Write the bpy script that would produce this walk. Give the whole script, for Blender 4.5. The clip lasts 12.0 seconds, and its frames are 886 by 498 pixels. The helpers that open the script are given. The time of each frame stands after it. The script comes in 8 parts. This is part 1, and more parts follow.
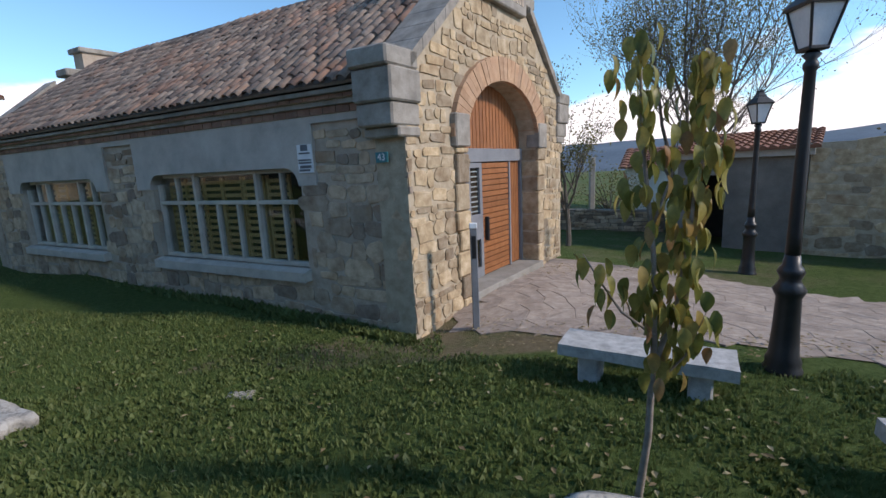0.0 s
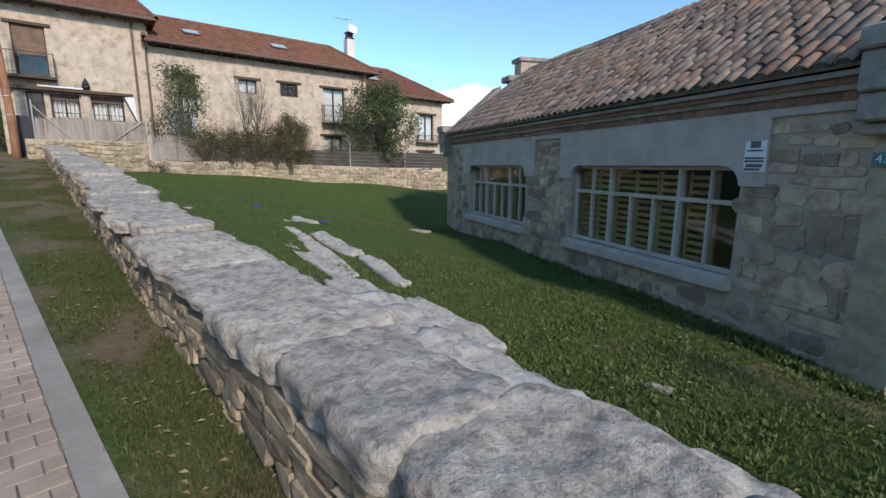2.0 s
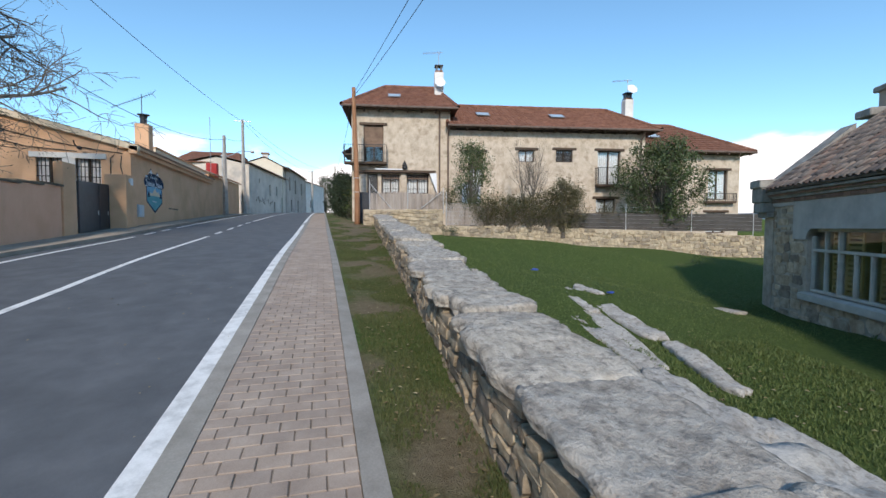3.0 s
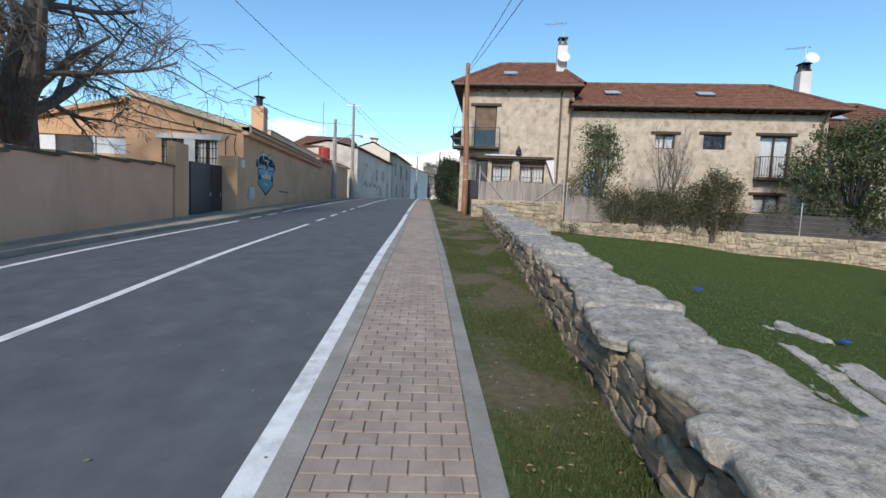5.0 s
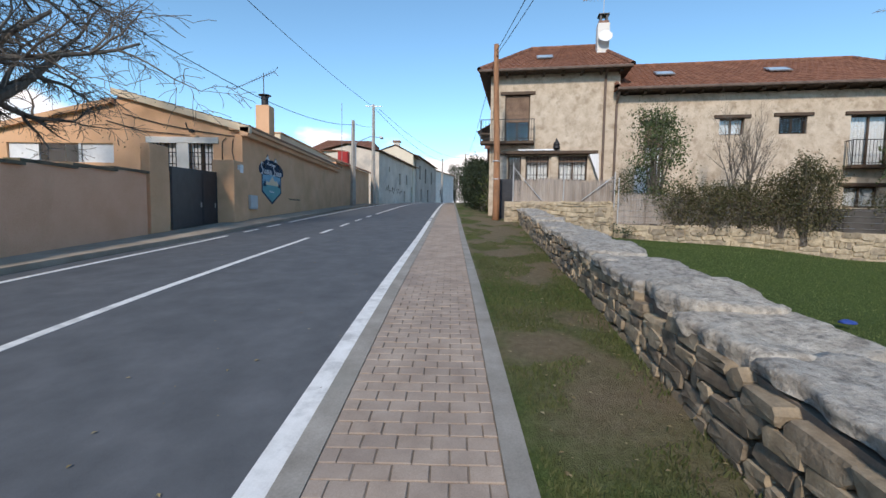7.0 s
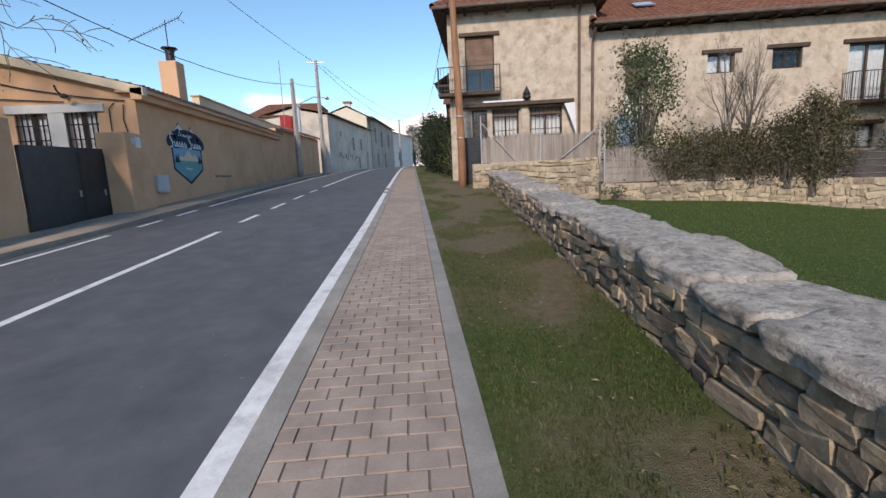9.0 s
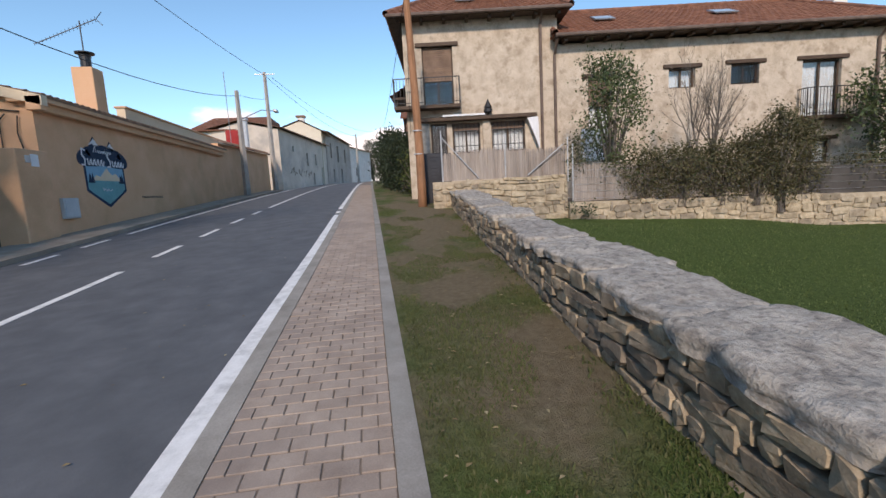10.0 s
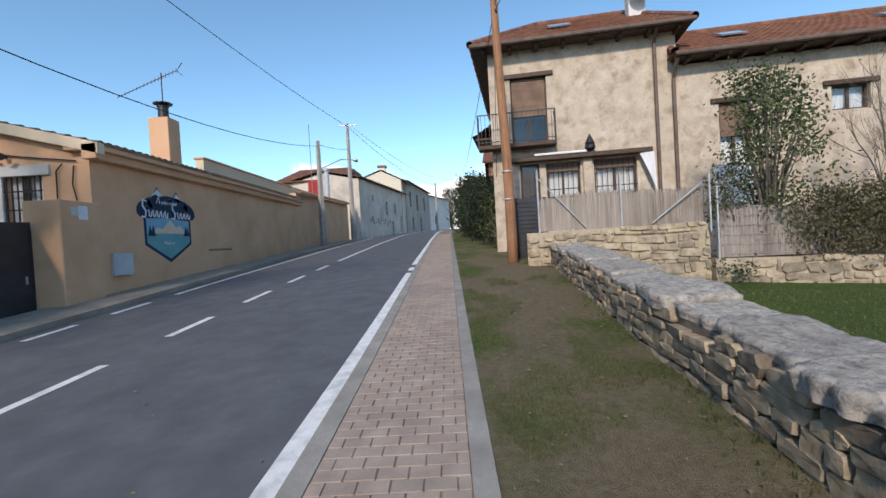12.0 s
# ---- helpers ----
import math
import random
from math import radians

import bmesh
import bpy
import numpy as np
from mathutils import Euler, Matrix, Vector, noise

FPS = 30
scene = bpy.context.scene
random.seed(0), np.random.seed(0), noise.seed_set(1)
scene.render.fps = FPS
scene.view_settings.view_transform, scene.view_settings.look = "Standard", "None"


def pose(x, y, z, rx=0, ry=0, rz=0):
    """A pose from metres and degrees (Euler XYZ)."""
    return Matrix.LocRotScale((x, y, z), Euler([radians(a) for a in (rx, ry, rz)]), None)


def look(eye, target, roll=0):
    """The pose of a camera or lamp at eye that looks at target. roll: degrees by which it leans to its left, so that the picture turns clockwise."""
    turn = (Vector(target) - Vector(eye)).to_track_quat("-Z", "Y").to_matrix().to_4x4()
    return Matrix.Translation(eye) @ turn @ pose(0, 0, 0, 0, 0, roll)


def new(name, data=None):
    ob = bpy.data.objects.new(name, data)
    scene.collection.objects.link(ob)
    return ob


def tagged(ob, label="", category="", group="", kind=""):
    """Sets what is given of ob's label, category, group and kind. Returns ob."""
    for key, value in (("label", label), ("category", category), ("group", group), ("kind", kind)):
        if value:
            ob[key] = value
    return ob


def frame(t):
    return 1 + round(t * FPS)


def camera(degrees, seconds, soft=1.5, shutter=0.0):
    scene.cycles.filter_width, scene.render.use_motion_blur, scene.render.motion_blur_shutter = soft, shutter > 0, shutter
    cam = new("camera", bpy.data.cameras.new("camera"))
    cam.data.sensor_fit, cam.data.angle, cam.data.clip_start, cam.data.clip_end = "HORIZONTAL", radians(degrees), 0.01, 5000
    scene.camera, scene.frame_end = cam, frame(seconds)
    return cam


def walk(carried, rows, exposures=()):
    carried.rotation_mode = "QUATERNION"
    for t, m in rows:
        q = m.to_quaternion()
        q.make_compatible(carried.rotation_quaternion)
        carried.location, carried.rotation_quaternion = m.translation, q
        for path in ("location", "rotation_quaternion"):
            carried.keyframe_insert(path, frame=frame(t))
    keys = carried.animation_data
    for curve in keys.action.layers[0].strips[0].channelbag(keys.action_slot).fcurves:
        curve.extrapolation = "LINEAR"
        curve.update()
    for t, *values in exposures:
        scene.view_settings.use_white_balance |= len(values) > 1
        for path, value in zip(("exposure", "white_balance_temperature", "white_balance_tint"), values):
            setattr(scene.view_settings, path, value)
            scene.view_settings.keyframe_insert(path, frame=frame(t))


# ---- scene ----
cam = camera(89.1, 12.0)
PATH = [
    (0, (0.504, 0.355, 1.51), (0.46, 2.321, 1.15), -2.7),
    (0.5, (0.177, 0.192, 1.587), (0.058, 2.174, 1.343), 0.8),
    (1, (0.062, 0.133, 1.595), (-0.155, 2.101, 1.311), 0.5),
    (1.5, (-0.109, 0.053, 1.673), (-0.832, 1.881, 1.303), -2.6),
    (2, (-0.485, -0.183, 1.565), (-1.829, 1.254, 1.203), 0.4),
    (2.5, (-1.036, -0.089, 1.539), (-2.672, 1.007, 1.19), -3.7),
    (3, (-1.721, -0.186, 1.609), (-3.651, 0.331, 1.514), 0.1),
    (3.5, (-2.289, -0.231, 1.649), (-4.286, -0.126, 1.591), -1.4),
    (3.7, (-2.543, -0.252, 1.686), (-4.542, -0.255, 1.604), -0.8),
    (5.3, (-4.484, -0.322, 1.82), (-6.474, -0.197, 1.667), 3.1),
    (5.5, (-4.764, -0.306, 1.822), (-6.752, -0.111, 1.716), 0.8),
    (6, (-5.466, -0.315, 1.878), (-7.46, -0.407, 1.762), -3.0),
    (6.5, (-6.075, -0.319, 1.891), (-8.069, -0.287, 1.744), 1.3),
    (6.7, (-6.388, -0.28, 1.9), (-8.383, -0.306, 1.758), 0.9),
    (8.3, (-8.521, -0.269, 2.047), (-10.512, -0.268, 1.855), 1.1),
    (8.5, (-8.793, -0.263, 2.102), (-10.779, -0.151, 1.89), -0.3),
    (9, (-9.453, -0.181, 2.128), (-11.424, -0.062, 1.812), -2.6),
    (9.5, (-10.056, -0.109, 2.207), (-11.99, 0.297, 1.899), -0.3),
    (10, (-10.75, -0.041, 2.278), (-12.711, 0.255, 2.014), -3.1),
    (10.5, (-11.342, -0.001, 2.342), (-13.284, 0.435, 2.14), 1.9),
    (11, (-12.018, -0.021, 2.355), (-13.993, 0.165, 2.1), -2.1),
    (11.5, (-12.667, -0.078, 2.404), (-14.661, 0.008, 2.282), 0.9),
    (12, (-13.347, -0.067, 2.436), (-15.346, -0.098, 2.397), -3.3),
]
walk(cam, [(t, look(eye, target, roll)) for t, eye, target, roll in PATH], [(0.0, 0.17, 6700, 17.5), (2.0, 0.30, 6950, 16.0), (3.5, 0.26, 6700, 11.5), (6.0, 0.18, 6850, 13.5), (8.5, 0.17, 7100, 17.5), (9.5, 0.15, 7300, 20.5), (10.5, 0.17, 7250, 19.5), (12.0, 0.22, 7000, 16.5)])

# ---- world and sun ----
SUN_AZ, SUN_EL = -14.0, 33.0      # the sun stands low over the far end of the street behind the walker
world = bpy.data.worlds.new("world")
scene.world = world
world.use_nodes = True
wn, wl = world.node_tree.nodes, world.node_tree.links
wn.clear()
w_out = wn.new("ShaderNodeOutputWorld")
w_bg = wn.new("ShaderNodeBackground")
w_bg.inputs["Strength"].default_value = 0.203
w_sky = wn.new("ShaderNodeTexSky")
w_sky.sky_type = "NISHITA"
w_sky.sun_disc = False
w_sky.sun_elevation = radians(SUN_EL)
w_sky.sun_rotation = radians(90 - SUN_AZ)
w_sky.altitude = 1100
w_sky.air_density = 1.0
w_sky.dust_density = 0.05
w_sky.ozone_density = 1.6
w_co = wn.new("ShaderNodeTexCoord")
w_sep = wn.new("ShaderNodeSeparateXYZ")
wl.new(w_co.outputs["Generated"], w_sep.inputs[0])
w_map = wn.new("ShaderNodeMapping")
w_map.inputs["Scale"].default_value = (1.0, 1.0, 2.6)
wl.new(w_co.outputs["Generated"], w_map.inputs[0])
w_noise = wn.new("ShaderNodeTexNoise")
w_noise.inputs["Scale"].default_value = 3.1
w_noise.inputs["Detail"].default_value = 8
w_noise.inputs["Roughness"].default_value = 0.52
wl.new(w_map.outputs[0], w_noise.inputs["Vector"])
w_band = wn.new("ShaderNodeMapRange")          # fair-weather cloud gathers low over the hills
w_band.inputs["From Min"].default_value, w_band.inputs["From Max"].default_value = 0.03, 0.25
w_band.inputs["To Min"].default_value, w_band.inputs["To Max"].default_value = 0.32, -0.15
wl.new(w_sep.outputs["Z"], w_band.inputs["Value"])
w_add = wn.new("ShaderNodeMath")
wl.new(w_noise.outputs["Fac"], w_add.inputs[0])
wl.new(w_band.outputs[0], w_add.inputs[1])
w_ramp = wn.new("ShaderNodeMapRange")
w_ramp.interpolation_type = "SMOOTHSTEP"
w_ramp.inputs["From Min"].default_value, w_ramp.inputs["From Max"].default_value = 0.555, 0.66
wl.new(w_add.outputs[0], w_ramp.inputs["Value"])
w_mix = wn.new("ShaderNodeMix")
w_mix.data_type = "RGBA"
wl.new(w_ramp.outputs[0], w_mix.inputs["Factor"])
w_tint = wn.new("ShaderNodeMix")             # the clear, slightly green blue of dry mountain air
w_tint.data_type, w_tint.blend_type = "RGBA", "MULTIPLY"
w_tint.inputs["Factor"].default_value = 1.0
w_tint.inputs["B"].default_value = (0.67, 0.93, 0.96, 1)
wl.new(w_sky.outputs[0], w_tint.inputs["A"])
wl.new(w_tint.outputs["Result"], w_mix.inputs["A"])
w_mix.inputs["B"].default_value = (5.4, 5.3, 5.4, 1)
wl.new(w_mix.outputs["Result"], w_bg.inputs["Color"])
wl.new(w_bg.outputs[0], w_out.inputs[0])

sun_data = bpy.data.lights.new("sun", "SUN")
sun_data.energy, sun_data.angle, sun_data.color = 2.9, radians(5.0), (1.0, 0.93, 0.83)
sun = new("sun", sun_data)
SUN_DIR = Vector((math.cos(radians(SUN_AZ)) * math.cos(radians(SUN_EL)), math.sin(radians(SUN_AZ)) * math.cos(radians(SUN_EL)), math.sin(radians(SUN_EL))))
sun.matrix_world = look((30, -8, 20), Vector((30, -8, 20)) - SUN_DIR)


# ---- materials ----
def nodes_of(name, rough=0.8, metal=0.0, spec=0.4):
    m = bpy.data.materials.new(name)
    m.use_nodes = True
    n, l = m.node_tree.nodes, m.node_tree.links
    b = n["Principled BSDF"]
    b.inputs["Roughness"].default_value = rough
    b.inputs["Metallic"].default_value = metal
    b.inputs["Specular IOR Level"].default_value = spec
    return m, n, l, b


def coords(n, l, scale, stretch=(1, 1, 1), world=True):
    """World-sized coordinates: the place in metres, so that grain keeps its real size on every part."""
    if world:
        g = n.new("ShaderNodeNewGeometry")
        out = g.outputs["Position"]
    else:
        g = n.new("ShaderNodeTexCoord")
        out = g.outputs["Object"]
    mp = n.new("ShaderNodeMapping")
    mp.inputs["Scale"].default_value = [scale * s for s in stretch]
    l.new(out, mp.inputs[0])
    return mp.outputs[0]


def noise_tex(n, l, vec, detail=6, rough=0.6):
    t = n.new("ShaderNodeTexNoise")
    t.inputs["Scale"].default_value = 1.0
    t.inputs["Detail"].default_value = detail
    t.inputs["Roughness"].default_value = rough
    l.new(vec, t.inputs["Vector"])
    return t.outputs["Fac"]


def ramp(n, l, fac, stops):
    r = n.new("ShaderNodeValToRGB")
    e = r.color_ramp.elements
    while len(e) < len(stops):
        e.new(0.5)
    for i, (p, c) in enumerate(stops):
        e[i].position, e[i].color = p, (*c, 1)
    l.new(fac, r.inputs[0])
    return r.outputs[0]


def mixc(n, l, fac, a, b, mode="MIX"):
    m = n.new("ShaderNodeMix")
    m.data_type, m.blend_type = "RGBA", mode
    for sock, v in (("Factor", fac), ("A", a), ("B", b)):
        if isinstance(v, (int, float)):
            m.inputs[sock].default_value = v
        elif isinstance(v, tuple):
            m.inputs[sock].default_value = (*v, 1)
        else:
            l.new(v, m.inputs[sock])
    return m.outputs["Result"]


def bump(n, l, b, fac, dist=0.01, strength=0.6):
    u = n.new("ShaderNodeBump")
    u.inputs["Strength"].default_value, u.inputs["Distance"].default_value = strength, dist
    l.new(fac, u.inputs["Height"])
    l.new(u.outputs[0], b.inputs["Normal"])


def grainy(name, dark, mid, light, scale=6.0, fine=60.0, rough=0.85, bump_d=0.008, vary=0.25, stain=None, stain_scale=0.7, stain_amt=0.5, stretch=(1, 1, 1), spec=0.3, metal=0.0, island=False, stain_stretch=(1, 1, 1), bs=0.6):
    """Two scales of variation, a random tone for each piece, and stains of their own shape."""
    m, n, l, b = nodes_of(name, rough, metal, spec)
    big = noise_tex(n, l, coords(n, l, scale, stretch), 8, 0.62)
    col = ramp(n, l, big, [(0.30, dark), (0.5, mid), (0.70, light)])
    fin = noise_tex(n, l, coords(n, l, fine, stretch), 4, 0.7)
    col = mixc(n, l, 0.35, col, ramp(n, l, fin, [(0.3, (0.35, 0.35, 0.35)), (0.7, (0.75, 0.75, 0.75))]), "OVERLAY")
    if vary:
        if island:
            rnd = n.new("ShaderNodeNewGeometry").outputs["Random Per Island"]
        else:
            rnd = n.new("ShaderNodeObjectInfo").outputs["Random"]
        tone = ramp(n, l, rnd, [(0.0, (1 - vary, 1 - vary, 1 - vary * 0.9)), (0.5, (1, 1, 1)), (1.0, (1 + vary * 0.6, 1 + vary * 0.5, 1 + vary * 0.35))])
        col = mixc(n, l, 1.0, col, tone, "MULTIPLY")
    if stain:
        s = noise_tex(n, l, coords(n, l, stain_scale, stain_stretch), 7, 0.65)
        f = n.new("ShaderNodeMapRange")
        f.inputs["From Min"].default_value, f.inputs["From Max"].default_value = 0.5, 0.68
        f.inputs["To Max"].default_value = stain_amt
        l.new(s, f.inputs["Value"])
        col = mixc(n, l, f.outputs[0], col, stain)
    l.new(col, b.inputs["Base Color"])
    add = n.new("ShaderNodeMath")
    add.operation = "MULTIPLY_ADD"
    add.inputs[1].default_value = 0.35
    l.new(fin, add.inputs[0])
    l.new(big, add.inputs[2])
    bump(n, l, b, add.outputs[0], bump_d, bs)
    return m


M = {}
M["asphalt"] = grainy("asphalt", (0.080, 0.085, 0.092), (0.099, 0.105, 0.113), (0.122, 0.128, 0.137), 2.6, 190, 0.85, 0.006, 0, (0.132, 0.134, 0.138), 0.45, 0.18, stain_stretch=(0.3, 1.2, 1))
M["paint_white"] = grainy("road_paint", (0.60, 0.60, 0.58), (0.72, 0.72, 0.70), (0.80, 0.80, 0.78), 9, 90, 0.7, 0.002, 0, (0.36, 0.36, 0.35), 5.0, 0.6)
M["kerb"] = grainy("kerb_concrete", (0.21, 0.195, 0.172), (0.27, 0.252, 0.225), (0.33, 0.31, 0.28), 3, 80, 0.9, 0.004, 0.10, (0.22, 0.22, 0.19), 1.2, 0.5)
M["pave_tan"] = grainy("worn_tan_concrete", (0.27, 0.22, 0.17), (0.35, 0.29, 0.23), (0.42, 0.355, 0.285), 2, 80, 0.92, 0.006, 0, (0.22, 0.18, 0.14), 0.8, 0.5)
M["paver"] = grainy("paver", (0.27, 0.212, 0.172), (0.335, 0.268, 0.218), (0.39, 0.318, 0.262), 4, 130, 0.9, 0.003, 0.08, (0.22, 0.18, 0.16), 0.8, 0.5)
M["paver_far"] = grainy("paver_far", (0.27, 0.212, 0.172), (0.335, 0.268, 0.218), (0.39, 0.318, 0.262), 4, 130, 0.9, 0.003, 0.08, (0.22, 0.18, 0.16), 0.8, 0.5, island=True)
M["joint"] = grainy("joint_sand", (0.15, 0.12, 0.095), (0.20, 0.16, 0.125), (0.25, 0.205, 0.165), 8, 120, 0.95, 0.003, 0)
M["lime"] = grainy("pale_wall_stone", (0.19, 0.15, 0.105), (0.32, 0.257, 0.18), (0.44, 0.365, 0.265), 9, 70, 0.9, 0.025, 0.42, (0.17, 0.135, 0.10), 2.2, 0.6)
M["lime_far"] = grainy("pale_wall_stone_far", (0.23, 0.185, 0.125), (0.39, 0.32, 0.225), (0.53, 0.45, 0.335), 6, 60, 0.9, 0.015, 0.35, (0.16, 0.125, 0.09), 2.0, 0.5, island=True)
M["cap"] = grainy("cap_stone", (0.235, 0.21, 0.18), (0.395, 0.362, 0.312), (0.51, 0.472, 0.415), 9.0, 55, 0.92, 0.03, 0.16, (0.12, 0.11, 0.10), 19.0, 0.8, bs=1.0)
M["rock"] = grainy("outcrop_rock", (0.27, 0.25, 0.225), (0.40, 0.38, 0.345), (0.50, 0.475, 0.435), 4.0, 45, 0.92, 0.025, 0.1, (0.13, 0.12, 0.105), 14.0, 0.75, bs=1.0)
M["mortar"] = grainy("mortar", (0.32, 0.255, 0.175), (0.42, 0.345, 0.25), (0.50, 0.42, 0.31), 6, 90, 0.95, 0.01, 0)
M["mortar_grey"] = grainy("mortar_grey", (0.32, 0.255, 0.195), (0.44, 0.36, 0.285), (0.53, 0.445, 0.36), 4, 90, 0.95, 0.012, 0, (0.18, 0.165, 0.14), 1.0, 0.5)
M["ochre"] = grainy("ochre_stone", (0.27, 0.195, 0.12), (0.42, 0.325, 0.21), (0.55, 0.455, 0.325), 6, 75, 0.9, 0.018, 0.44, (0.26, 0.155, 0.085), 2.2, 0.5)
M["grey_stone"] = grainy("grey_field_stone", (0.28, 0.20, 0.14), (0.46, 0.355, 0.255), (0.58, 0.47, 0.355), 5, 75, 0.9, 0.014, 0.46, (0.31, 0.185, 0.10), 1.6, 0.7)
M["ashlar"] = grainy("cut_stone", (0.20, 0.18, 0.155), (0.30, 0.275, 0.24), (0.39, 0.36, 0.32), 4, 80, 0.88, 0.006, 0.08, (0.16, 0.155, 0.145), 1.8, 0.65)
M["concrete"] = grainy("lintel_concrete", (0.37, 0.335, 0.295), (0.46, 0.42, 0.375), (0.53, 0.49, 0.44), 2, 90, 0.85, 0.003, 0, (0.30, 0.28, 0.26), 0.9, 0.5)
M["frame_conc"] = grainy("window_bar_concrete", (0.40, 0.355, 0.30), (0.50, 0.45, 0.385), (0.58, 0.525, 0.45), 3, 90, 0.8, 0.003, 0, (0.34, 0.31, 0.27), 2.5, 0.4)
M["brick"] = grainy("old_brick", (0.17, 0.095, 0.07), (0.25, 0.14, 0.10), (0.33, 0.20, 0.145), 6, 90, 0.9, 0.006, 0.25, (0.20, 0.17, 0.15), 2.0, 0.4)
M["arch_brick"] = grainy("arch_brick", (0.36, 0.215, 0.13), (0.47, 0.30, 0.19), (0.56, 0.38, 0.255), 6, 90, 0.9, 0.005, 0.15, (0.30, 0.18, 0.12), 3, 0.4)
M["tile"] = grainy("weathered_roof_tile", (0.15, 0.115, 0.095), (0.25, 0.195, 0.16), (0.35, 0.285, 0.24), 5, 70, 0.9, 0.008, 0.42, (0.42, 0.20, 0.12), 1.1, 0.55)
M["tile_rest"] = grainy("weathered_roof_tile_far", (0.15, 0.115, 0.095), (0.25, 0.195, 0.16), (0.35, 0.285, 0.24), 5, 70, 0.9, 0.008, 0.42, (0.42, 0.20, 0.12), 1.1, 0.55, island=True)
M["tile_red"] = grainy("red_roof_tile", (0.14, 0.065, 0.042), (0.215, 0.10, 0.065), (0.29, 0.145, 0.095), 3, 50, 0.88, 0.01, 0.22, (0.16, 0.075, 0.05), 0.7, 0.5, island=True)
M["plaster"] = grainy("stained_plaster", (0.40, 0.325, 0.245), (0.52, 0.435, 0.34), (0.61, 0.52, 0.42), 2.4, 40, 0.92, 0.03, 0, (0.29, 0.22, 0.155), 3.0, 0.7)
M["plaster_white"] = grainy("white_plaster", (0.58, 0.56, 0.52), (0.70, 0.68, 0.64), (0.78, 0.76, 0.72), 1, 50, 0.9, 0.006, 0, (0.5, 0.47, 0.42), 0.8, 0.4)
M["orange"] = grainy("orange_render", (0.64, 0.37, 0.212), (0.71, 0.42, 0.252), (0.76, 0.465, 0.288), 0.8, 60, 0.92, 0.006, 0, (0.45, 0.275, 0.15), 0.5, 0.45)
M["orange_pale"] = grainy("pale_orange_render", (0.66, 0.52, 0.36), (0.72, 0.58, 0.41), (0.76, 0.62, 0.45), 0.8, 60, 0.92, 0.005, 0)
M["grey_house"] = grainy("grey_render", (0.50, 0.44, 0.37), (0.60, 0.53, 0.45), (0.68, 0.61, 0.53), 0.6, 40, 0.92, 0.01, 0, (0.30, 0.28, 0.26), 0.7, 0.55)
M["wood_dark"] = grainy("dark_stained_wood", (0.045, 0.028, 0.018), (0.075, 0.048, 0.032), (0.11, 0.075, 0.05), 5, 70, 0.6, 0.004, 0.1, stretch=(1, 1, 6))
M["wood_red"] = grainy("varnished_door_wood", (0.20, 0.075, 0.028), (0.29, 0.115, 0.045), (0.36, 0.155, 0.065), 5, 70, 0.5, 0.003, 0.14, stretch=(6, 6, 0.8))
M["wood_blind"] = grainy("pine_blind", (0.42, 0.26, 0.12), (0.50, 0.32, 0.155), (0.57, 0.38, 0.20), 3, 60, 0.6, 0.002, 0.1)
M["pole_wood"] = grainy("utility_pole_wood", (0.22, 0.105, 0.05), (0.32, 0.16, 0.085), (0.41, 0.22, 0.125), 4, 60, 0.8, 0.006, 0.0, (0.18, 0.10, 0.06), 2, 0.5, stretch=(4, 4, 0.4))
M["pole_conc"] = grainy("pole_concrete", (0.30, 0.275, 0.245), (0.38, 0.35, 0.315), (0.46, 0.43, 0.39), 2, 60, 0.9, 0.004, 0.1)
M["iron"] = grainy("black_cast_iron", (0.010, 0.010, 0.011), (0.016, 0.016, 0.018), (0.026, 0.026, 0.028), 6, 80, 0.42, 0.002, 0, spec=0.5)
M["dark_metal"] = grainy("dark_painted_metal", (0.020, 0.021, 0.026), (0.030, 0.031, 0.037), (0.042, 0.043, 0.05), 3, 60, 0.5, 0.001, 0, spec=0.5)
M["grey_metal"] = grainy("grey_painted_metal", (0.17, 0.175, 0.19), (0.21, 0.215, 0.23), (0.25, 0.255, 0.27), 3, 60, 0.45, 0.001, 0, spec=0.5)
M["galv"] = grainy("galvanised_steel", (0.42, 0.43, 0.44), (0.52, 0.53, 0.54), (0.60, 0.61, 0.62), 8, 80, 0.5, 0.001, 0, metal=0.6)
M["pipe"] = grainy("brown_gutter", (0.10, 0.07, 0.055), (0.14, 0.10, 0.08), (0.18, 0.13, 0.105), 4, 60, 0.6, 0.001, 0)
M["reed"] = grainy("reed_screen", (0.26, 0.22, 0.19), (0.36, 0.315, 0.28), (0.46, 0.41, 0.37), 2, 90, 0.95, 0.01, 0.2, (0.2, 0.165, 0.14), 0.9, 0.4, stretch=(3, 3, 0.3), island=True)
M["bark"] = grainy("tree_bark", (0.09, 0.075, 0.065), (0.15, 0.13, 0.11), (0.21, 0.185, 0.16), 8, 60, 0.95, 0.015, 0, stretch=(2, 2, 0.4))
M["bark_pale"] = grainy("sapling_bark", (0.17, 0.145, 0.12), (0.26, 0.225, 0.19), (0.34, 0.30, 0.26), 12, 80, 0.9, 0.004, 0)
M["granite"] = grainy("bench_granite", (0.30, 0.295, 0.285), (0.43, 0.425, 0.41), (0.53, 0.525, 0.51), 10, 160, 0.85, 0.004, 0, (0.30, 0.30, 0.29), 4, 0.6)
M["flags"] = grainy("flagstone", (0.28, 0.225, 0.185), (0.36, 0.295, 0.245), (0.44, 0.37, 0.315), 7, 70, 0.92, 0.02, 0.10, (0.20, 0.155, 0.125), 1.4, 0.6)
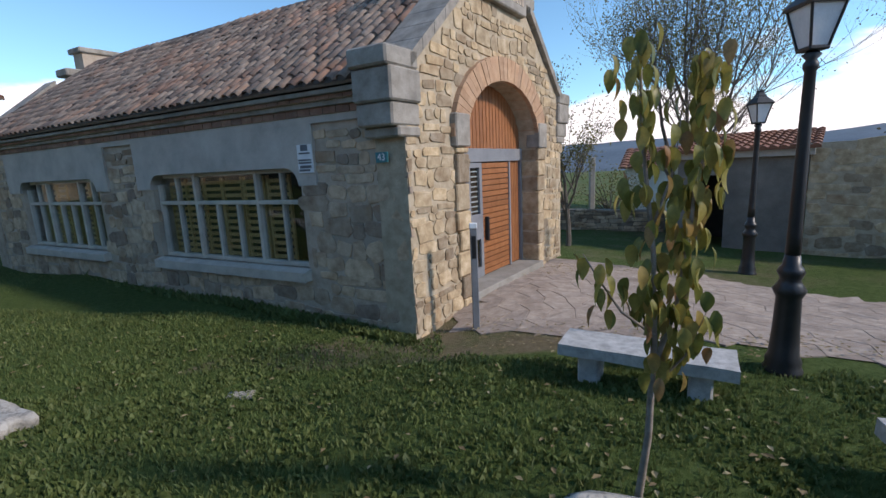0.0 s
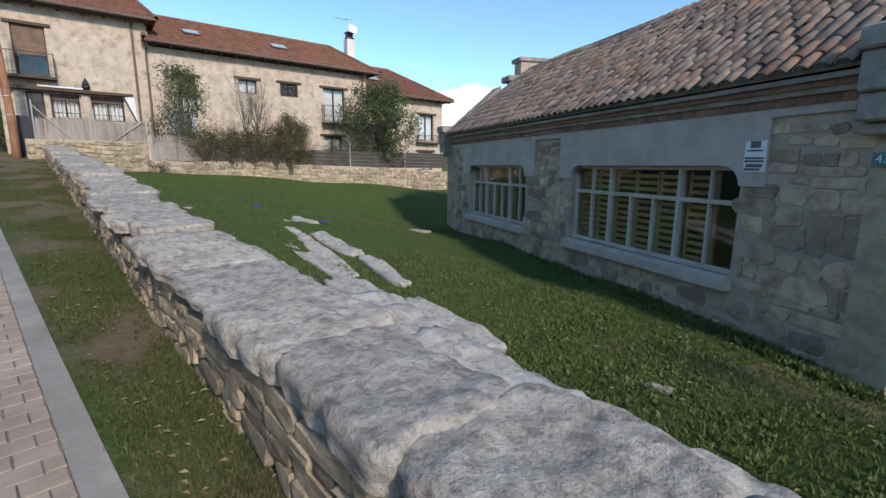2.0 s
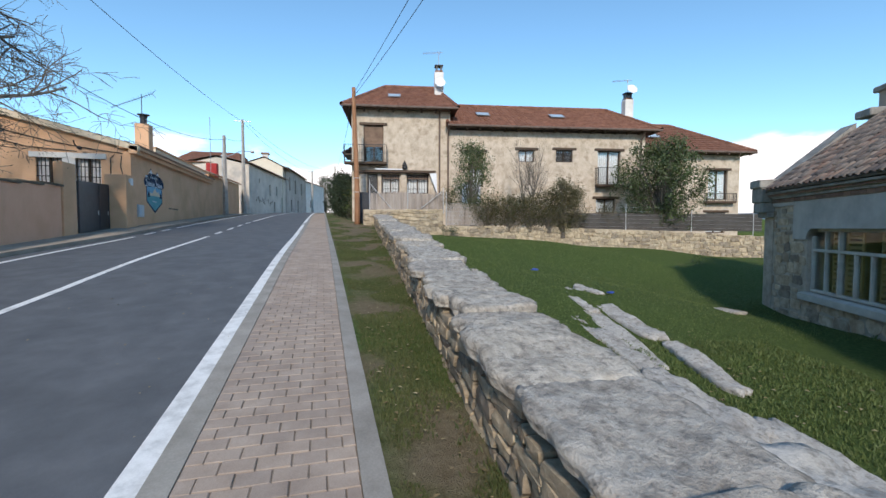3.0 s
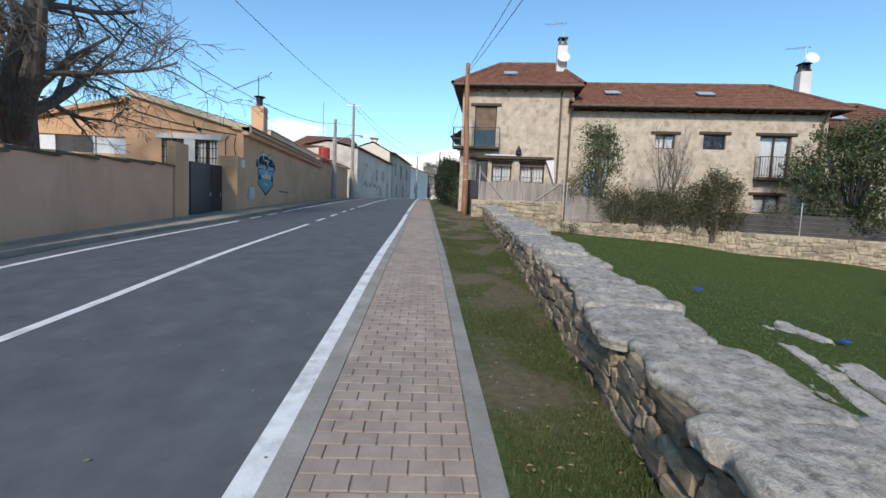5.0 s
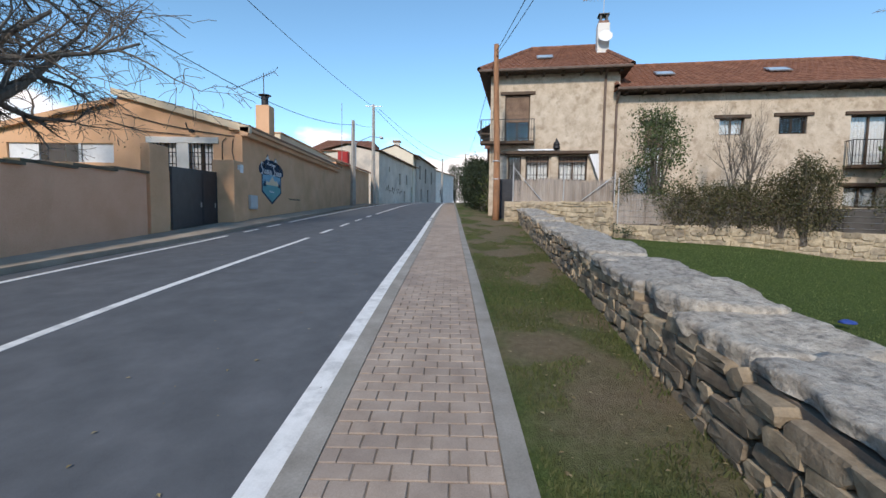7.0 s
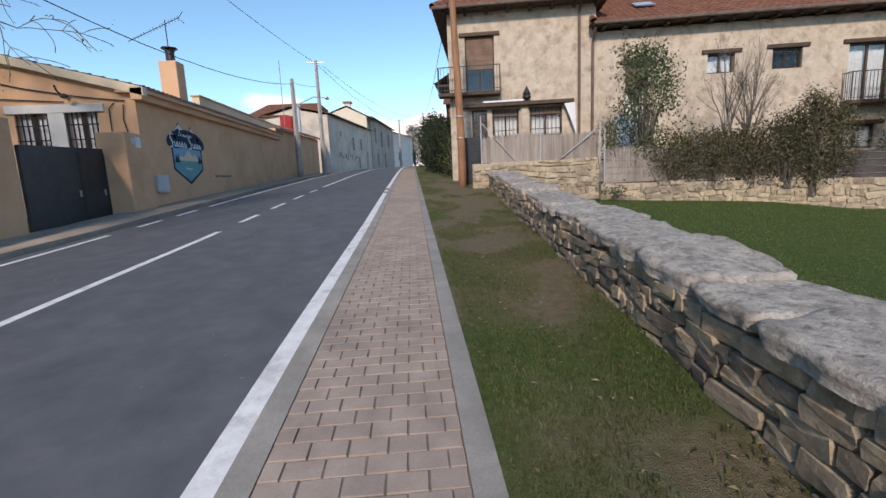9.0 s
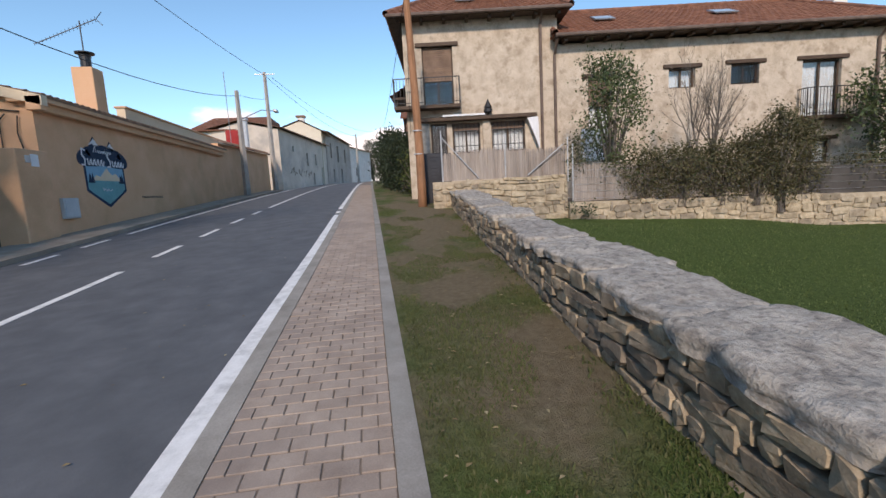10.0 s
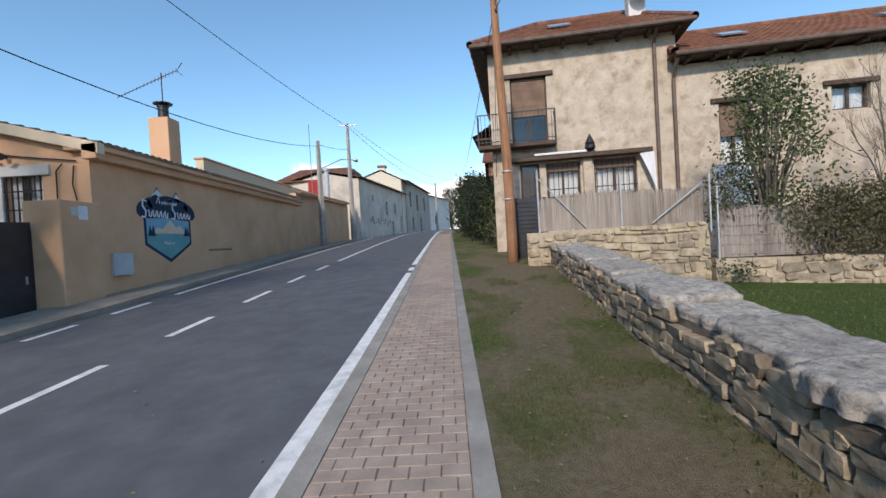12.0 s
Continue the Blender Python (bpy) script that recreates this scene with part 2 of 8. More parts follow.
# wooded hills coloured blue: the haze of distance is in the base colour
M["hill"] = grainy("far_hill_haze", (0.09, 0.12, 0.15), (0.11, 0.145, 0.18), (0.13, 0.165, 0.20), 0.02, 0.4, 0.95, 0.1, 0)
M["black_rubber"] = grainy("cable_black", (0.012, 0.012, 0.013), (0.018, 0.018, 0.02), (0.024, 0.024, 0.026), 5, 60, 0.6, 0.001, 0)
# lining behind openings: the shade of unlit rooms is put into this dark colour
M["dark_in"] = grainy("room_shade_lining", (0.05, 0.045, 0.04), (0.07, 0.062, 0.055), (0.09, 0.08, 0.07), 2, 40, 0.9, 0.002, 0)
M["curtain"] = grainy("white_curtain", (0.62, 0.63, 0.65), (0.74, 0.75, 0.77), (0.80, 0.81, 0.83), 6, 40, 0.9, 0.01, 0, stretch=(3, 3, 0.2))
M["plastic_white"] = grainy("white_plastic", (0.66, 0.68, 0.70), (0.74, 0.76, 0.78), (0.80, 0.82, 0.84), 4, 60, 0.5, 0.001, 0)
M["ink"] = grainy("grey_print", (0.10, 0.10, 0.11), (0.14, 0.14, 0.15), (0.18, 0.18, 0.19), 5, 60, 0.7, 0.0005, 0)
M["navy"] = grainy("navy_mural_paint", (0.012, 0.028, 0.06), (0.018, 0.038, 0.078), (0.026, 0.05, 0.095), 2, 50, 0.8, 0.003, 0)
M["teal"] = grainy("teal_mural_paint", (0.10, 0.30, 0.33), (0.13, 0.36, 0.39), (0.16, 0.41, 0.44), 2, 50, 0.8, 0.003, 0)
M["skyblue"] = grainy("sky_mural_paint", (0.17, 0.37, 0.52), (0.21, 0.43, 0.58), (0.25, 0.48, 0.63), 2, 50, 0.8, 0.003, 0)
M["mural_white"] = grainy("white_mural_paint", (0.66, 0.68, 0.70), (0.76, 0.78, 0.80), (0.82, 0.84, 0.86), 3, 50, 0.8, 0.002, 0)
M["sign_green"] = grainy("green_number_plate", (0.02, 0.13, 0.15), (0.03, 0.17, 0.19), (0.04, 0.2, 0.22), 6, 60, 0.4, 0.001, 0, spec=0.5)
M["blue_bag"] = grainy("blue_plastic", (0.02, 0.05, 0.22), (0.03, 0.07, 0.30), (0.05, 0.10, 0.38), 9, 60, 0.5, 0.01, 0)
M["red_paint"] = grainy("red_paint", (0.28, 0.02, 0.02), (0.36, 0.03, 0.03), (0.42, 0.05, 0.045), 2, 40, 0.7, 0.003, 0)
M["alu"] = grainy("window_aluminium", (0.45, 0.45, 0.44), (0.56, 0.56, 0.55), (0.64, 0.64, 0.63), 4, 60, 0.5, 0.001, 0)


def leaf_mat(name, dark, mid, light, rough=0.55, trans=0.25):
    m, n, l, b = nodes_of(name, rough, 0, 0.35)
    rnd = n.new("ShaderNodeNewGeometry").outputs["Random Per Island"]
    col = ramp(n, l, rnd, [(0.0, dark), (0.5, mid), (1.0, light)])
    big = noise_tex(n, l, coords(n, l, 1.6), 4)
    col = mixc(n, l, 0.5, col, ramp(n, l, big, [(0.3, (0.3, 0.3, 0.3)), (0.7, (0.72, 0.72, 0.68))]), "OVERLAY")
    l.new(col, b.inputs["Base Color"])
    t = n.new("ShaderNodeBsdfTranslucent")
    l.new(col, t.inputs["Color"])
    mx = n.new("ShaderNodeMixShader")
    mx.inputs[0].default_value = trans
    l.new(b.outputs[0], mx.inputs[1])
    l.new(t.outputs[0], mx.inputs[2])
    l.new(mx.outputs[0], n["Material Output"].inputs[0])
    return m


M["leaf_yellow"] = leaf_mat("yellowing_leaf", (0.085, 0.10, 0.02), (0.17, 0.15, 0.03), (0.26, 0.17, 0.04), 0.5, 0.3)
M["leaf_sparse"] = leaf_mat("autumn_leaf", (0.10, 0.115, 0.04), (0.17, 0.165, 0.065), (0.27, 0.22, 0.09), 0.5, 0.45)
M["leaf_dark"] = leaf_mat("evergreen_leaf", (0.018, 0.035, 0.014), (0.035, 0.058, 0.022), (0.075, 0.10, 0.045), 0.4, 0.12)
M["leaf_bay"] = leaf_mat("bay_leaf", (0.035, 0.055, 0.020), (0.070, 0.100, 0.036), (0.125, 0.155, 0.065), 0.4, 0.15)
M["leaf_vine"] = leaf_mat("dry_vine", (0.055, 0.062, 0.026), (0.105, 0.098, 0.046), (0.185, 0.155, 0.085))
M["leaf_hedge"] = leaf_mat("hedge_leaf", (0.020, 0.030, 0.014), (0.032, 0.048, 0.022), (0.058, 0.076, 0.038))
M["leaf_lime"] = leaf_mat("lime_shrub_leaf", (0.06, 0.09, 0.02), (0.10, 0.13, 0.03), (0.15, 0.17, 0.04))
M["blade"] = leaf_mat("grass_blade", (0.086, 0.120, 0.037), (0.126, 0.168, 0.053), (0.172, 0.206, 0.075), 0.6, 0.3)
M["blade_dry"] = leaf_mat("verge_grass_blade", (0.062, 0.085, 0.028), (0.092, 0.110, 0.038), (0.135, 0.138, 0.060), 0.7, 0.25)
M["fallen"] = leaf_mat("fallen_leaf", (0.16, 0.11, 0.055), (0.26, 0.20, 0.10), (0.38, 0.32, 0.19), 0.7, 0.1)


def glass_mat(name, tint=(0.8, 0.85, 0.86), rough=0.02):
    m, n, l, b = nodes_of(name, rough, 0, 0.5)
    n.remove(b)
    t = n.new("ShaderNodeBsdfTransparent")
    t.inputs[0].default_value = (*tint, 1)
    g = n.new("ShaderNodeBsdfGlossy")
    g.inputs["Roughness"].default_value = rough
    f = n.new("ShaderNodeLayerWeight")
    f.inputs[0].default_value = 0.5
    p5 = n.new("ShaderNodeMath")
    p5.operation = "POWER"
    p5.inputs[1].default_value = 5.0
    l.new(f.outputs["Facing"], p5.inputs[0])
    p6 = n.new("ShaderNodeMath")
    p6.operation = "MULTIPLY_ADD"
    p6.inputs[1].default_value, p6.inputs[2].default_value = 0.9, 0.06
    l.new(p5.outputs[0], p6.inputs[0])
    mx = n.new("ShaderNodeMixShader")
    l.new(p6.outputs[0], mx.inputs[0])
    l.new(t.outputs[0], mx.inputs[1])
    l.new(g.outputs[0], mx.inputs[2])
    l.new(mx.outputs[0], n["Material Output"].inputs[0])
    return m


M["glass"] = glass_mat("window_glass", (0.90, 0.92, 0.92))
M["lamp_glass"] = grainy("frosted_lamp_glass", (0.58, 0.60, 0.62), (0.68, 0.70, 0.72), (0.76, 0.78, 0.80), 3, 60, 0.35, 0.001, 0, spec=0.5)


def ground_mat():
    """Grass with bare and worn patches."""
    m, n, l, b = nodes_of("grass_ground", 0.95, 0, 0.1)
    a = noise_tex(n, l, coords(n, l, 0.55), 8, 0.65)
    c = noise_tex(n, l, coords(n, l, 14), 5, 0.7)
    d = noise_tex(n, l, coords(n, l, 90), 3, 0.7)
    grass = ramp(n, l, c, [(0.3, (0.048, 0.074, 0.020)), (0.5, (0.076, 0.112, 0.032)), (0.7, (0.112, 0.148, 0.052))])
    grass = mixc(n, l, 0.4, grass, ramp(n, l, d, [(0.3, (0.3, 0.3, 0.3)), (0.7, (0.75, 0.75, 0.7))]), "OVERLAY")
    soil = ramp(n, l, c, [(0.3, (0.15, 0.118, 0.072)), (0.7, (0.235, 0.19, 0.125))])
    vc = n.new("ShaderNodeAttribute")
    vc.attribute_name = "worn"
    f = n.new("ShaderNodeMath")
    f.operation = "ADD"
    l.new(vc.outputs["Fac"], f.inputs[0])
    l.new(a, f.inputs[1])
    r = n.new("ShaderNodeMapRange")
    r.interpolation_type = "SMOOTHSTEP"
    r.inputs["From Min"].default_value, r.inputs["From Max"].default_value = 0.76, 1.12
    l.new(f.outputs[0], r.inputs["Value"])
    col = mixc(n, l, r.outputs[0], grass, soil)
    l.new(col, b.inputs["Base Color"])
    ad = n.new("ShaderNodeMath")
    l.new(c, ad.inputs[0])
    l.new(d, ad.inputs[1])
    bump(n, l, b, ad.outputs[0], 0.04, 0.8)
    return m


M["ground"] = ground_mat()


# ---- building helpers ----
def mesh_of(verts, faces, mat, name="mesh", smooth=False):
    me = bpy.data.meshes.new(name)
    me.from_pydata([tuple(v) for v in verts], [], faces)
    for m in (mat if isinstance(mat, (list, tuple)) else [mat]):
        me.materials.append(M[m])
    if smooth:
        me.shade_smooth()
    return me


def thing(name, loc, label="", category="", group="", kind=""):
    ob = new(name)
    ob.empty_display_size = 0.2
    ob.location = loc
    return tagged(ob, label, category, group, kind)


def origin_of(parent):
    """The world place of a thing or part: no thing is turned or scaled, so places add up."""
    o = Vector((0, 0, 0))
    while parent is not None:
        o += parent.location
        parent = parent.parent
    return o


def part(name, bm, mat, parent, label="", xf=None, smooth=False):
    """Links a bmesh, given in world places (after xf), as one mesh object under a thing or part."""
    if xf is not None:
        bm.transform(xf)
    bmesh.ops.recalc_face_normals(bm, faces=bm.faces)
    base = origin_of(parent)
    if len(bm.verts):
        lo = Vector([min(v.co[i] for v in bm.verts) for i in range(3)])
        hi = Vector([max(v.co[i] for v in bm.verts) for i in range(3)])
        mid = (lo + hi) / 2
    else:
        mid = base
    bm.transform(Matrix.Translation(-mid))
    me = bpy.data.meshes.new(name)
    bm.to_mesh(me)
    bm.free()
    for m in (mat if isinstance(mat, (list, tuple)) else [mat]):
        me.materials.append(M[m])
    if smooth:
        me.shade_smooth()
    ob = new(name, me)
    ob.parent = parent
    ob.location = mid - base
    if label:
        tagged(ob, label)
    return ob


def piece(name, me, parent, place):
    ob = new(name, me)
    ob.parent = parent
    ob.location = Vector(place) - origin_of(parent)
    return ob


def box(bm, x0, x1, y0, y1, z0, z1, bevel=0.0):
    vs = [bm.verts.new((x, y, z)) for x in (x0, x1) for y in (y0, y1) for z in (z0, z1)]
    fs = [bm.faces.new([vs[i] for i in f]) for f in ((0, 1, 3, 2), (4, 6, 7, 5), (0, 4, 5, 1), (2, 3, 7, 6), (0, 2, 6, 4), (1, 5, 7, 3))]
    if bevel:
        es = {e for f in fs for e in f.edges}
        bmesh.ops.bevel(bm, geom=list(es), offset=bevel, segments=1, affect="EDGES")
    return bm


def boxed(x0, x1, y0, y1, z0, z1, bevel=0.0):
    return box(bmesh.new(), min(x0, x1), max(x0, x1), min(y0, y1), max(y0, y1), min(z0, z1), max(z0, z1), bevel)


def prism(bm, outline, d0, d1, axes="xz"):
    """An outline of (a, b) points, drawn out along the third axis from d0 to d1."""
    def put(a, b, d):
        return {"xz": (a, d, b), "yz": (d, a, b), "xy": (a, b, d)}[axes]
    r0 = [bm.verts.new(put(a, b, d0)) for a, b in outline]
    r1 = [bm.verts.new(put(a, b, d1)) for a, b in outline]
    k = len(outline)
    bm.faces.new(r0[::-1])
    bm.faces.new(r1)
    for i in range(k):
        bm.faces.new((r0[i], r0[(i + 1) % k], r1[(i + 1) % k], r1[i]))
    return bm


def tube(bm, pts, radii, sides=8, cap=True):
    """A tapered round bar along a line of points."""
    pts = [Vector(p) for p in pts]
    rings = []
    for i, p in enumerate(pts):
        d = (pts[min(i + 1, len(pts) - 1)] - pts[max(i - 1, 0)]).normalized()
        a = d.cross(Vector((0.3, 0.2, 1)) if abs(d.z) < 0.9 else Vector((1, 0.1, 0))).normalized()
        b = d.cross(a)
        r = radii[i] if isinstance(radii, (list, tuple)) else radii
        rings.append([bm.verts.new(p + r * (math.cos(t) * a + math.sin(t) * b)) for t in (2 * math.pi * j / sides for j in range(sides))])
    for q, s in zip(rings, rings[1:]):
        for j in range(sides):
            bm.faces.new((q[j], q[(j + 1) % sides], s[(j + 1) % sides], s[j]))
    if cap:
        bm.faces.new(rings[0][::-1])
        bm.faces.new(rings[-1])
    return bm


def lathe(bm, profile, cx, cy, sides=14):
    """A turned shape: (radius, height) points round an upright axis."""
    rings = [[bm.verts.new((cx + max(r, 0.001) * math.cos(2 * math.pi * j / sides), cy + max(r, 0.001) * math.sin(2 * math.pi * j / sides), z)) for j in range(sides)] for r, z in profile]
    for q, s in zip(rings, rings[1:]):
        for j in range(sides):
            bm.faces.new((q[j], q[(j + 1) % sides], s[(j + 1) % sides], s[j]))
    bm.faces.new(rings[0][::-1])
    bm.faces.new(rings[-1])
    return bm


def basis(o, ex, ey, ez=(0, 0, 1)):
    return Matrix(((ex[0], ey[0], ez[0], o[0]), (ex[1], ey[1], ez[1], o[1]), (ex[2] if len(ex) > 2 else 0, ey[2] if len(ey) > 2 else 0, ez[2], o[2]), (0, 0, 0, 1)))


# ---- the lie of the land ----
GX = (-140, -90, -60, -50, -38, -28, -25, -21.5, -18.2, -14.2, -12.9, -11, -8.6, -5.3, -4.2, -2.2, 0, 5, 20, 60)
GZ = (5, 4.3, 3.45, 3.05, 2.5, 1.95, 1.78, 1.56, 1.35, 1.15, 1.08, 0.97, 0.77, 0.52, 0.42, 0.29, 0.25, 0.15, -0.1, -1)


def street(x, y=0.0):
    """Height of the street: it climbs away from the hall, and falls slightly towards its far side."""
    z = sum(float(np.interp(x + d, GX, GZ)) for d in (-1.2, -0.4, 0.4, 1.2)) / 4
    return z - 0.018 * max(0.0, -1.07 - y)


def wall_y(x):
    """Foot of the low field wall's street face."""
    return 0.44 - 0.066 * x + 0.0005 * x * x + 0.12 * max(0.0, min(x, 3.0) + 0.8)


SPOT = ((-1.93, 4.97, -0.97), (-11.7, 4.6, 0.28), (-22.5, 8.7, 1.08), (-21.6, 14.5, 0.6), (-20.4, 21.6, 0.05), (-12, 12.4, -0.74), (-5.4, 9.2, -0.76), (0, 6.4, -0.92),
        (-23, 4.7, 1.23), (1.6, 7.8, -0.66), (4, 12, -0.82), (-6.5, 6, -0.45), (3.6, 4.6, -0.60), (2, 4.4, -0.66), (1.6, 2.6, -0.55), (7, 9.8, -0.95), (9, 16, -0.9), (14, 9, -0.8))
SP = np.array(SPOT)
SA = np.c_[np.ones(len(SP)), SP[:, :2]]
SC = np.linalg.lstsq(SA, SP[:, 2], rcond=None)[0]
SR = SP[:, 2] - SA @ SC


def garden(x, y):
    xc, yc = min(max(x, -26), 18), min(max(y, 0), 26)
    w = 1 / ((xc - SP[:, 0]) ** 2 + (yc - SP[:, 1]) ** 2 + 1.0) ** 1.5
    return float(SC[0] + SC[1] * xc + SC[2] * yc + (w * SR).sum() / w.sum())


def land(x, y):
    """Height of the open ground anywhere."""
    if y < -8.2:
        return street(x, -8) - 0.02
    if y < -0.9:
        return street(x, y) - 0.12
    if y < 0.12:
        return street(x) - 0.12
    wy = wall_y(x)
    s = street(x) + 0.015 + 0.02 * math.sin(x * 1.7) * math.sin(y * 3.1)
    if x < -26.2:
        t = min(max((y - 2.4) / 0.8, 0), 1)
        return s - t * (s - 1.3) if x > -40 else s
    if y < wy + 0.25:
        return s
    g = garden(x, y) + 0.03 * math.sin(x * 0.9 + y * 0.6) + 0.015 * math.sin(2.3 * x - 1.1 * y)
    t = min(max((y - wy - 0.25) / 0.3, 0), 1)
    return s * (1 - t) + g * t if t < 1 else g

# ---- ground, road and pavement ----
def axis_steps(stops):
    out = []
    for (a, b, d) in stops:
        k = max(1, round((b - a) / d))
        out += [a + (b - a) * i / k for i in range(k)]
    return out + [stops[-1][1]]


def build_ground():
    xs = axis_steps([(-700, -140, 80), (-140, -40, 5), (-40, -26.6, 1.0), (-26.6, -26.2, 0.2), (-26.2, 6, 0.22), (6, 20, 0.8), (20, 60, 4), (60, 700, 80)])
    ys = axis_steps([(-700, -40, 60), (-40, -8.4, 4), (-8.4, -8.2, 0.2), (-8.2, -0.9, 1.4), (-0.9, 0.12, 0.5), (0.12, 5.0, 0.12), (5.0, 14, 0.3), (14, 26, 1.0), (26, 60, 6), (60, 700, 80)])
    vs, worn = [], []
    for x in xs:
        for y in ys:
            z = land(x, y)
            d = math.hypot(max(abs(x + 10) - 60, 0), max(abs(y) - 45, 0))
            z -= 0.02 * d
            vs.append((x, y, z))
            w = 0.0
            wy = wall_y(x)
            if 0.1 < y < wy + 0.2 and x < 3:
                mid = (y - 0.14) / max(wy - 0.14, 0.2) + 0.3 * noise.noise(Vector((x * 0.55, y * 0.4, 1)))
                w = 0.33 + 0.08 * min(max((-7.0 - x) / 4, 0.0), 1.0) + 0.26 * noise.fractal(Vector((x * 0.8, y * 1.0, 3)), 0.8, 2.0, 3) + 0.12 * math.exp(-((mid - 0.6) / 0.4) ** 2) + (0.22 if -25 < x < -19 else 0.0) * math.exp(-((mid - 0.5) / 0.35) ** 2)
            if -3 < x < 6 and 5.5 < y < 8 and y < 7.0 + 0.4 * x:
                w = max(w, 0.48)
            if x < -16 and y > 12:
                w = max(w, 0.22)
            if x > 3.5 and y > 8:
                w = max(w, 0.34)
            worn.append(w)
    ny = len(ys)
    fs = [(i * ny + j, (i + 1) * ny + j, (i + 1) * ny + j + 1, i * ny + j + 1) for i in range(len(xs) - 1) for j in range(ny - 1)]
    me = mesh_of(vs, fs, "ground", "ground", True)
    at = me.attributes.new("worn", "FLOAT", "POINT")
    at.data.foreach_set("value", worn)
    tagged(new("ground", me), "short green grass with worn bare earth patches", "ground", kind="structure")


def strip(name, y0, y1, lift, mat, x0=-140.0, x1=40.0, step=0.8, depth=0.0, shift=None, label="", cat="road", kind="structure", parent=None, ny=1):
    """A long ribbon laid on the street, with edges of its own where depth is given."""
    k = max(1, round((x1 - x0) / step))
    vs, fs = [], []
    for i in range(k + 1):
        x = x0 + (x1 - x0) * i / k
        off = shift(x) if shift else 0.0
        for j in range(ny + 1):
            y = y0 + (y1 - y0) * j / ny
            vs.append((x, y + off, street(x, y) + lift))
    n = ny + 1
    fs = [(i * n + j, (i + 1) * n + j, (i + 1) * n + j + 1, i * n + j + 1) for i in range(k) for j in range(ny)]
    if depth:
        b = len(vs)
        vs += [(x, y, z - depth) for x, y, z in vs]
        for i in range(k):
            for j in (0, ny):
                a, c = i * n + j, (i + 1) * n + j
                fs.append((a, c, b + c, b + a))
        for i in (0, k):
            fs.append((i * n, i * n + ny, b + i * n + ny, b + i * n))
    me = mesh_of(vs, fs, mat, name)
    bm = bmesh.new()
    bm.from_mesh(me)
    bmesh.ops.recalc_face_normals(bm, faces=bm.faces)
    bm.to_mesh(me)
    bm.free()
    ob = new(name, me)
    ob.parent = parent
    if label:
        tagged(ob, label, cat, kind=kind)
    return ob


def bend(x):
    """Far up the hill the street swings to the right."""
    d = max(0.0, -46 - x)
    return 0.0022 * d * d


build_ground()
road = strip("road", -6.55, -0.86, 0.0, "asphalt", shift=bend, ny=4, depth=0.1, label="grey asphalt road climbing between houses", cat="road")
strip("pavement_far_side", -8.0, -6.5, 0.10, "pave_tan", -46, 40, 0.6, 0.25, label="narrow grey concrete pavement along rendered walls", cat="pavement")


def road_marks():
    marks = thing("road_markings", (0, 0, street(0)), "worn white painted lines on the asphalt road", "road marking", kind="structure")

    def drift(x):
        return bend(x) + 0.22 * min(max((x + 19) / 10, 0.0), 1.0)

    def line(y0, y1, xa, xb, name="line"):
        o = strip(name, y0, y1, 0.006, "paint_white", xa, xb, 0.5, 0.004, bend if y0 > -2 else drift, parent=None)
        o.parent = marks
        o.location = -marks.location
    line(-1.13, -0.995, -23.9, 40, "edge_line")
    line(-1.13, -0.995, -24.95, -24.35, "edge_dash")
    line(-1.13, -0.995, -110, -25.6, "edge_line")
    line(-3.92, -3.81, -18.1, 40, "centre_line")
    for a, b in ((-19.25, -20.35), (-21.5, -22.65), (-23.8, -24.9), (-26.1, -27.2)):
        line(-3.92, -3.81, b, a, "centre_dash")
    line(-3.92, -3.81, -110, -28.6, "centre_line")
    line(-6.22, -6.11, -18.6, 40, "far_edge_line")
    for a, b in ((-19.6, -20.5), (-21.3, -22.3)):
        line(-6.22, -6.11, b, a, "far_edge_dash")
    line(-6.22, -6.11, -110, -23.2, "far_edge_line")


road_marks()
kerb_1 = strip("kerb_roadside", -0.995, -0.86, 0.012, "kerb", -110, 40, 0.6, 0.15, bend, label="flush pale concrete kerb beside the road", cat="kerb")
kerb_2 = strip("kerb_verge", -0.02, 0.105, 0.022, "kerb", -110, 40, 0.6, 0.15, bend, label="pale concrete edging between pavers and grass", cat="kerb")
paved = strip("pavement", -0.86, -0.02, 0.004, "joint", -110, 40, 0.6, 0.12, bend, label="pavement of pinkish-brown clay pavers", cat="pavement")

# ---- the stone hall (local: s leftwards along the long wall, r inwards along the gable) ----
C0 = Vector((-0.05, 6.45, 0))
U = Vector((-0.891, 0.454, 0))
W = Vector((math.cos(radians(56)), math.sin(radians(56)), 0))
HALL_L, HALL_W, HALL_B = 13.3, 5.7, -1.3
XF_L = basis(C0, U, W)                    # (s, r, z)
hall = thing("stone_hall", (C0.x, C0.y, garden(C0.x, C0.y)), "low stone hall with arched door and weathered tile roof", "building")
T = 0.5                                    # thickness of the walls


def rounded_open(s0, s1, z0, z1, r, k=5):
    pts = [(s0, z0), (s1, z0)]
    for i in range(k + 1):
        a = math.pi / 2 * i / k
        pts.append((s1 - r + r * math.cos(a), z1 - r + r * math.sin(a)))
    for i in range(k + 1):
        a = math.pi / 2 + math.pi / 2 * i / k
        pts.append((s0 + r + r * math.cos(a), z1 - r + r * math.sin(a)))
    return pts


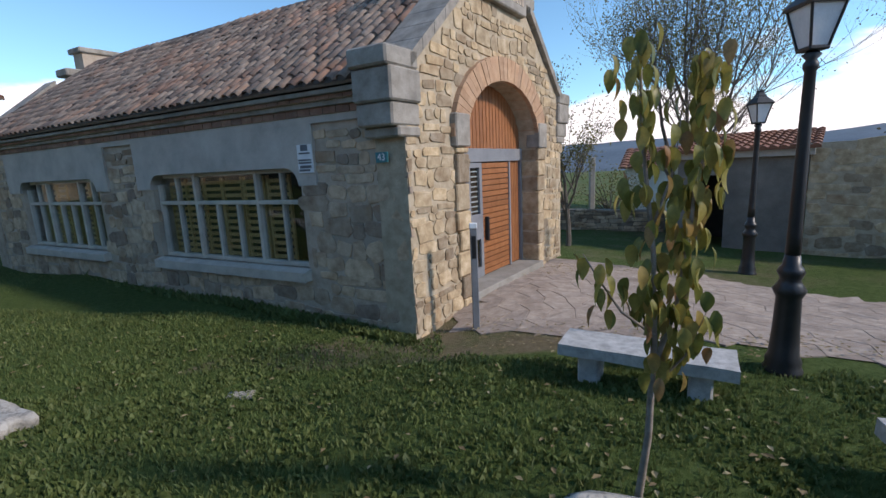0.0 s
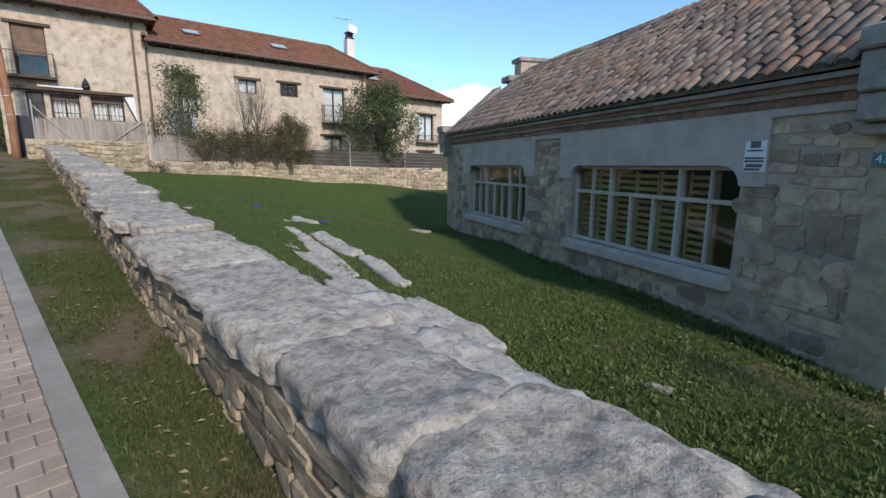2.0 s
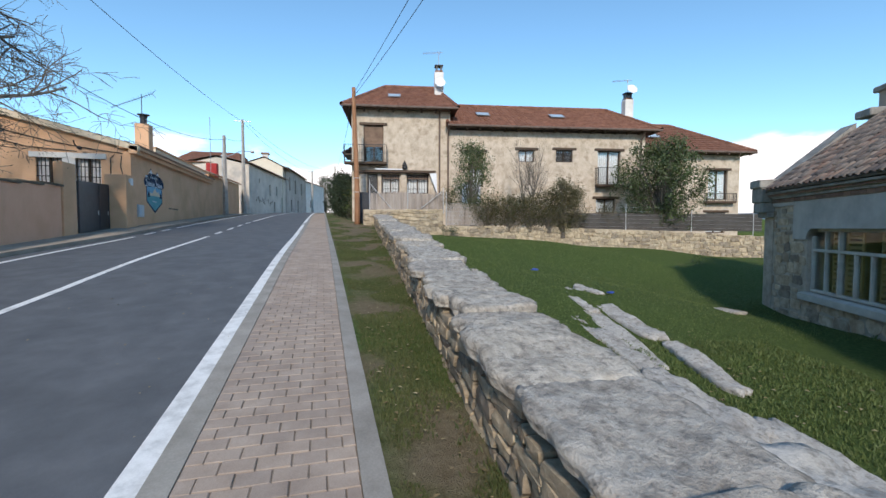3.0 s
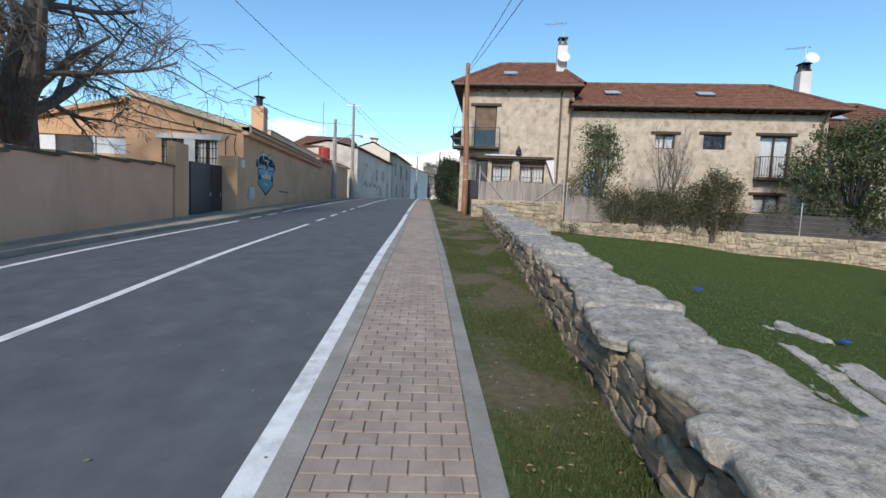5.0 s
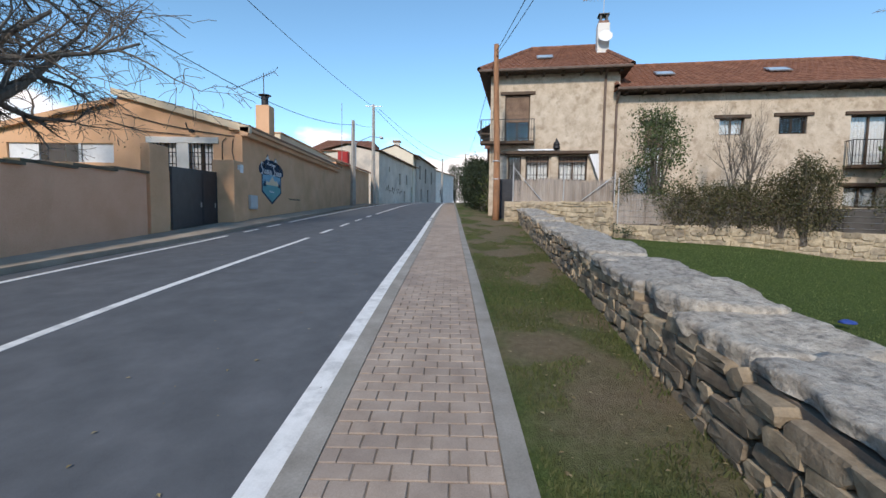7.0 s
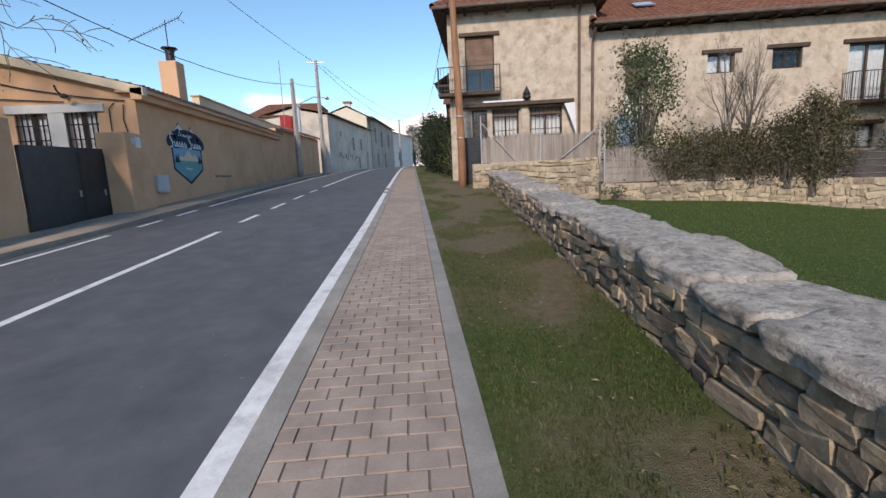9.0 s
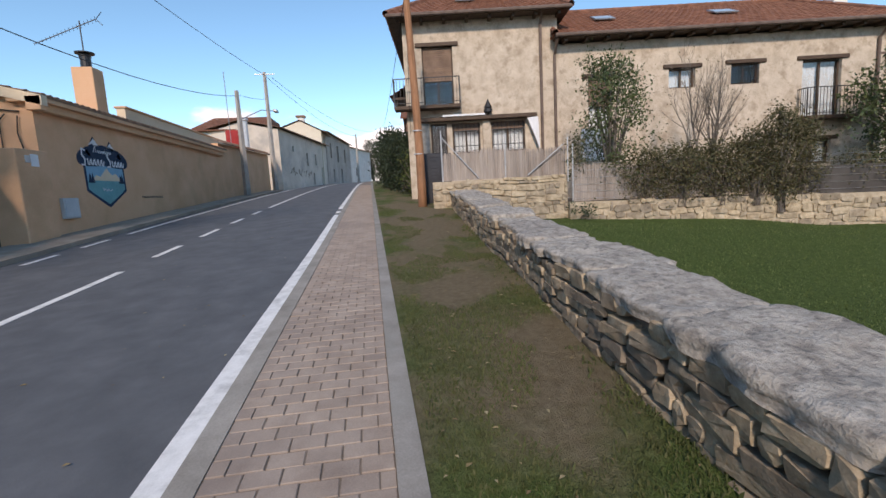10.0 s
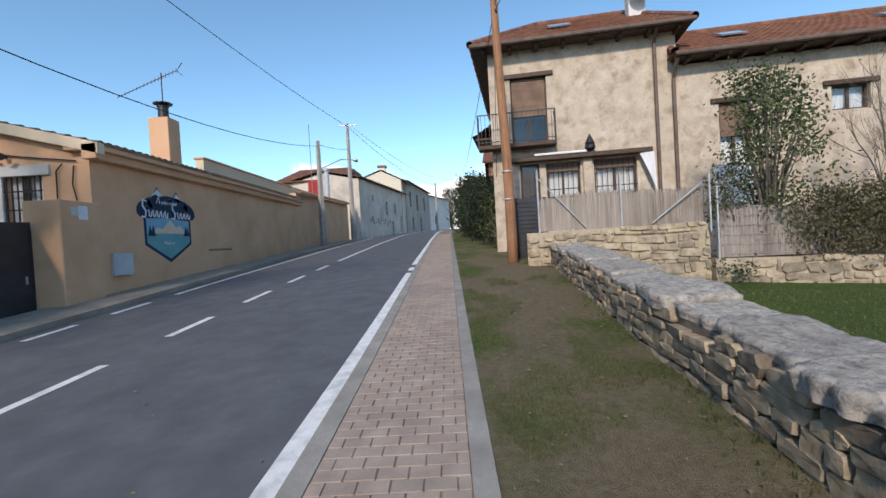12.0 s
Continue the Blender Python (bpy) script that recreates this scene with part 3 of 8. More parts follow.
def holed_wall(outline, holes, d0, d1, axes="xz"):
    """A wall slab with openings through it: the outline and the holes are filled as one face and drawn out."""
    bm = bmesh.new()

    def put(a, b, d):
        return {"xz": (a, d, b), "yz": (d, a, b)}[axes]
    edges = []
    for loop in [outline, *holes]:
        vs = [bm.verts.new(put(a, b, d0)) for a, b in loop]
        edges += [bm.edges.new((vs[i], vs[(i + 1) % len(vs)])) for i in range(len(vs))]
    res = bmesh.ops.triangle_fill(bm, edges=edges, use_beauty=True, use_dissolve=False)
    faces = [g for g in res["geom"] if isinstance(g, bmesh.types.BMFace)]
    ext = bmesh.ops.extrude_face_region(bm, geom=faces)
    mv = [g for g in ext["geom"] if isinstance(g, bmesh.types.BMVert)]
    dv = Vector(put(0, 0, d1)) - Vector(put(0, 0, d0))
    bmesh.ops.translate(bm, verts=mv, vec=dv)
    return bm


WIN_A, WIN_B = (1.98, 5.92), (7.92, 11.6)
WZ0, WZ1 = 0.0, 1.60
long_wall = part("wall_long", holed_wall([(T, HALL_B), (HALL_L, HALL_B), (HALL_L, 2.62), (T, 2.62)],
                 [rounded_open(*WIN_A, WZ0, WZ1, 0.28), rounded_open(*WIN_B, WZ0, WZ1, 0.28)], 0.02, T), "mortar_grey", hall, xf=XF_L)
part("wall_back", boxed(T, HALL_L, HALL_W - T, HALL_W, HALL_B, 2.62), "mortar_grey", hall, xf=XF_L)
GC = HALL_W / 2
ARCH_W, SPRING, ARCH_R = 1.38, 1.94, 1.00


def arch_pts(half, spring, rise, k=14, base=-0.60):
    pts = [(GC - half, base), (GC + half, base)]
    for i in range(k + 1):
        a = math.pi * i / k
        pts.append((GC + half * math.cos(a), spring + rise * math.sin(a)))
    return pts


def gable_line(lift, c=GC):
    return [(0.0, 2.75 + lift), (c - 1.0, 4.25 + lift), (c - 0.75, 4.30), (c - 0.75, 5.42), (c + 0.75, 5.42), (c + 0.75, 4.30), (c + 1.0, 4.25 + lift), (HALL_W, 2.75 + lift)]


gable = part("wall_gable", holed_wall([(0, HALL_B), (HALL_W, HALL_B)] + gable_line(0)[::-1], [arch_pts(ARCH_W, SPRING, ARCH_R)], 0.02, T, "yz"), "mortar", hall, xf=XF_L)
part("wall_end", holed_wall([(0, HALL_B), (HALL_W, HALL_B)] + gable_line(0, GC + 0.5)[::-1], [], HALL_L, HALL_L + T, "yz"), "mortar_grey", hall, xf=XF_L)


def hall_trim():
    # sills, lintel bands, brick and moulded eaves
    for a, b in (WIN_A, WIN_B):
        bm = bmesh.new()
        prism(bm, [(-0.13, -0.20), (0.16, -0.20), (0.16, 0.0), (0.02, 0.0), (-0.13, -0.045)], a - 0.04, b + 0.06, "yz")
        part("sill", bm, "frame_conc", hall, "pale concrete window sill", XF_L)
    lint = [(1.62, 6.35, WIN_A), (7.45, 12.2, WIN_B)]
    for a, b, (p, q) in lint:
        top, r = 2.22, 0.28
        pts = [(a, WZ1 - 0.28), (p, WZ1 - 0.28)]
        for i in range(6):
            t = math.pi - math.pi / 2 * i / 5
            pts.append((p + r + r * math.cos(t), WZ1 - r + r * math.sin(t)))
        for i in range(6):
            t = math.pi / 2 - math.pi / 2 * i / 5
            pts.append((q - r + r * math.cos(t), WZ1 - r + r * math.sin(t)))
        pts += [(q, WZ1 - 0.28), (b, WZ1 - 0.28), (b, top), (a, top)]
        bm = bmesh.new()
        prism(bm, pts, -0.03, 0.3, "xz")
        part("lintel", bm, "concrete", hall, "smooth grey concrete lintel", XF_L)
    bm = bmesh.new()
    prism(bm, [(-0.035, 2.22), (0.3, 2.22), (0.3, 2.32), (-0.035, 2.32)], 0.35, HALL_L, "yz")
    part("band", bm, "concrete", hall, xf=XF_L)
    for r0, (z0, z1), m in ((-0.06, (2.32, 2.43), "brick"), (-0.11, (2.43, 2.50), "ashlar"), (-0.17, (2.50, 2.565), "brick"), (-0.23, (2.565, 2.63), "ashlar")):
        course = part("cornice_course", boxed(0.35, HALL_L + 0.2, r0 + (0.012 if m == "brick" else 0), 0.4, z0, z1, 0.008), "mortar_grey" if m == "brick" else m, hall, xf=XF_L)
        part("cornice_course", boxed(0.35, HALL_L + 0.2, HALL_W - 0.4, HALL_W - r0, z0, z1, 0.008), m, hall, xf=XF_L)
        if m == "brick":
            p = 0.36
            while p < HALL_L:
                part("brick", boxed(p, p + 0.235, r0, r0 + 0.06, z0 + 0.006, z1 - 0.006), "brick", course, xf=XF_L)
                p += 0.245
    # corner kneelers and coping of both gables
    for s0, s1 in ((-0.065, T + 0.05), (HALL_L - 0.05, HALL_L + T + 0.1)):
        for flip in (0, 1):
            def R(a, b):
                return (a, b) if not flip else (HALL_W - b, HALL_W - a)
            for a, b, z0, z1 in ((-0.16, 0.30, 1.92, 2.06), (-0.28, 0.30, 2.06, 2.36), (-0.33, 0.30, 2.36, 2.78), (-0.39, 0.26, 2.78, 3.02)):
                y0, y1 = R(a, b)
                part("kneeler", boxed(s0 + (0.04 if z1 < 2.5 else 0), s1, y0, y1, z0, z1, 0.025), "ashlar", hall, xf=XF_L)
            y0, y1 = R(0, 0.46)
            k = 6
            for i in range(k):
                f0, f1 = i / k, (i + 1) / k - 0.006
                pa = [0.1 + (GC - 1.02 - 0.1) * f for f in (f0, f1)]
                za = [2.80 + (4.33 - 2.80) * f for f in (f0, f1)]
                pts = [(pa[0], za[0]), (pa[1], za[1]), (pa[1], za[1] + 0.17), (pa[0], za[0] + 0.17)]
                if flip:
                    pts = [(HALL_W - p, z) for p, z in pts]
                bm = bmesh.new()
                prism(bm, pts, s0, s1 + 0.02, "yz")
                part("coping_stone", bm, "ashlar", hall, xf=XF_L)
        c = GC if s0 < 1 else GC + 0.5
        part("gable_cap", boxed(s0 - 0.02, s1 + 0.02, c - 0.84, c + 0.84, 5.40, 5.56, 0.03), "ashlar", hall, xf=XF_L)
        for e in (-1, 1):
            part("gable_shoulder", boxed(s0, s1, c + e * 1.0 - 0.24, c + e * 1.0 + 0.24, 4.38 + (0.3 if s0 > 1 else 0), 4.60 + (0.3 if s0 > 1 else 0), 0.03), "ashlar", hall, xf=XF_L)
    for e in (-1, 1):
        part("impost", boxed(-0.09, 0.2, GC + e * 1.56 - 0.20, GC + e * 1.56 + 0.20, 1.80, 2.30, 0.02), "ashlar", hall, "pale cut stone impost block", xf=XF_L)
    # inside: floor and an added backing, their dark colour standing for the room's shade
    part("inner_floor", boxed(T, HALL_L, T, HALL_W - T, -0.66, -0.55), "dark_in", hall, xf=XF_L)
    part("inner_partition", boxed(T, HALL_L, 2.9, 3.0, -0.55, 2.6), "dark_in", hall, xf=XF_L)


hall_trim()


def hall_windows():
    for (a, b) in (WIN_A, WIN_B):
        w = thing("hall_window", XF_L @ Vector(((a + b) / 2, 0.2, 0.0)), "wide window with pale concrete glazing bars and rounded corners", "window", "hall windows")
        L = b - a
        bars = [(0.0, 0.07), (L * 0.29 - 0.045, L * 0.29 + 0.045), (L * 0.71 - 0.045, L * 0.71 + 0.045), (L - 0.07, L)]
        for p, q in bars:
            part("mullion", boxed(a + p + 0.012, a + q - 0.012, 0.10, 0.22, 0.0, WZ1 - (0.02 if 0.2 < p < L - 0.2 else 0.2), 0.01), "frame_conc", w, xf=XF_L)
        part("transom", boxed(a + 0.05, b - 0.05, 0.115, 0.235, 1.02, 1.09, 0.008), "frame_conc", w, xf=XF_L)
        part("head", boxed(a + 0.2, b - 0.2, 0.115, 0.235, WZ1 - 0.07, WZ1, 0.008), "frame_conc", w, xf=XF_L)
        part("bottom_rail", boxed(a, b, 0.11, 0.24, 0.0, 0.07, 0.008), "frame_conc", w, xf=XF_L)
        for f in (0.145, 0.855):
            part("glazing_bar", boxed(a + L * f - 0.021, a + L * f + 0.021, 0.12, 0.22, 0.06, WZ1 - 0.05, 0.006), "frame_conc", w, xf=XF_L)
        for f in (0.29 + 0.14, 0.71 - 0.14):
            part("glazing_bar", boxed(a + L * f - 0.025, a + L * f + 0.025, 0.12, 0.22, 0.06, 1.03, 0.006), "frame_conc", w, xf=XF_L)
        g = part("pane", boxed(a + 0.02, b - 0.02, 0.17, 0.176, 0.03, WZ1 - 0.03), "glass", w, xf=XF_L)
        g.visible_shadow = False
        # slatted pine blinds inside
        for i, f in enumerate((0.155, 0.31, 0.455, 0.595, 0.73, 0.865) if a < 3 else (0.31, 0.6, 0.74)):
            bl = thing("slatted_blind", XF_L @ Vector((a + L * (f + 0.06), 0.35, 0.0)), "pine slatted blind hanging inside the window", "blind", "slatted blinds")
            s0, s1 = a + L * f, a + L * (f + (0.14 if f != 0.44 else 0.15))
            for e in (s0, s1 - 0.04):
                part("stile", boxed(e, e + 0.04, 0.33, 0.37, 0.02, 1.5), "wood_blind", bl, xf=XF_L)
            for j in range(12):
                z = 0.06 + j * 0.12
                part("slat", boxed(s0 + 0.04, s1 - 0.04, 0.335, 0.365, z, z + 0.062), "wood_blind", bl, xf=XF_L)


hall_windows()


def hall_door():
    d = thing("hall_door", XF_L @ Vector((0.4, GC, -0.6)), "varnished slatted wooden double door in a grey steel frame under the arch", "door")
    r0, r1, s = GC - ARCH_W, GC + ARCH_W, 0.36
    th = -0.58
    part("threshold", boxed(-0.14, 0.6, r0 - 0.02, r1 + 0.02, th - 0.5, th, 0.01), "kerb", d, xf=XF_L)
    part("transom_beam", boxed(s - 0.06, s + 0.06, r0, r1, 1.56, 1.80, 0.006), "grey_metal", d, xf=XF_L)
    for a, b in ((r0, r0 + 0.06), (r0 + 0.52, r0 + 0.60), (r1 - 0.60, r1 - 0.54), (r1 - 0.06, r1)):
        part("frame_post", boxed(s - 0.05, s + 0.05, a, b, th, 1.56, 0.004), "grey_metal", d, xf=XF_L)
    k = 22
    for i in range(k):                                     # upright boards that fill the arch
        a, b = r0 + (r1 - r0) * i / k, r0 + (r1 - r0) * (i + 1) / k - 0.014
        t = min(max(1 - (((a + b) / 2 - GC) / ARCH_W) ** 2, 0.0), 1.0)
        part("arch_board", boxed(s, s + 0.03, a, b, 1.80, SPRING + 0.02 + ARCH_R * math.sqrt(t) + 0.02, 0.003), "wood_red", d, xf=XF_L)
    part("arch_backing", boxed(s + 0.03, s + 0.05, r0, r1, 1.7, 2.95), "wood_dark", d, xf=XF_L)
    for a0, a1, n in ((r0 + 0.06, r0 + 0.52, 6), (r1 - 0.54, r1 - 0.06, 6)):
        for i in range(n):
            a, b = a0 + (a1 - a0) * i / n, a0 + (a1 - a0) * (i + 1) / n - 0.012
            part("side_board", boxed(s, s + 0.03, a, b, th + 0.02, 1.56, 0.003), "wood_red", d, xf=XF_L)
    part("back_panel", boxed(s + 0.035, s + 0.05, r0, r1, th, 1.56), "wood_dark", d, xf=XF_L)
    m0, m1 = r0 + 0.60, r1 - 0.60
    g0, g1 = m0, m0 + 0.50
    part("glazed_leaf", holed_wall([(g0, th + 0.01), (g1, th + 0.01), (g1, 1.55), (g0, 1.55)], [[(g0 + 0.09, 0.62), (g1 - 0.09, 0.62), (g1 - 0.09, 1.46), (g0 + 0.09, 1.46)], [(g0 + 0.09, -0.38), (g1 - 0.09, -0.38), (g1 - 0.09, 0.15), (g0 + 0.09, 0.15)]], s - 0.03, s + 0.02, "yz"), "grey_metal", d, "grey steel door leaf with two glass lights", XF_L)
    for z0, z1 in ((0.62, 1.46), (-0.38, 0.15)):
        part("glass_light", boxed(s - 0.005, s + 0.005, g0 + 0.08, g1 - 0.08, z0, z1), "glass", d, xf=XF_L)
    for j in range(9):
        z = 0.66 + j * 0.09
        part("grille_bar", boxed(s + 0.012, s + 0.02, g0 + 0.09, g1 - 0.09, z, z + 0.025), "alu", d, xf=XF_L)
    n = 20
    for i in range(n):                                     # level boards of the wooden leaf
        z0 = th + 0.02 + (1.53 - th) * i / n
        part("leaf_board", boxed(s - 0.025, s + 0.02, g1 + 0.015, m1, z0, z0 + (1.53 - th) / n - 0.014, 0.004), "wood_red", d, xf=XF_L)
    part("pull_handle", boxed(s - 0.10, s - 0.03, g1 + 0.07, g1 + 0.12, 0.10, 0.55, 0.01), "iron", d, "black pull handle", XF_L)


hall_door()


def tile_mesh(length, r0, r1, k=6, thick=0.014):
    """A half-round clay tile: lies along +y (up the slope), narrower at its upper end."""
    vs, fs = [], []
    for y, r in ((0, r0), (length, r1)):
        for rr in (r, r - thick):
            for i in range(k + 1):
                a = math.pi * i / k
                vs.append((rr * math.cos(a), y, rr * math.sin(a) * 0.75))
    n = k + 1
    for i in range(k):
        fs.append((i, i + 1, 2 * n + i + 1, 2 * n + i))
        fs.append((n + i + 1, n + i, i, i + 1)[::-1])
    fs = [(i, i + 1, 2 * n + i + 1, 2 * n + i) for i in range(k)] + [(i + 1, i, n + i, n + i + 1) for i in range(k)]
    return vs, fs


def hall_roof():
    zr, ze = 5.08, 2.66
    r_e, r_r = -0.34, GC
    slope = math.atan2(zr - ze, r_r - r_e)
    run = math.hypot(zr - ze, r_r - r_e)
    bm = bmesh.new()
    prism(bm, [(r_e + 0.08, ze - 0.01), (r_r, zr - 0.06), (HALL_W - r_e - 0.08, ze - 0.01), (HALL_W - r_e - 0.08, ze + 0.03), (r_r, zr - 0.01), (r_e + 0.08, ze + 0.03)], T - 0.05, HALL_L + 0.1, "yz")
    roof = part("roof", bm, "joint", hall, "double-pitched roof of weathered half-round clay tiles", XF_L)
    # tiles: covers on channels, row over row
    up = (W * math.cos(slope) + Vector((0, 0, math.sin(slope)))).normalized()
    side = -U
    nrm = side.cross(up).normalized()
    pitch, gauge = 0.225, 0.30
    rows, cols = int(run / gauge) + 1, int((HALL_L - T) / pitch)
    tv, tf = tile_mesh(0.36, 0.085, 0.068)
    rng = random.Random(5)
    rot = basis((0, 0, 0), side, up, nrm)
    variants = []
    for v in range(6):
        wob = Matrix.Rotation(rng.uniform(-0.05, 0.05), 4, "Z") @ Matrix.Rotation(rng.uniform(-0.02, 0.02), 4, "X")
        variants.append(mesh_of([rot @ wob @ Vector(p) for p in tv], tf, "tile", "tile", True))
    rv, rf = [], []
    count = 0
    for face in (0, 1):
        for j in range(cols):
            s = T + 0.05 + pitch * (j + 0.5)
            for i in range(rows):
                y = min(i * gauge - 0.04, run - 0.34)
                jit = rng.uniform(-0.018, 0.018)
                o = C0 + U * (s + jit) + W * (r_e + (y + rng.uniform(-0.02, 0.02)) * math.cos(slope)) + Vector((0, 0, ze + 0.05 + y * math.sin(slope) + 0.03 * math.sin(s * 1.3) * (i / rows)))
                if face == 0 and count < 300 and i < 11 and s < 6.2:
                    piece("tile", variants[rng.randrange(6)], roof, o)
                    count += 1
                else:
                    if face:
                        o2 = C0 + U * s + W * (HALL_W - r_e - y * math.cos(slope)) + Vector((0, 0, o.z))
                        up2 = (-W * math.cos(slope) + Vector((0, 0, math.sin(slope)))).normalized()
                        mm = basis(o2, U, up2, U.cross(up2))
                        if i % 2 and i > 2:
                            continue
                    else:
                        mm = Matrix.Translation(o) @ rot @ Matrix.Rotation(rng.uniform(-0.05, 0.05), 4, "Z")
                    b = len(rv)
                    rv += [mm @ Vector(p) for p in tv]
                    rf += [tuple(b + q for q in f) for f in tf]
    base = origin_of(roof)
    ob = new("tiles", mesh_of([p - base for p in rv], rf, "tile_rest", "tiles", True))
    ob.parent = roof
    tagged(ob, "rows of weathered clay tiles", kind="stuff")
    k = int((HALL_L - T) / 0.34)
    for i in range(k):
        bm = bmesh.new()
        s = T + i * 0.34
        tube(bm, [(s, GC, zr - 0.02), (s + 0.38, GC, zr - 0.01)], [0.115, 0.10], 10, False)
        part("ridge_tile", bm, "tile", roof, xf=XF_L, smooth=True)


hall_roof()

# ---- the big plastered house (local: along its front, inwards, up) ----
HV = Vector((0.157, 0.988, 0)).normalized()
HN = Vector((HV.y, -HV.x, 0))
XF_H = basis((-27.0, 7.0, 0), HV, -HN)
house = thing("village_house", XF_H @ Vector((3, 2, 1.5)), "two-storey stained plaster house with brown tile roofs and iron balconies", "house")
HB = 0.0


def roof_plane(bm, p00, p10, p11, p01, rows, cols, wave=0.035, lift=0.02):
    """A tiled plane as real rolls and overlapping rows, between four corners (eave left, eave right, ridge right, ridge left)."""
    p00, p10, p11, p01 = (Vector(p) for p in (p00, p10, p11, p01))
    nrm = (p10 - p00).cross(p01 - p00).normalized()
    if nrm.z < 0:
        nrm = -nrm
    per = 4
    upper = None
    for i in range(rows):
        f0, f1 = i / rows, (i + 1) / rows
        ring = []
        for f, up in ((f0, lift + 0.02), (f1, 0.0)):
            a, b = p00.lerp(p01, f), p10.lerp(p11, f)
            ring.append([bm.verts.new(a.lerp(b, j / (cols * per)) + nrm * (up + wave * abs(math.sin(math.pi * j / per)))) for j in range(cols * per + 1)])
        a, b = p00.lerp(p01, f0), p10.lerp(p11, f0)
        low = [bm.verts.new(a.lerp(b, j / (cols * per)) - nrm * 0.02) for j in range(cols * per + 1)]
        for j in range(cols * per):
            bm.faces.new((ring[0][j], ring[0][j + 1], ring[1][j + 1], ring[1][j]))
            bm.faces.new((low[j], low[j + 1], ring[0][j + 1], ring[0][j]))
            if upper:
                bm.faces.new((upper[j], upper[j + 1], low[j + 1], low[j]))
        upper = ring[1]


def rect(s0, s1, z0, z1):
    return [(s0, z0), (s1, z0), (s1, z1), (s0, z1)]


def window_in(xf, parent_label, s0, s1, z0, z1, cat="window", sash="wood_dark", curtain=True, bars=0, bal=None, lintel=True, shutter=0.0, panes=2, d0=0.14, glassy=True):
    """A framed window set in a wall's opening, with lintel, panes and what hangs behind them."""
    w = thing("house_window" if cat == "window" else "balcony_door", xf @ Vector(((s0 + s1) / 2, d0, z0)), parent_label, cat)
    fr = 0.06
    for a, b, c, d in ((s0, s0 + fr, z0, z1), (s1 - fr, s1, z0, z1), (s0 + fr, s1 - fr, z0, z0 + fr), (s0 + fr, s1 - fr, z1 - fr, z1)):
        part("frame", boxed(a, b, d0, d0 + 0.08, c, d, 0.005), sash, w, xf=xf)
    for i in range(1, panes):
        m = s0 + (s1 - s0) * i / panes
        part("mullion", boxed(m - 0.035, m + 0.035, d0, d0 + 0.07, z0 + fr, z1 - fr), sash, w, xf=xf)
    if glassy:
        for i in range(panes):
            a, b = s0 + (s1 - s0) * i / panes + 0.045, s0 + (s1 - s0) * (i + 1) / panes - 0.045
            g = part("pane", boxed(a, b, d0 + 0.03, d0 + 0.036, z0 + fr, z1 - fr), "glass", w, xf=xf)
            g.visible_shadow = False
    if curtain:
        bm = bmesh.new()
        k = 22
        for i in range(k):
            a, b = s0 + 0.04 + (s1 - s0 - 0.08) * i / k, s0 + 0.04 + (s1 - s0 - 0.08) * (i + 1) / k
            vs = [bm.verts.new((a, d0 + 0.14 + 0.02 * (i % 2), z0)), bm.verts.new((b, d0 + 0.14 + 0.02 * ((i + 1) % 2), z0)), bm.verts.new((b, d0 + 0.14 + 0.02 * ((i + 1) % 2), z1)), bm.verts.new((a, d0 + 0.14 + 0.02 * (i % 2), z1))]
            bm.faces.new(vs)
        part("curtain", bm, "curtain", w, "pale net curtain", xf)
    if shutter:
        k = int((z1 - z0) * shutter / 0.07)
        for i in range(k):
            z = z1 - 0.07 * (i + 1)
            part("shutter_slat", boxed(s0 + 0.05, s1 - 0.05, d0 - 0.05, d0 - 0.02, z, z + 0.062), "shutter", w, xf=xf)
    if bars:
        for i in range(bars):
            m = s0 + (s1 - s0) * (i + 0.5) / bars
            part("bar", boxed(m - 0.009, m + 0.009, 0.02, 0.04, z0, z1), "iron", w, xf=xf)
        for z in (z0 + (z1 - z0) * 0.25, z0 + (z1 - z0) * 0.75):
            part("bar", boxed(s0, s1, 0.022, 0.038, z - 0.012, z + 0.012), "iron", w, xf=xf)
    if lintel:
        part("lintel", boxed(s0 - 0.22, s1 + 0.22, -0.07, 0.12, z1, z1 + 0.14, 0.015), "wood_dark", w, "dark timber lintel", xf)
    if bal:
        a, b, zb, ht, dep = bal
        part("slab", boxed(a, b, -dep, 0.0, zb - 0.12, zb, 0.01), "wood_dark", w, xf=xf)
        part("top_rail", boxed(a, b, -dep, -dep + 0.03, zb + ht - 0.03, zb + ht), "iron", w, xf=xf)
        part("bottom_rail", boxed(a, b, -dep, -dep + 0.03, zb + 0.08, zb + 0.10), "iron", w, xf=xf)
        for e in (a, b - 0.03):
            part("side_rail", boxed(e, e + 0.03, -dep, 0.0, zb + ht - 0.03, zb + ht), "iron", w, xf=xf)
            part("corner_post", boxed(e, e + 0.03, -dep, -dep + 0.03, zb, zb + ht), "iron", w, xf=xf)
            for i in range(1, 5):
                part("baluster", boxed(e + 0.008, e + 0.022, -dep + dep * i / 5, -dep + dep * i / 5 + 0.014, zb, zb + ht - 0.03), "iron", w, xf=xf)
        k = int((b - a) / 0.12)
        for i in range(1, k):
            m = a + (b - a) * i / k
            part("baluster", boxed(m - 0.007, m + 0.007, -dep + 0.008, -dep + 0.022, zb, zb + ht - 0.03), "iron", w, xf=xf)
    return w


M["shutter"] = grainy("brown_roller_shutter", (0.15, 0.095, 0.065), (0.20, 0.13, 0.09), (0.25, 0.165, 0.115), 3, 60, 0.7, 0.002, 0.1)

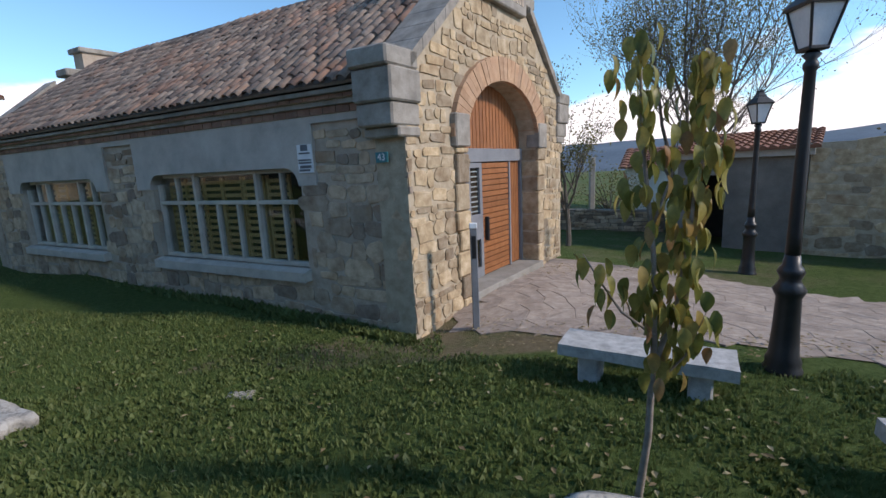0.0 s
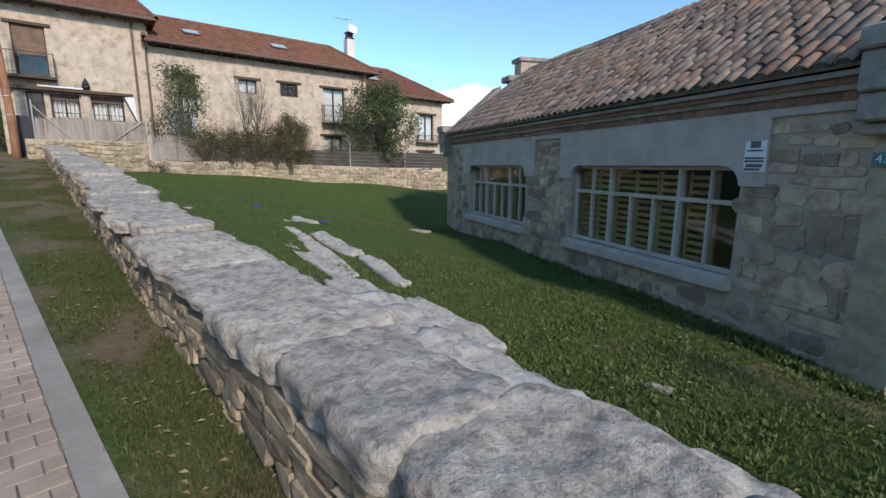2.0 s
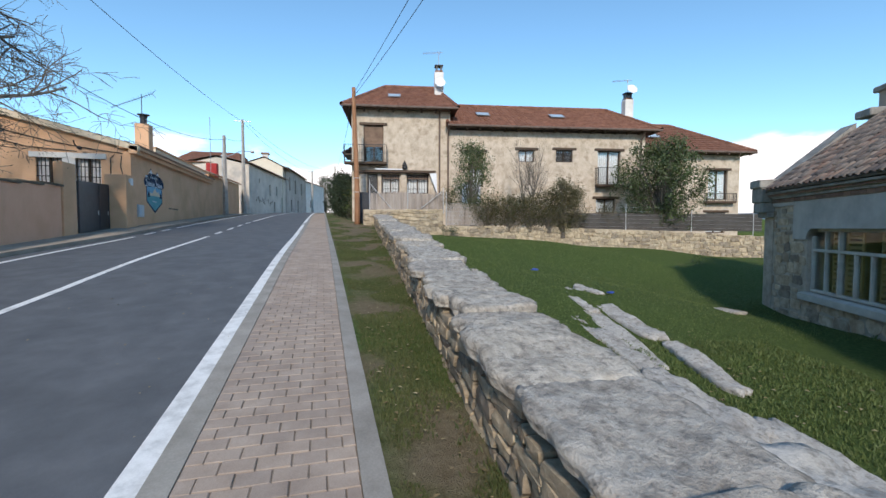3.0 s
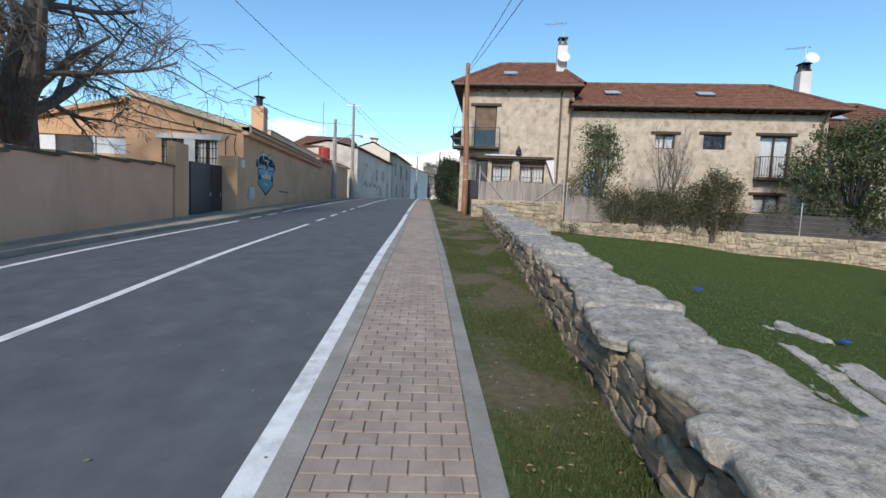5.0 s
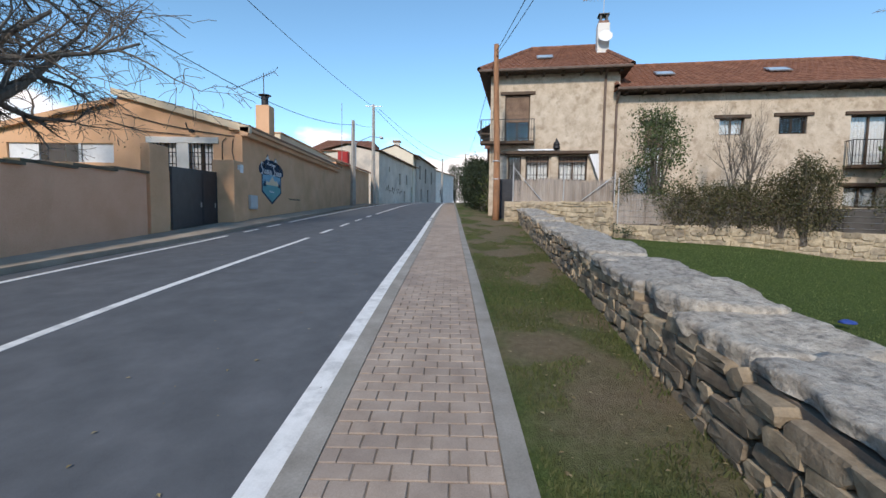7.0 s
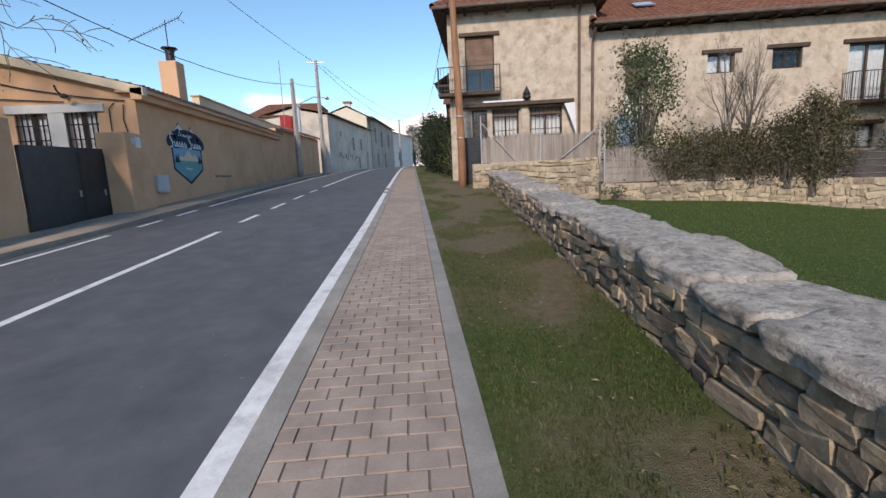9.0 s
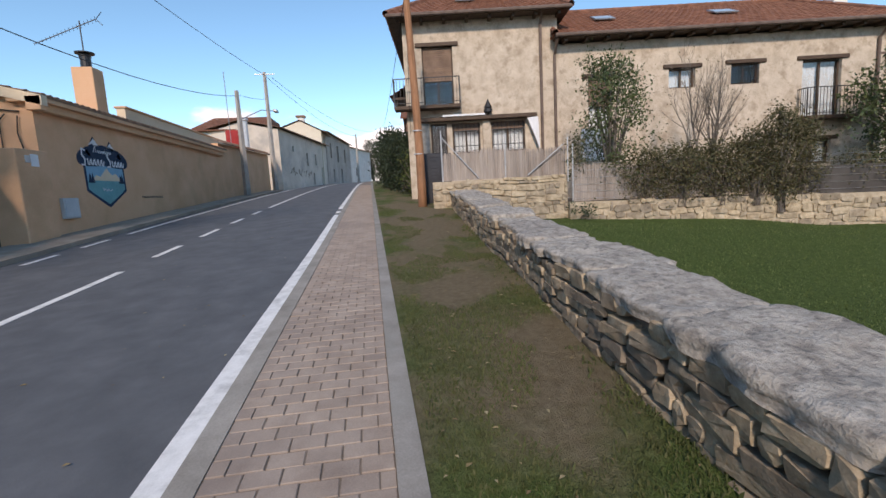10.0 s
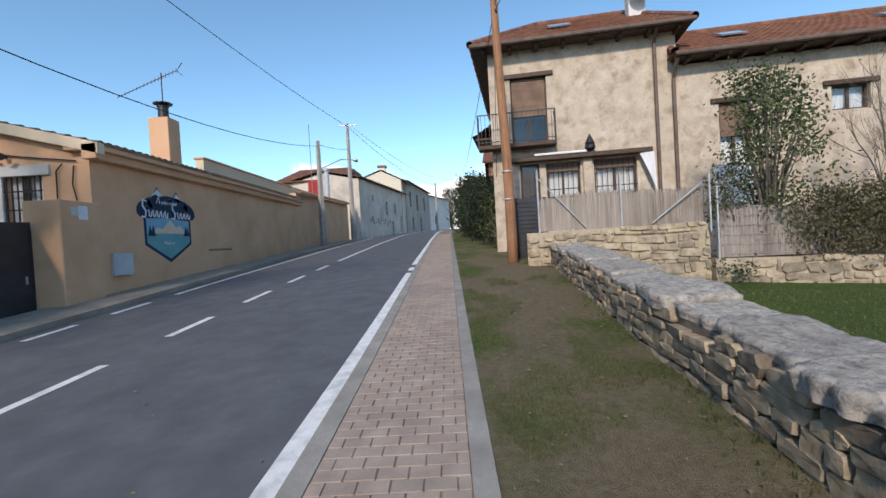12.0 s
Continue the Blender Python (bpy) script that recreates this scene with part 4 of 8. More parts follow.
# openings: tower, wing and end house
TOW = [(-4.94, -3.82, 5.30, 7.40), (-4.75, -4.15, 2.7, 4.68), (-3.95, -2.92, 3.55, 4.66), (-2.50, -1.25, 3.55, 4.66)]
WING = [(1.10, 1.95, 4.0, 6.0), (4.05, 5.02, 5.48, 6.18), (6.32, 7.35, 5.5, 6.22), (8.92, 10.35, 4.20, 6.22), (8.85, 10.1, 2.50, 3.36), (6.6, 7.4, 2.75, 3.3)]


def build_house():
    # tower
    part("wall_tower", holed_wall(rect(-5.6, 0.0, HB, 8.35), [rect(*o) for o in TOW], 0.0, 0.45), "plaster", house, xf=XF_H)
    part("wall_tower_side", boxed(-5.6, -5.15, 0.45, 8.0, HB, 8.35), "plaster", house, xf=XF_H)
    part("wall_tower_back", boxed(-5.15, -0.45, 7.6, 8.0, HB, 8.35), "plaster", house, xf=XF_H)
    part("wall_tower_side", boxed(-0.45, 0.0, 0.45, 8.0, HB, 8.35), "plaster", house, xf=XF_H)
    # added dark floor and backing make the tower's rooms look unlit
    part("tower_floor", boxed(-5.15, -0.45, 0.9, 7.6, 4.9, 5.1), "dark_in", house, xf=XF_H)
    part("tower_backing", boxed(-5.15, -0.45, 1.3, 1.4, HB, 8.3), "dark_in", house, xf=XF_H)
    # wing
    part("wall_wing", holed_wall(rect(0.0, 11.9, HB, 7.25), [rect(*o) for o in WING], 0.003, 0.45), "plaster", house, xf=XF_H)
    part("wall_wing_side", boxed(11.45, 11.9, 0.45, 8.0, HB, 7.25), "plaster", house, xf=XF_H)
    part("wall_wing_back", boxed(0.0, 11.45, 7.6, 8.0, HB, 7.25), "plaster", house, xf=XF_H)
    # added dark backing paints the wing's rooms as unlit
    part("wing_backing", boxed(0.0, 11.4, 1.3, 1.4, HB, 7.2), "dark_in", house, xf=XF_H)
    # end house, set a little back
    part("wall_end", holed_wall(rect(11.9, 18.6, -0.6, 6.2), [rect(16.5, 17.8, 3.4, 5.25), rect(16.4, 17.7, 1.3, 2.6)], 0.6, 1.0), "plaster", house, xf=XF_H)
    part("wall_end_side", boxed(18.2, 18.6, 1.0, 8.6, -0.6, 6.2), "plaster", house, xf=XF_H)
    # same dark backing, room shade in its colour, for the end house
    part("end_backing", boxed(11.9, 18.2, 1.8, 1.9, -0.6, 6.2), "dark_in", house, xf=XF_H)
    # roofs
    def hip(name, s0, s1, d0, d1, ze, zr, inset0, inset1, cols, rows, label):
        bm = bmesh.new()
        dm = (d0 + d1) / 2
        a, b, c, d = (s0, d0, ze), (s1, d0, ze), (s1, d1, ze), (s0, d1, ze)
        r0, r1 = (s0 + inset0, dm, zr), (s1 - inset1, dm, zr)
        roof_plane(bm, a, b, r1, r0, rows, cols)
        roof_plane(bm, c, d, r0, r1, 4, 12)
        roof_plane(bm, d, a, r0, r0, rows, max(6, int(cols * 0.6)))
        roof_plane(bm, b, c, r1, r1, rows, max(6, int(cols * 0.6)))
        o = part(name, bm, "tile_red", house, label, XF_H)
        bm = bmesh.new()
        for p, q in ((a, r0), (b, r1), (r0, r1)):
            p, q = Vector(p), Vector(q)
            k = max(2, int((q - p).length / 0.4))
            for i in range(k):
                tube(bm, [p.lerp(q, i / k) + Vector((0, 0, 0.05)), p.lerp(q, (i + 1.1) / k) + Vector((0, 0, 0.06))], [0.12, 0.10], 8, False)
        part("ridge_tiles", bm, "tile_red", o, xf=XF_H)
        bm = bmesh.new()
        box(bm, s0 + 0.05, s1 - 0.05, d0 + 0.05, d1 - 0.05, ze - 0.09, ze - 0.02)
        part("soffit", bm, "wood_dark", house, "dark timber eaves", XF_H)
        bm = bmesh.new()
        tube(bm, [(s0, d0 - 0.05, ze - 0.03), (s1, d0 - 0.05, ze - 0.03)], 0.07, 8)
        part("gutter", bm, "pipe", house, "brown metal gutter", XF_H)
        k = int((s1 - s0) / 0.75)
        for i in range(k):
            m = s0 + 0.4 + (s1 - s0 - 0.8) * i / max(k - 1, 1)
            part("rafter_end", boxed(m - 0.05, m + 0.05, d0 + 0.1, 0.0, ze - 0.20, ze - 0.09), "wood_dark", house, xf=XF_H)
        return o
    hip("roof_tower", -6.1, 0.38, -0.55, 8.55, 8.36, 10.75, 2.3, 0.9, 26, 14, "hipped brown tile roof of the tower")
    hip("roof_wing", -0.2, 12.6, -0.55, 8.55, 7.42, 9.65, 0.5, 1.4, 50, 14, "long brown tile roof of the wing")
    hip("roof_end", 11.7, 19.3, 0.1, 9.2, 6.35, 8.85, 0.5, 3.0, 30, 13, "low red tile roof of the end house")
    # roof lights
    for s, d, ze, zr, w in ((-3.2, 1.35, 8.36, 10.75, 0.75), (2.2, 1.6, 7.42, 9.65, 0.8), (6.9, 1.6, 7.42, 9.65, 0.9), (13.6, 1.6, 6.35, 8.85, 0.9)):
        sl = math.atan2(zr - ze, 4.55)
        dd = d + (0.55 if s > 12 else 0)
        z = ze + (d + 0.55) * math.tan(sl) + 0.12
        xf = XF_H @ Matrix.Translation((s, d + (0.6 if s > 12 else 0), z)) @ Matrix.Rotation(sl, 4, "X")
        v = part("roof_light", holed_wall(rect(-w / 2, w / 2, -0.35, 0.35), [rect(-w / 2 + 0.06, w / 2 - 0.06, -0.30, 0.30)], 0, 0.045), "grey_metal", house, "tilted roof light in a grey frame", xf @ Matrix.Rotation(-math.pi / 2, 4, "X") @ Matrix.Translation((0, -0.045, 0)))
        part("roof_light_pane", boxed(-w / 2 + 0.05, w / 2 - 0.05, -0.31, 0.31, 0.03, 0.041), "skylight", v, xf=xf)
    # chimneys
    for s, d, z0, z1, dish in ((-0.42, 2.6, 8.7, 11.3, True), (11.98, 2.4, 7.7, 9.95, True)):
        ch = part("chimney", boxed(s - 0.28, s + 0.28, d - 0.28, d + 0.28, z0, z1, 0.02), "plaster_white", house, "white plastered chimney", XF_H)
        part("chimney_cap", boxed(s - 0.24, s + 0.24, d - 0.24, d + 0.24, z1, z1 + 0.12, 0.01), "brick", ch, xf=XF_H)
        for e in (-0.14, 0.14):
            part("pot", boxed(s + e - 0.05, s + e + 0.05, d - 0.2, d + 0.2, z1 + 0.12, z1 + 0.4), "iron", ch, xf=XF_H)
        part("pot_lid", boxed(s - 0.26, s + 0.26, d - 0.26, d + 0.26, z1 + 0.4, z1 + 0.46, 0.01), "iron", ch, xf=XF_H)
        bm = bmesh.new()
        zc = z1 - 0.75 if s < 0 else z1 + 0.55
        cx = s + 0.05
        lathe(bm, [(0.02, 0.0), (0.16, 0.02), (0.28, 0.07), (0.33, 0.12), (0.31, 0.125), (0.16, 0.04), (0.02, 0.03)], 0, 0, 20)
        xf = XF_H @ Matrix.Translation((cx, d - 0.42, zc)) @ Matrix.Rotation(radians(68), 4, "X")
        part("satellite_dish", bm, "plastic_white", ch, "white satellite dish", xf, True)
        # aerial
        bm = bmesh.new()
        tube(bm, [(s, d, z1 + 0.3), (s, d, z1 + 1.35)], 0.02, 6)
        tube(bm, [(s - 1.0, d, z1 + 1.2), (s + 0.25, d, z1 + 1.3)], 0.014, 6)
        for i in range(7):
            m = s - 0.95 + i * 0.17
            tube(bm, [(m, d - 0.25, z1 + 1.21 + i * 0.012), (m, d + 0.25, z1 + 1.21 + i * 0.012)], 0.008, 5)
        part("aerial", bm, "galv", ch, "thin television aerial", XF_H)
    # downpipes
    for s, z1 in ((-0.62, 8.4), (-0.12, 7.3), (11.6, 7.3)):
        bm = bmesh.new()
        tube(bm, [(s, -0.5, z1), (s, -0.35, z1 - 0.15), (s, -0.07, z1 - 0.45), (s, -0.07, 1.6)], 0.055, 8)
        part("downpipe", bm, "pipe", house, "brown downpipe", XF_H)


# roof light panes: the sky's reflection is painted in as a pale blue base
M["skylight"] = grainy("sky_reflection_glass", (0.36, 0.44, 0.50), (0.43, 0.52, 0.58), (0.50, 0.58, 0.64), 2, 40, 0.05, 0.0005, 0, spec=1.0)
build_house()

# ---- fittings of the big house ----
def dress_house():
    window_in(XF_H, "balcony door with a half-lowered brown shutter behind iron rails", *TOW[0], "door", "wood_dark", False, 0, (-6.0, -3.62, 5.28, 0.95, 0.55), True, 0.58, 2)
    window_in(XF_H, "dark barred house door under a timber canopy", *TOW[1], "door", "wood_dark", False, 5, None, False, 0.0, 1)
    window_in(XF_H, "barred ground-floor window with white curtain and brown shutter", *TOW[2], "window", "wood_dark", True, 7, None, False, 0.28, 2)
    window_in(XF_H, "barred ground-floor window with white curtain and brown shutter", *TOW[3], "window", "wood_dark", True, 8, None, False, 0.28, 2)
    window_in(XF_H, "tall shuttered window half hidden by a bay tree", *WING[0], "window", "wood_dark", True, 0, None, True, 0.5, 2)
    window_in(XF_H, "small two-pane window under a timber lintel", *WING[1], "window", "wood_dark", True, 0, None, True, 0.0, 2)
    window_in(XF_H, "small window with close iron bars", *WING[2], "window", "wood_dark", False, 9, None, True, 0.0, 2)
    window_in(XF_H, "glazed balcony door with white curtains and iron rails", *WING[3], "door", "wood_dark", True, 0, (8.75, 11.15, 4.18, 1.0, 0.5), True, 0.0, 2)
    window_in(XF_H, "low window under the balcony with a pale blind", *WING[4], "window", "wood_dark", True, 0, None, True, 0.0, 2)
    window_in(XF_H, "small dim basement window", *WING[5], "window", "wood_dark", False, 0, None, True, 0.0, 1)
    XE = XF_H @ Matrix.Translation((0, 0.6, 0))
    window_in(XE, "tall window with dark frame and white curtain", 16.5, 17.8, 3.4, 5.25, "window", "wood_dark", True, 0, (16.2, 18.2, 3.3, 0.5, 0.35), True, 0.0, 2)
    window_in(XE, "ground-floor window with pale shutters", 16.4, 17.7, 1.3, 2.6, "window", "wood_dark", True, 0, None, True, 0.0, 2)
    # timber canopy, its white strip, pillar and wall lantern
    part("canopy", boxed(-5.25, -0.85, -0.32, 0.02, 4.72, 4.86, 0.015), "wood_dark", house, "dark timber canopy over the ground-floor windows", XF_H)
    part("canopy_strip", boxed(-4.3, -2.75, -0.36, -0.30, 4.86, 4.93, 0.01), "plastic_white", house, "rolled white awning", XF_H)
    part("pillar", boxed(-2.84, -2.56, -0.12, 0.02, 1.8, 4.72, 0.02), "plaster", house, xf=XF_H)
    part("door_post", boxed(-5.12, -4.80, -0.14, 0.02, 1.8, 4.72, 0.02), "ashlar", house, xf=XF_H)
    lan = thing("wall_lantern", XF_H @ Vector((-2.6, -0.2, 4.9)), "small dark iron wall lantern over the canopy", "lantern")
    bm = bmesh.new()
    lathe(bm, [(0.10, 4.94), (0.16, 4.98), (0.16, 5.06), (0.13, 5.10), (0.15, 5.14), (0.05, 5.34), (0.02, 5.42)], -2.62, -0.2, 10)
    part("body", bm, "iron", lan, xf=XF_H)
    part("bracket", boxed(-2.64, -2.60, -0.2, 0.0, 4.90, 4.95), "iron", lan, xf=XF_H)
    cl = thing("hung_cloth", XF_H @ Vector((-1.05, -0.3, 3.6)), "pale cloth hanging from the canopy's end", "cloth")
    bm = bmesh.new()
    for i in range(8):
        a, b = -1.22 + 0.05 * i, -1.22 + 0.05 * (i + 1)
        vs = [bm.verts.new((p, -0.28 + 0.03 * math.sin(9 * p + q), z)) for p, q, z in ((a, 0, 4.70), (b, 0, 4.72), (b + 0.05, 1, 4.72 - 0.13 * (i + 2)), (a + 0.05, 1, 4.72 - 0.13 * (i + 1)))]
        bm.faces.new(vs)
    part("cloth", bm, "curtain", cl, xf=XF_H)
    sh = thing("white_sheet", XF_H @ Vector((1.1, -0.6, 2.6)), "white sheet hung out before the house wall", "cloth")
    bm = bmesh.new()
    for i in range(10):
        a, b = 0.62 + 0.105 * i, 0.62 + 0.105 * (i + 1)
        bm.faces.new([bm.verts.new((p, -0.62 + 0.035 * math.sin(7 * p + q), zz)) for p, q, zz in ((a, 0, 4.12), (b, 0, 4.12), (b, 0.6, 3.02), (a, 0.6, 3.02))])
    part("cloth", bm, "curtain", sh, xf=XF_H)
    # neighbour's side balcony and roof corner beyond the tower
    bm = bmesh.new()
    roof_plane(bm, (-6.45, 2.6, 6.25), (-6.45, 5.0, 6.25), (-5.6, 5.0, 6.75), (-5.6, 2.6, 6.75), 4, 10)
    part("side_porch_roof", bm, "tile_red", house, "small tiled porch roof on the tower's side", XF_H)
    part("side_porch_beam", boxed(-6.35, -5.6, 2.65, 4.95, 6.14, 6.22), "wood_dark", house, xf=XF_H)


dress_house()


# ---- rubble walls ----
def stone_shape(rng, w, h, depth):
    """One rough stone: an eight-cornered face, bulging, with worn edges. Local: across, out, up."""
    cx, cz = min(w, h) * rng.uniform(0.10, 0.36), min(w, h) * rng.uniform(0.10, 0.36)
    ring = [(-w / 2 + cx, -h / 2), (w / 2 - cx, -h / 2), (w / 2, -h / 2 + cz), (w / 2, h / 2 - cz), (w / 2 - cx, h / 2), (-w / 2 + cx, h / 2), (-w / 2, h / 2 - cz), (-w / 2, -h / 2 + cz)]
    j = min(w, h) * 0.13
    ring = [(a + rng.uniform(-j, j), b + rng.uniform(-j, j)) for a, b in ring]
    d = depth * rng.uniform(0.75, 1.2)
    tl = min(0.10, depth * 2)
    tilt, lean = rng.uniform(-tl, tl), rng.uniform(-tl, tl)
    vs = [(a, -0.06, b) for a, b in ring]
    vs += [(a * 0.99, d * 0.62 + tilt * a + lean * b, b * 0.99) for a, b in ring]
    vs += [(a * 0.94, d + tilt * a + lean * b + rng.uniform(-0.16, 0.16) * min(depth, 0.05), b * 0.91) for a, b in ring]
    vs.append((0, d + rng.uniform(0.0, 0.2) * depth, 0))
    fs = []
    for k in (0, 8):
        fs += [(k + i, k + (i + 1) % 8, k + 8 + (i + 1) % 8, k + 8 + i) for i in range(8)]
    fs += [(16 + i, 16 + (i + 1) % 8, 24) for i in range(8)]
    return vs, fs


def rubble(parent, o, es, en, length, zlo, zhi, rows_h, widths, depth, seed, mat, mat_rest, near=None, skip=None, gap=0.014, limit=300, name="stone", bow=None):
    """Lays rough courses on an upright face. o: its start, es along, en outwards; zlo and zhi: heights by s."""
    rng = random.Random(seed)
    o, es, en = Vector(o), Vector(es).normalized(), Vector(en).normalized()
    rot = basis((0, 0, 0), es, en)
    rv, rf, made = [], [], 0
    top = max(zhi(length * i / 40) - zlo(length * i / 40) for i in range(41))
    z, phase = 0.0, rng.uniform(0, 6)
    while z < top:
        h = rng.uniform(*rows_h)
        s = -rng.uniform(0, widths[0])
        while s < length:
            w = rng.uniform(*widths)
            if rng.random() < 0.2:
                w *= 0.55
            m = s + w / 2
            hh = h * rng.uniform(0.8, 1.12)
            wav = 0.34 * h * math.sin(m * 1.9 + phase) + rng.uniform(-0.1, 0.1) * h
            zc = zlo(min(max(m, 0), length)) + z + h / 2 + wav
            if 0.02 < m < length - 0.02 and zc + hh * 0.35 < zhi(m) and not (skip and skip(m, zc)):
                vs, fs = stone_shape(rng, min(w, 2 * m, 2 * (length - m) if length - m > 0.04 else w) - gap, hh - gap, depth)
                turn = Matrix.Rotation(rng.uniform(-0.05, 0.05), 4, "Y")
                place = o + es * m + Vector((0, bow(m) if bow else 0.0, zc - o.z))
                vv = [rot @ (turn @ Vector(p)) for p in vs]
                if made < limit and (near is None or near(m)):
                    piece(name, mesh_of(vv, fs, mat, name), parent, place)
                    made += 1
                else:
                    b = len(rv)
                    rv += [p + place for p in vv]
                    rf += [tuple(b + q for q in f) for f in fs]
            s += w
        z += h
    if rv:
        base = origin_of(parent)
        ob = new(name + "s", mesh_of([p - base for p in rv], rf, mat_rest, name + "s"))
        ob.parent = parent
        tagged(ob, kind="stuff")


def slab_mesh(rng, lx, ly, th, mat, nx=16, ny=11, rough=0.03, name="slab"):
    """A rough flat stone with an uneven rim and a pitted top; its underside is closed."""
    seed = Vector((rng.uniform(0, 99), rng.uniform(0, 99), rng.uniform(0, 99)))
    vs, fs = [], []
    top = []
    for i in range(nx + 1):
        for j in range(ny + 1):
            u, v = 2 * i / nx - 1, 2 * j / ny - 1
            k = max(abs(u), abs(v))
            e = 7.0
            sc = k / max((abs(u) ** e + abs(v) ** e) ** (1 / e), 1e-6) if k > 0 else 1
            x, y = u * sc * lx / 2, v * sc * ly / 2
            wob = 1 + 0.14 * noise.noise(Vector((u * 1.3, v * 1.3, 0)) + seed) + 0.05 * noise.noise(Vector((u * 4.1, v * 4.1, 5)) + seed)
            x, y = x * wob, y * wob
            x += 0.05 * lx * noise.noise(Vector((v * 2.5, 3, 0)) + seed) * abs(u)
            y += 0.06 * ly * noise.noise(Vector((u * 3.5, 9, 0)) + seed) * abs(v)
            z = th + 0.9 * rough * noise.fractal(Vector((x * 2.2, y * 2.2, 0)) + seed, 0.8, 2.0, 4)
            z += 0.28 * rough * noise.fractal(Vector((x * 13, y * 13, 4)) + seed, 0.7, 2.0, 4)
            if k > 0.93:
                z -= (k - 0.93) / 0.07 * th * 0.20
            vs.append((x, y, z))
    n = ny + 1
    fs = [(i * n + j, (i + 1) * n + j, (i + 1) * n + j + 1, i * n + j + 1) for i in range(nx) for j in range(ny)]
    rim = [i * n for i in range(nx + 1)] + [nx * n + j for j in range(1, ny + 1)] + [i * n + ny for i in range(nx - 1, -1, -1)] + [j for j in range(ny - 1, 0, -1)]
    b = len(vs)
    for q, f in ((0.99, 0.42), (0.93, -0.15)):
        for r in rim:
            x, y, z = vs[r]
            wob = 1 + 0.02 * noise.noise(Vector((x * 9, y * 9, f * 7)) + seed)
            vs.append((x * q * wob, y * q * wob, th * f + 0.2 * rough * noise.noise(Vector((x * 7, y * 7, f)) + seed)))
    m = len(rim)
    for i in range(m):
        fs.append((rim[(i + 1) % m], rim[i], b + i, b + (i + 1) % m))
        fs.append((b + (i + 1) % m, b + i, b + m + i, b + m + (i + 1) % m))
    fs.append(tuple(b + m + i for i in range(m)))
    return mesh_of(vs, fs, mat, name, True)


# the low field wall along the street
LW_X0, LW_X1 = 6.0, -26.3
WV = Vector((-1, 0.0761, 0)).normalized()
WN = Vector((-WV.y, WV.x, 0))                # outwards, to the street
if WN.y > 0:
    WN = -WN


def low_wall():
    k = 60
    vs, fs = [], []
    for i in range(k + 1):
        x = LW_X0 + (LW_X1 - LW_X0) * i / k
        z = street(x)
        for d, zz in ((0.03, min(z, garden(x, 2)) - 0.8), (0.03, z + 0.44), (0.58, z + 0.44), (0.58, min(z, garden(x, 2)) - 0.8)):
            p = Vector((x, wall_y(x), 0)) - WN * d
            vs.append((p.x, p.y, zz))
    for i in range(k):
        for j in range(3):
            a = i * 4 + j
            fs.append((a, a + 1, a + 5, a + 4))
    fs += [(3, 2, 1, 0), tuple(k * 4 + j for j in range(4))]
    me = mesh_of(vs, fs, "joint", "wall_low")
    wall = tagged(new("wall_low", me), "low dry-stone field wall with rough grey cap stones", "stone wall", kind="structure")
    length = (LW_X0 - LW_X1) * math.sqrt(1 + 0.0761 ** 2)
    o = Vector((LW_X0, wall_y(LW_X0), 0))

    def xs(s):
        return LW_X0 - s * 0.9971
    rubble(wall, o, WV, WN, length, lambda s: street(xs(s)) - 0.03, lambda s: street(xs(s)) + 0.475, (0.04, 0.12), (0.09, 0.40), 0.045, 11, "lime", "lime_rest",
           near=lambda s: -15.8 < xs(s) < -7.2, gap=0.004, bow=lambda s: wall_y(xs(s)) - (o.y + 0.0761 * 0.9971 * s))
    # two courses of flat cap slabs, the upper ones thin and ragged at the rim
    rng = random.Random(4)
    x = LW_X0 - 0.2
    while x > LW_X1 + 0.2:
        big = -2.0 < x < 1.5
        lx = rng.uniform(0.6, 0.95) if big else rng.uniform(0.35, 1.05)
        ly = rng.uniform(0.54, 0.66) if big else rng.uniform(0.58, 0.72)
        th = rng.uniform(0.12, 0.16) if big else rng.uniform(0.07, 0.115)
        c = x - lx / 2
        me = slab_mesh(rng, lx * 1.05, ly, th, "cap", 40 if big else 26, 28 if big else 20, 0.028, "cap_stone")
        ob = piece("cap_stone", me, wall, Vector((c, wall_y(c), street(c) + 0.455 + rng.uniform(-0.014, 0.014))) - WN * ((0.25 if big else 0.27) + rng.uniform(-0.05, 0.05)))
        tilt = math.atan((street(c - 0.5) - street(c + 0.5)) / 1.0)
        ob.rotation_euler = (rng.uniform(-0.025, 0.025), tilt + rng.uniform(-0.03, 0.03), rng.uniform(-0.10, 0.10) - 0.072)
        x -= lx * 0.97


M["lime_rest"] = grainy("pale_wall_stone_rest", (0.19, 0.15, 0.105), (0.32, 0.257, 0.18), (0.44, 0.365, 0.265), 9, 70, 0.9, 0.025, 0.42, (0.17, 0.135, 0.10), 2.2, 0.6, island=True)
low_wall()


# the retaining wall under the house's garden
F0 = Vector((-22.97, 5.55, 0))
FV, FN = HV, HN


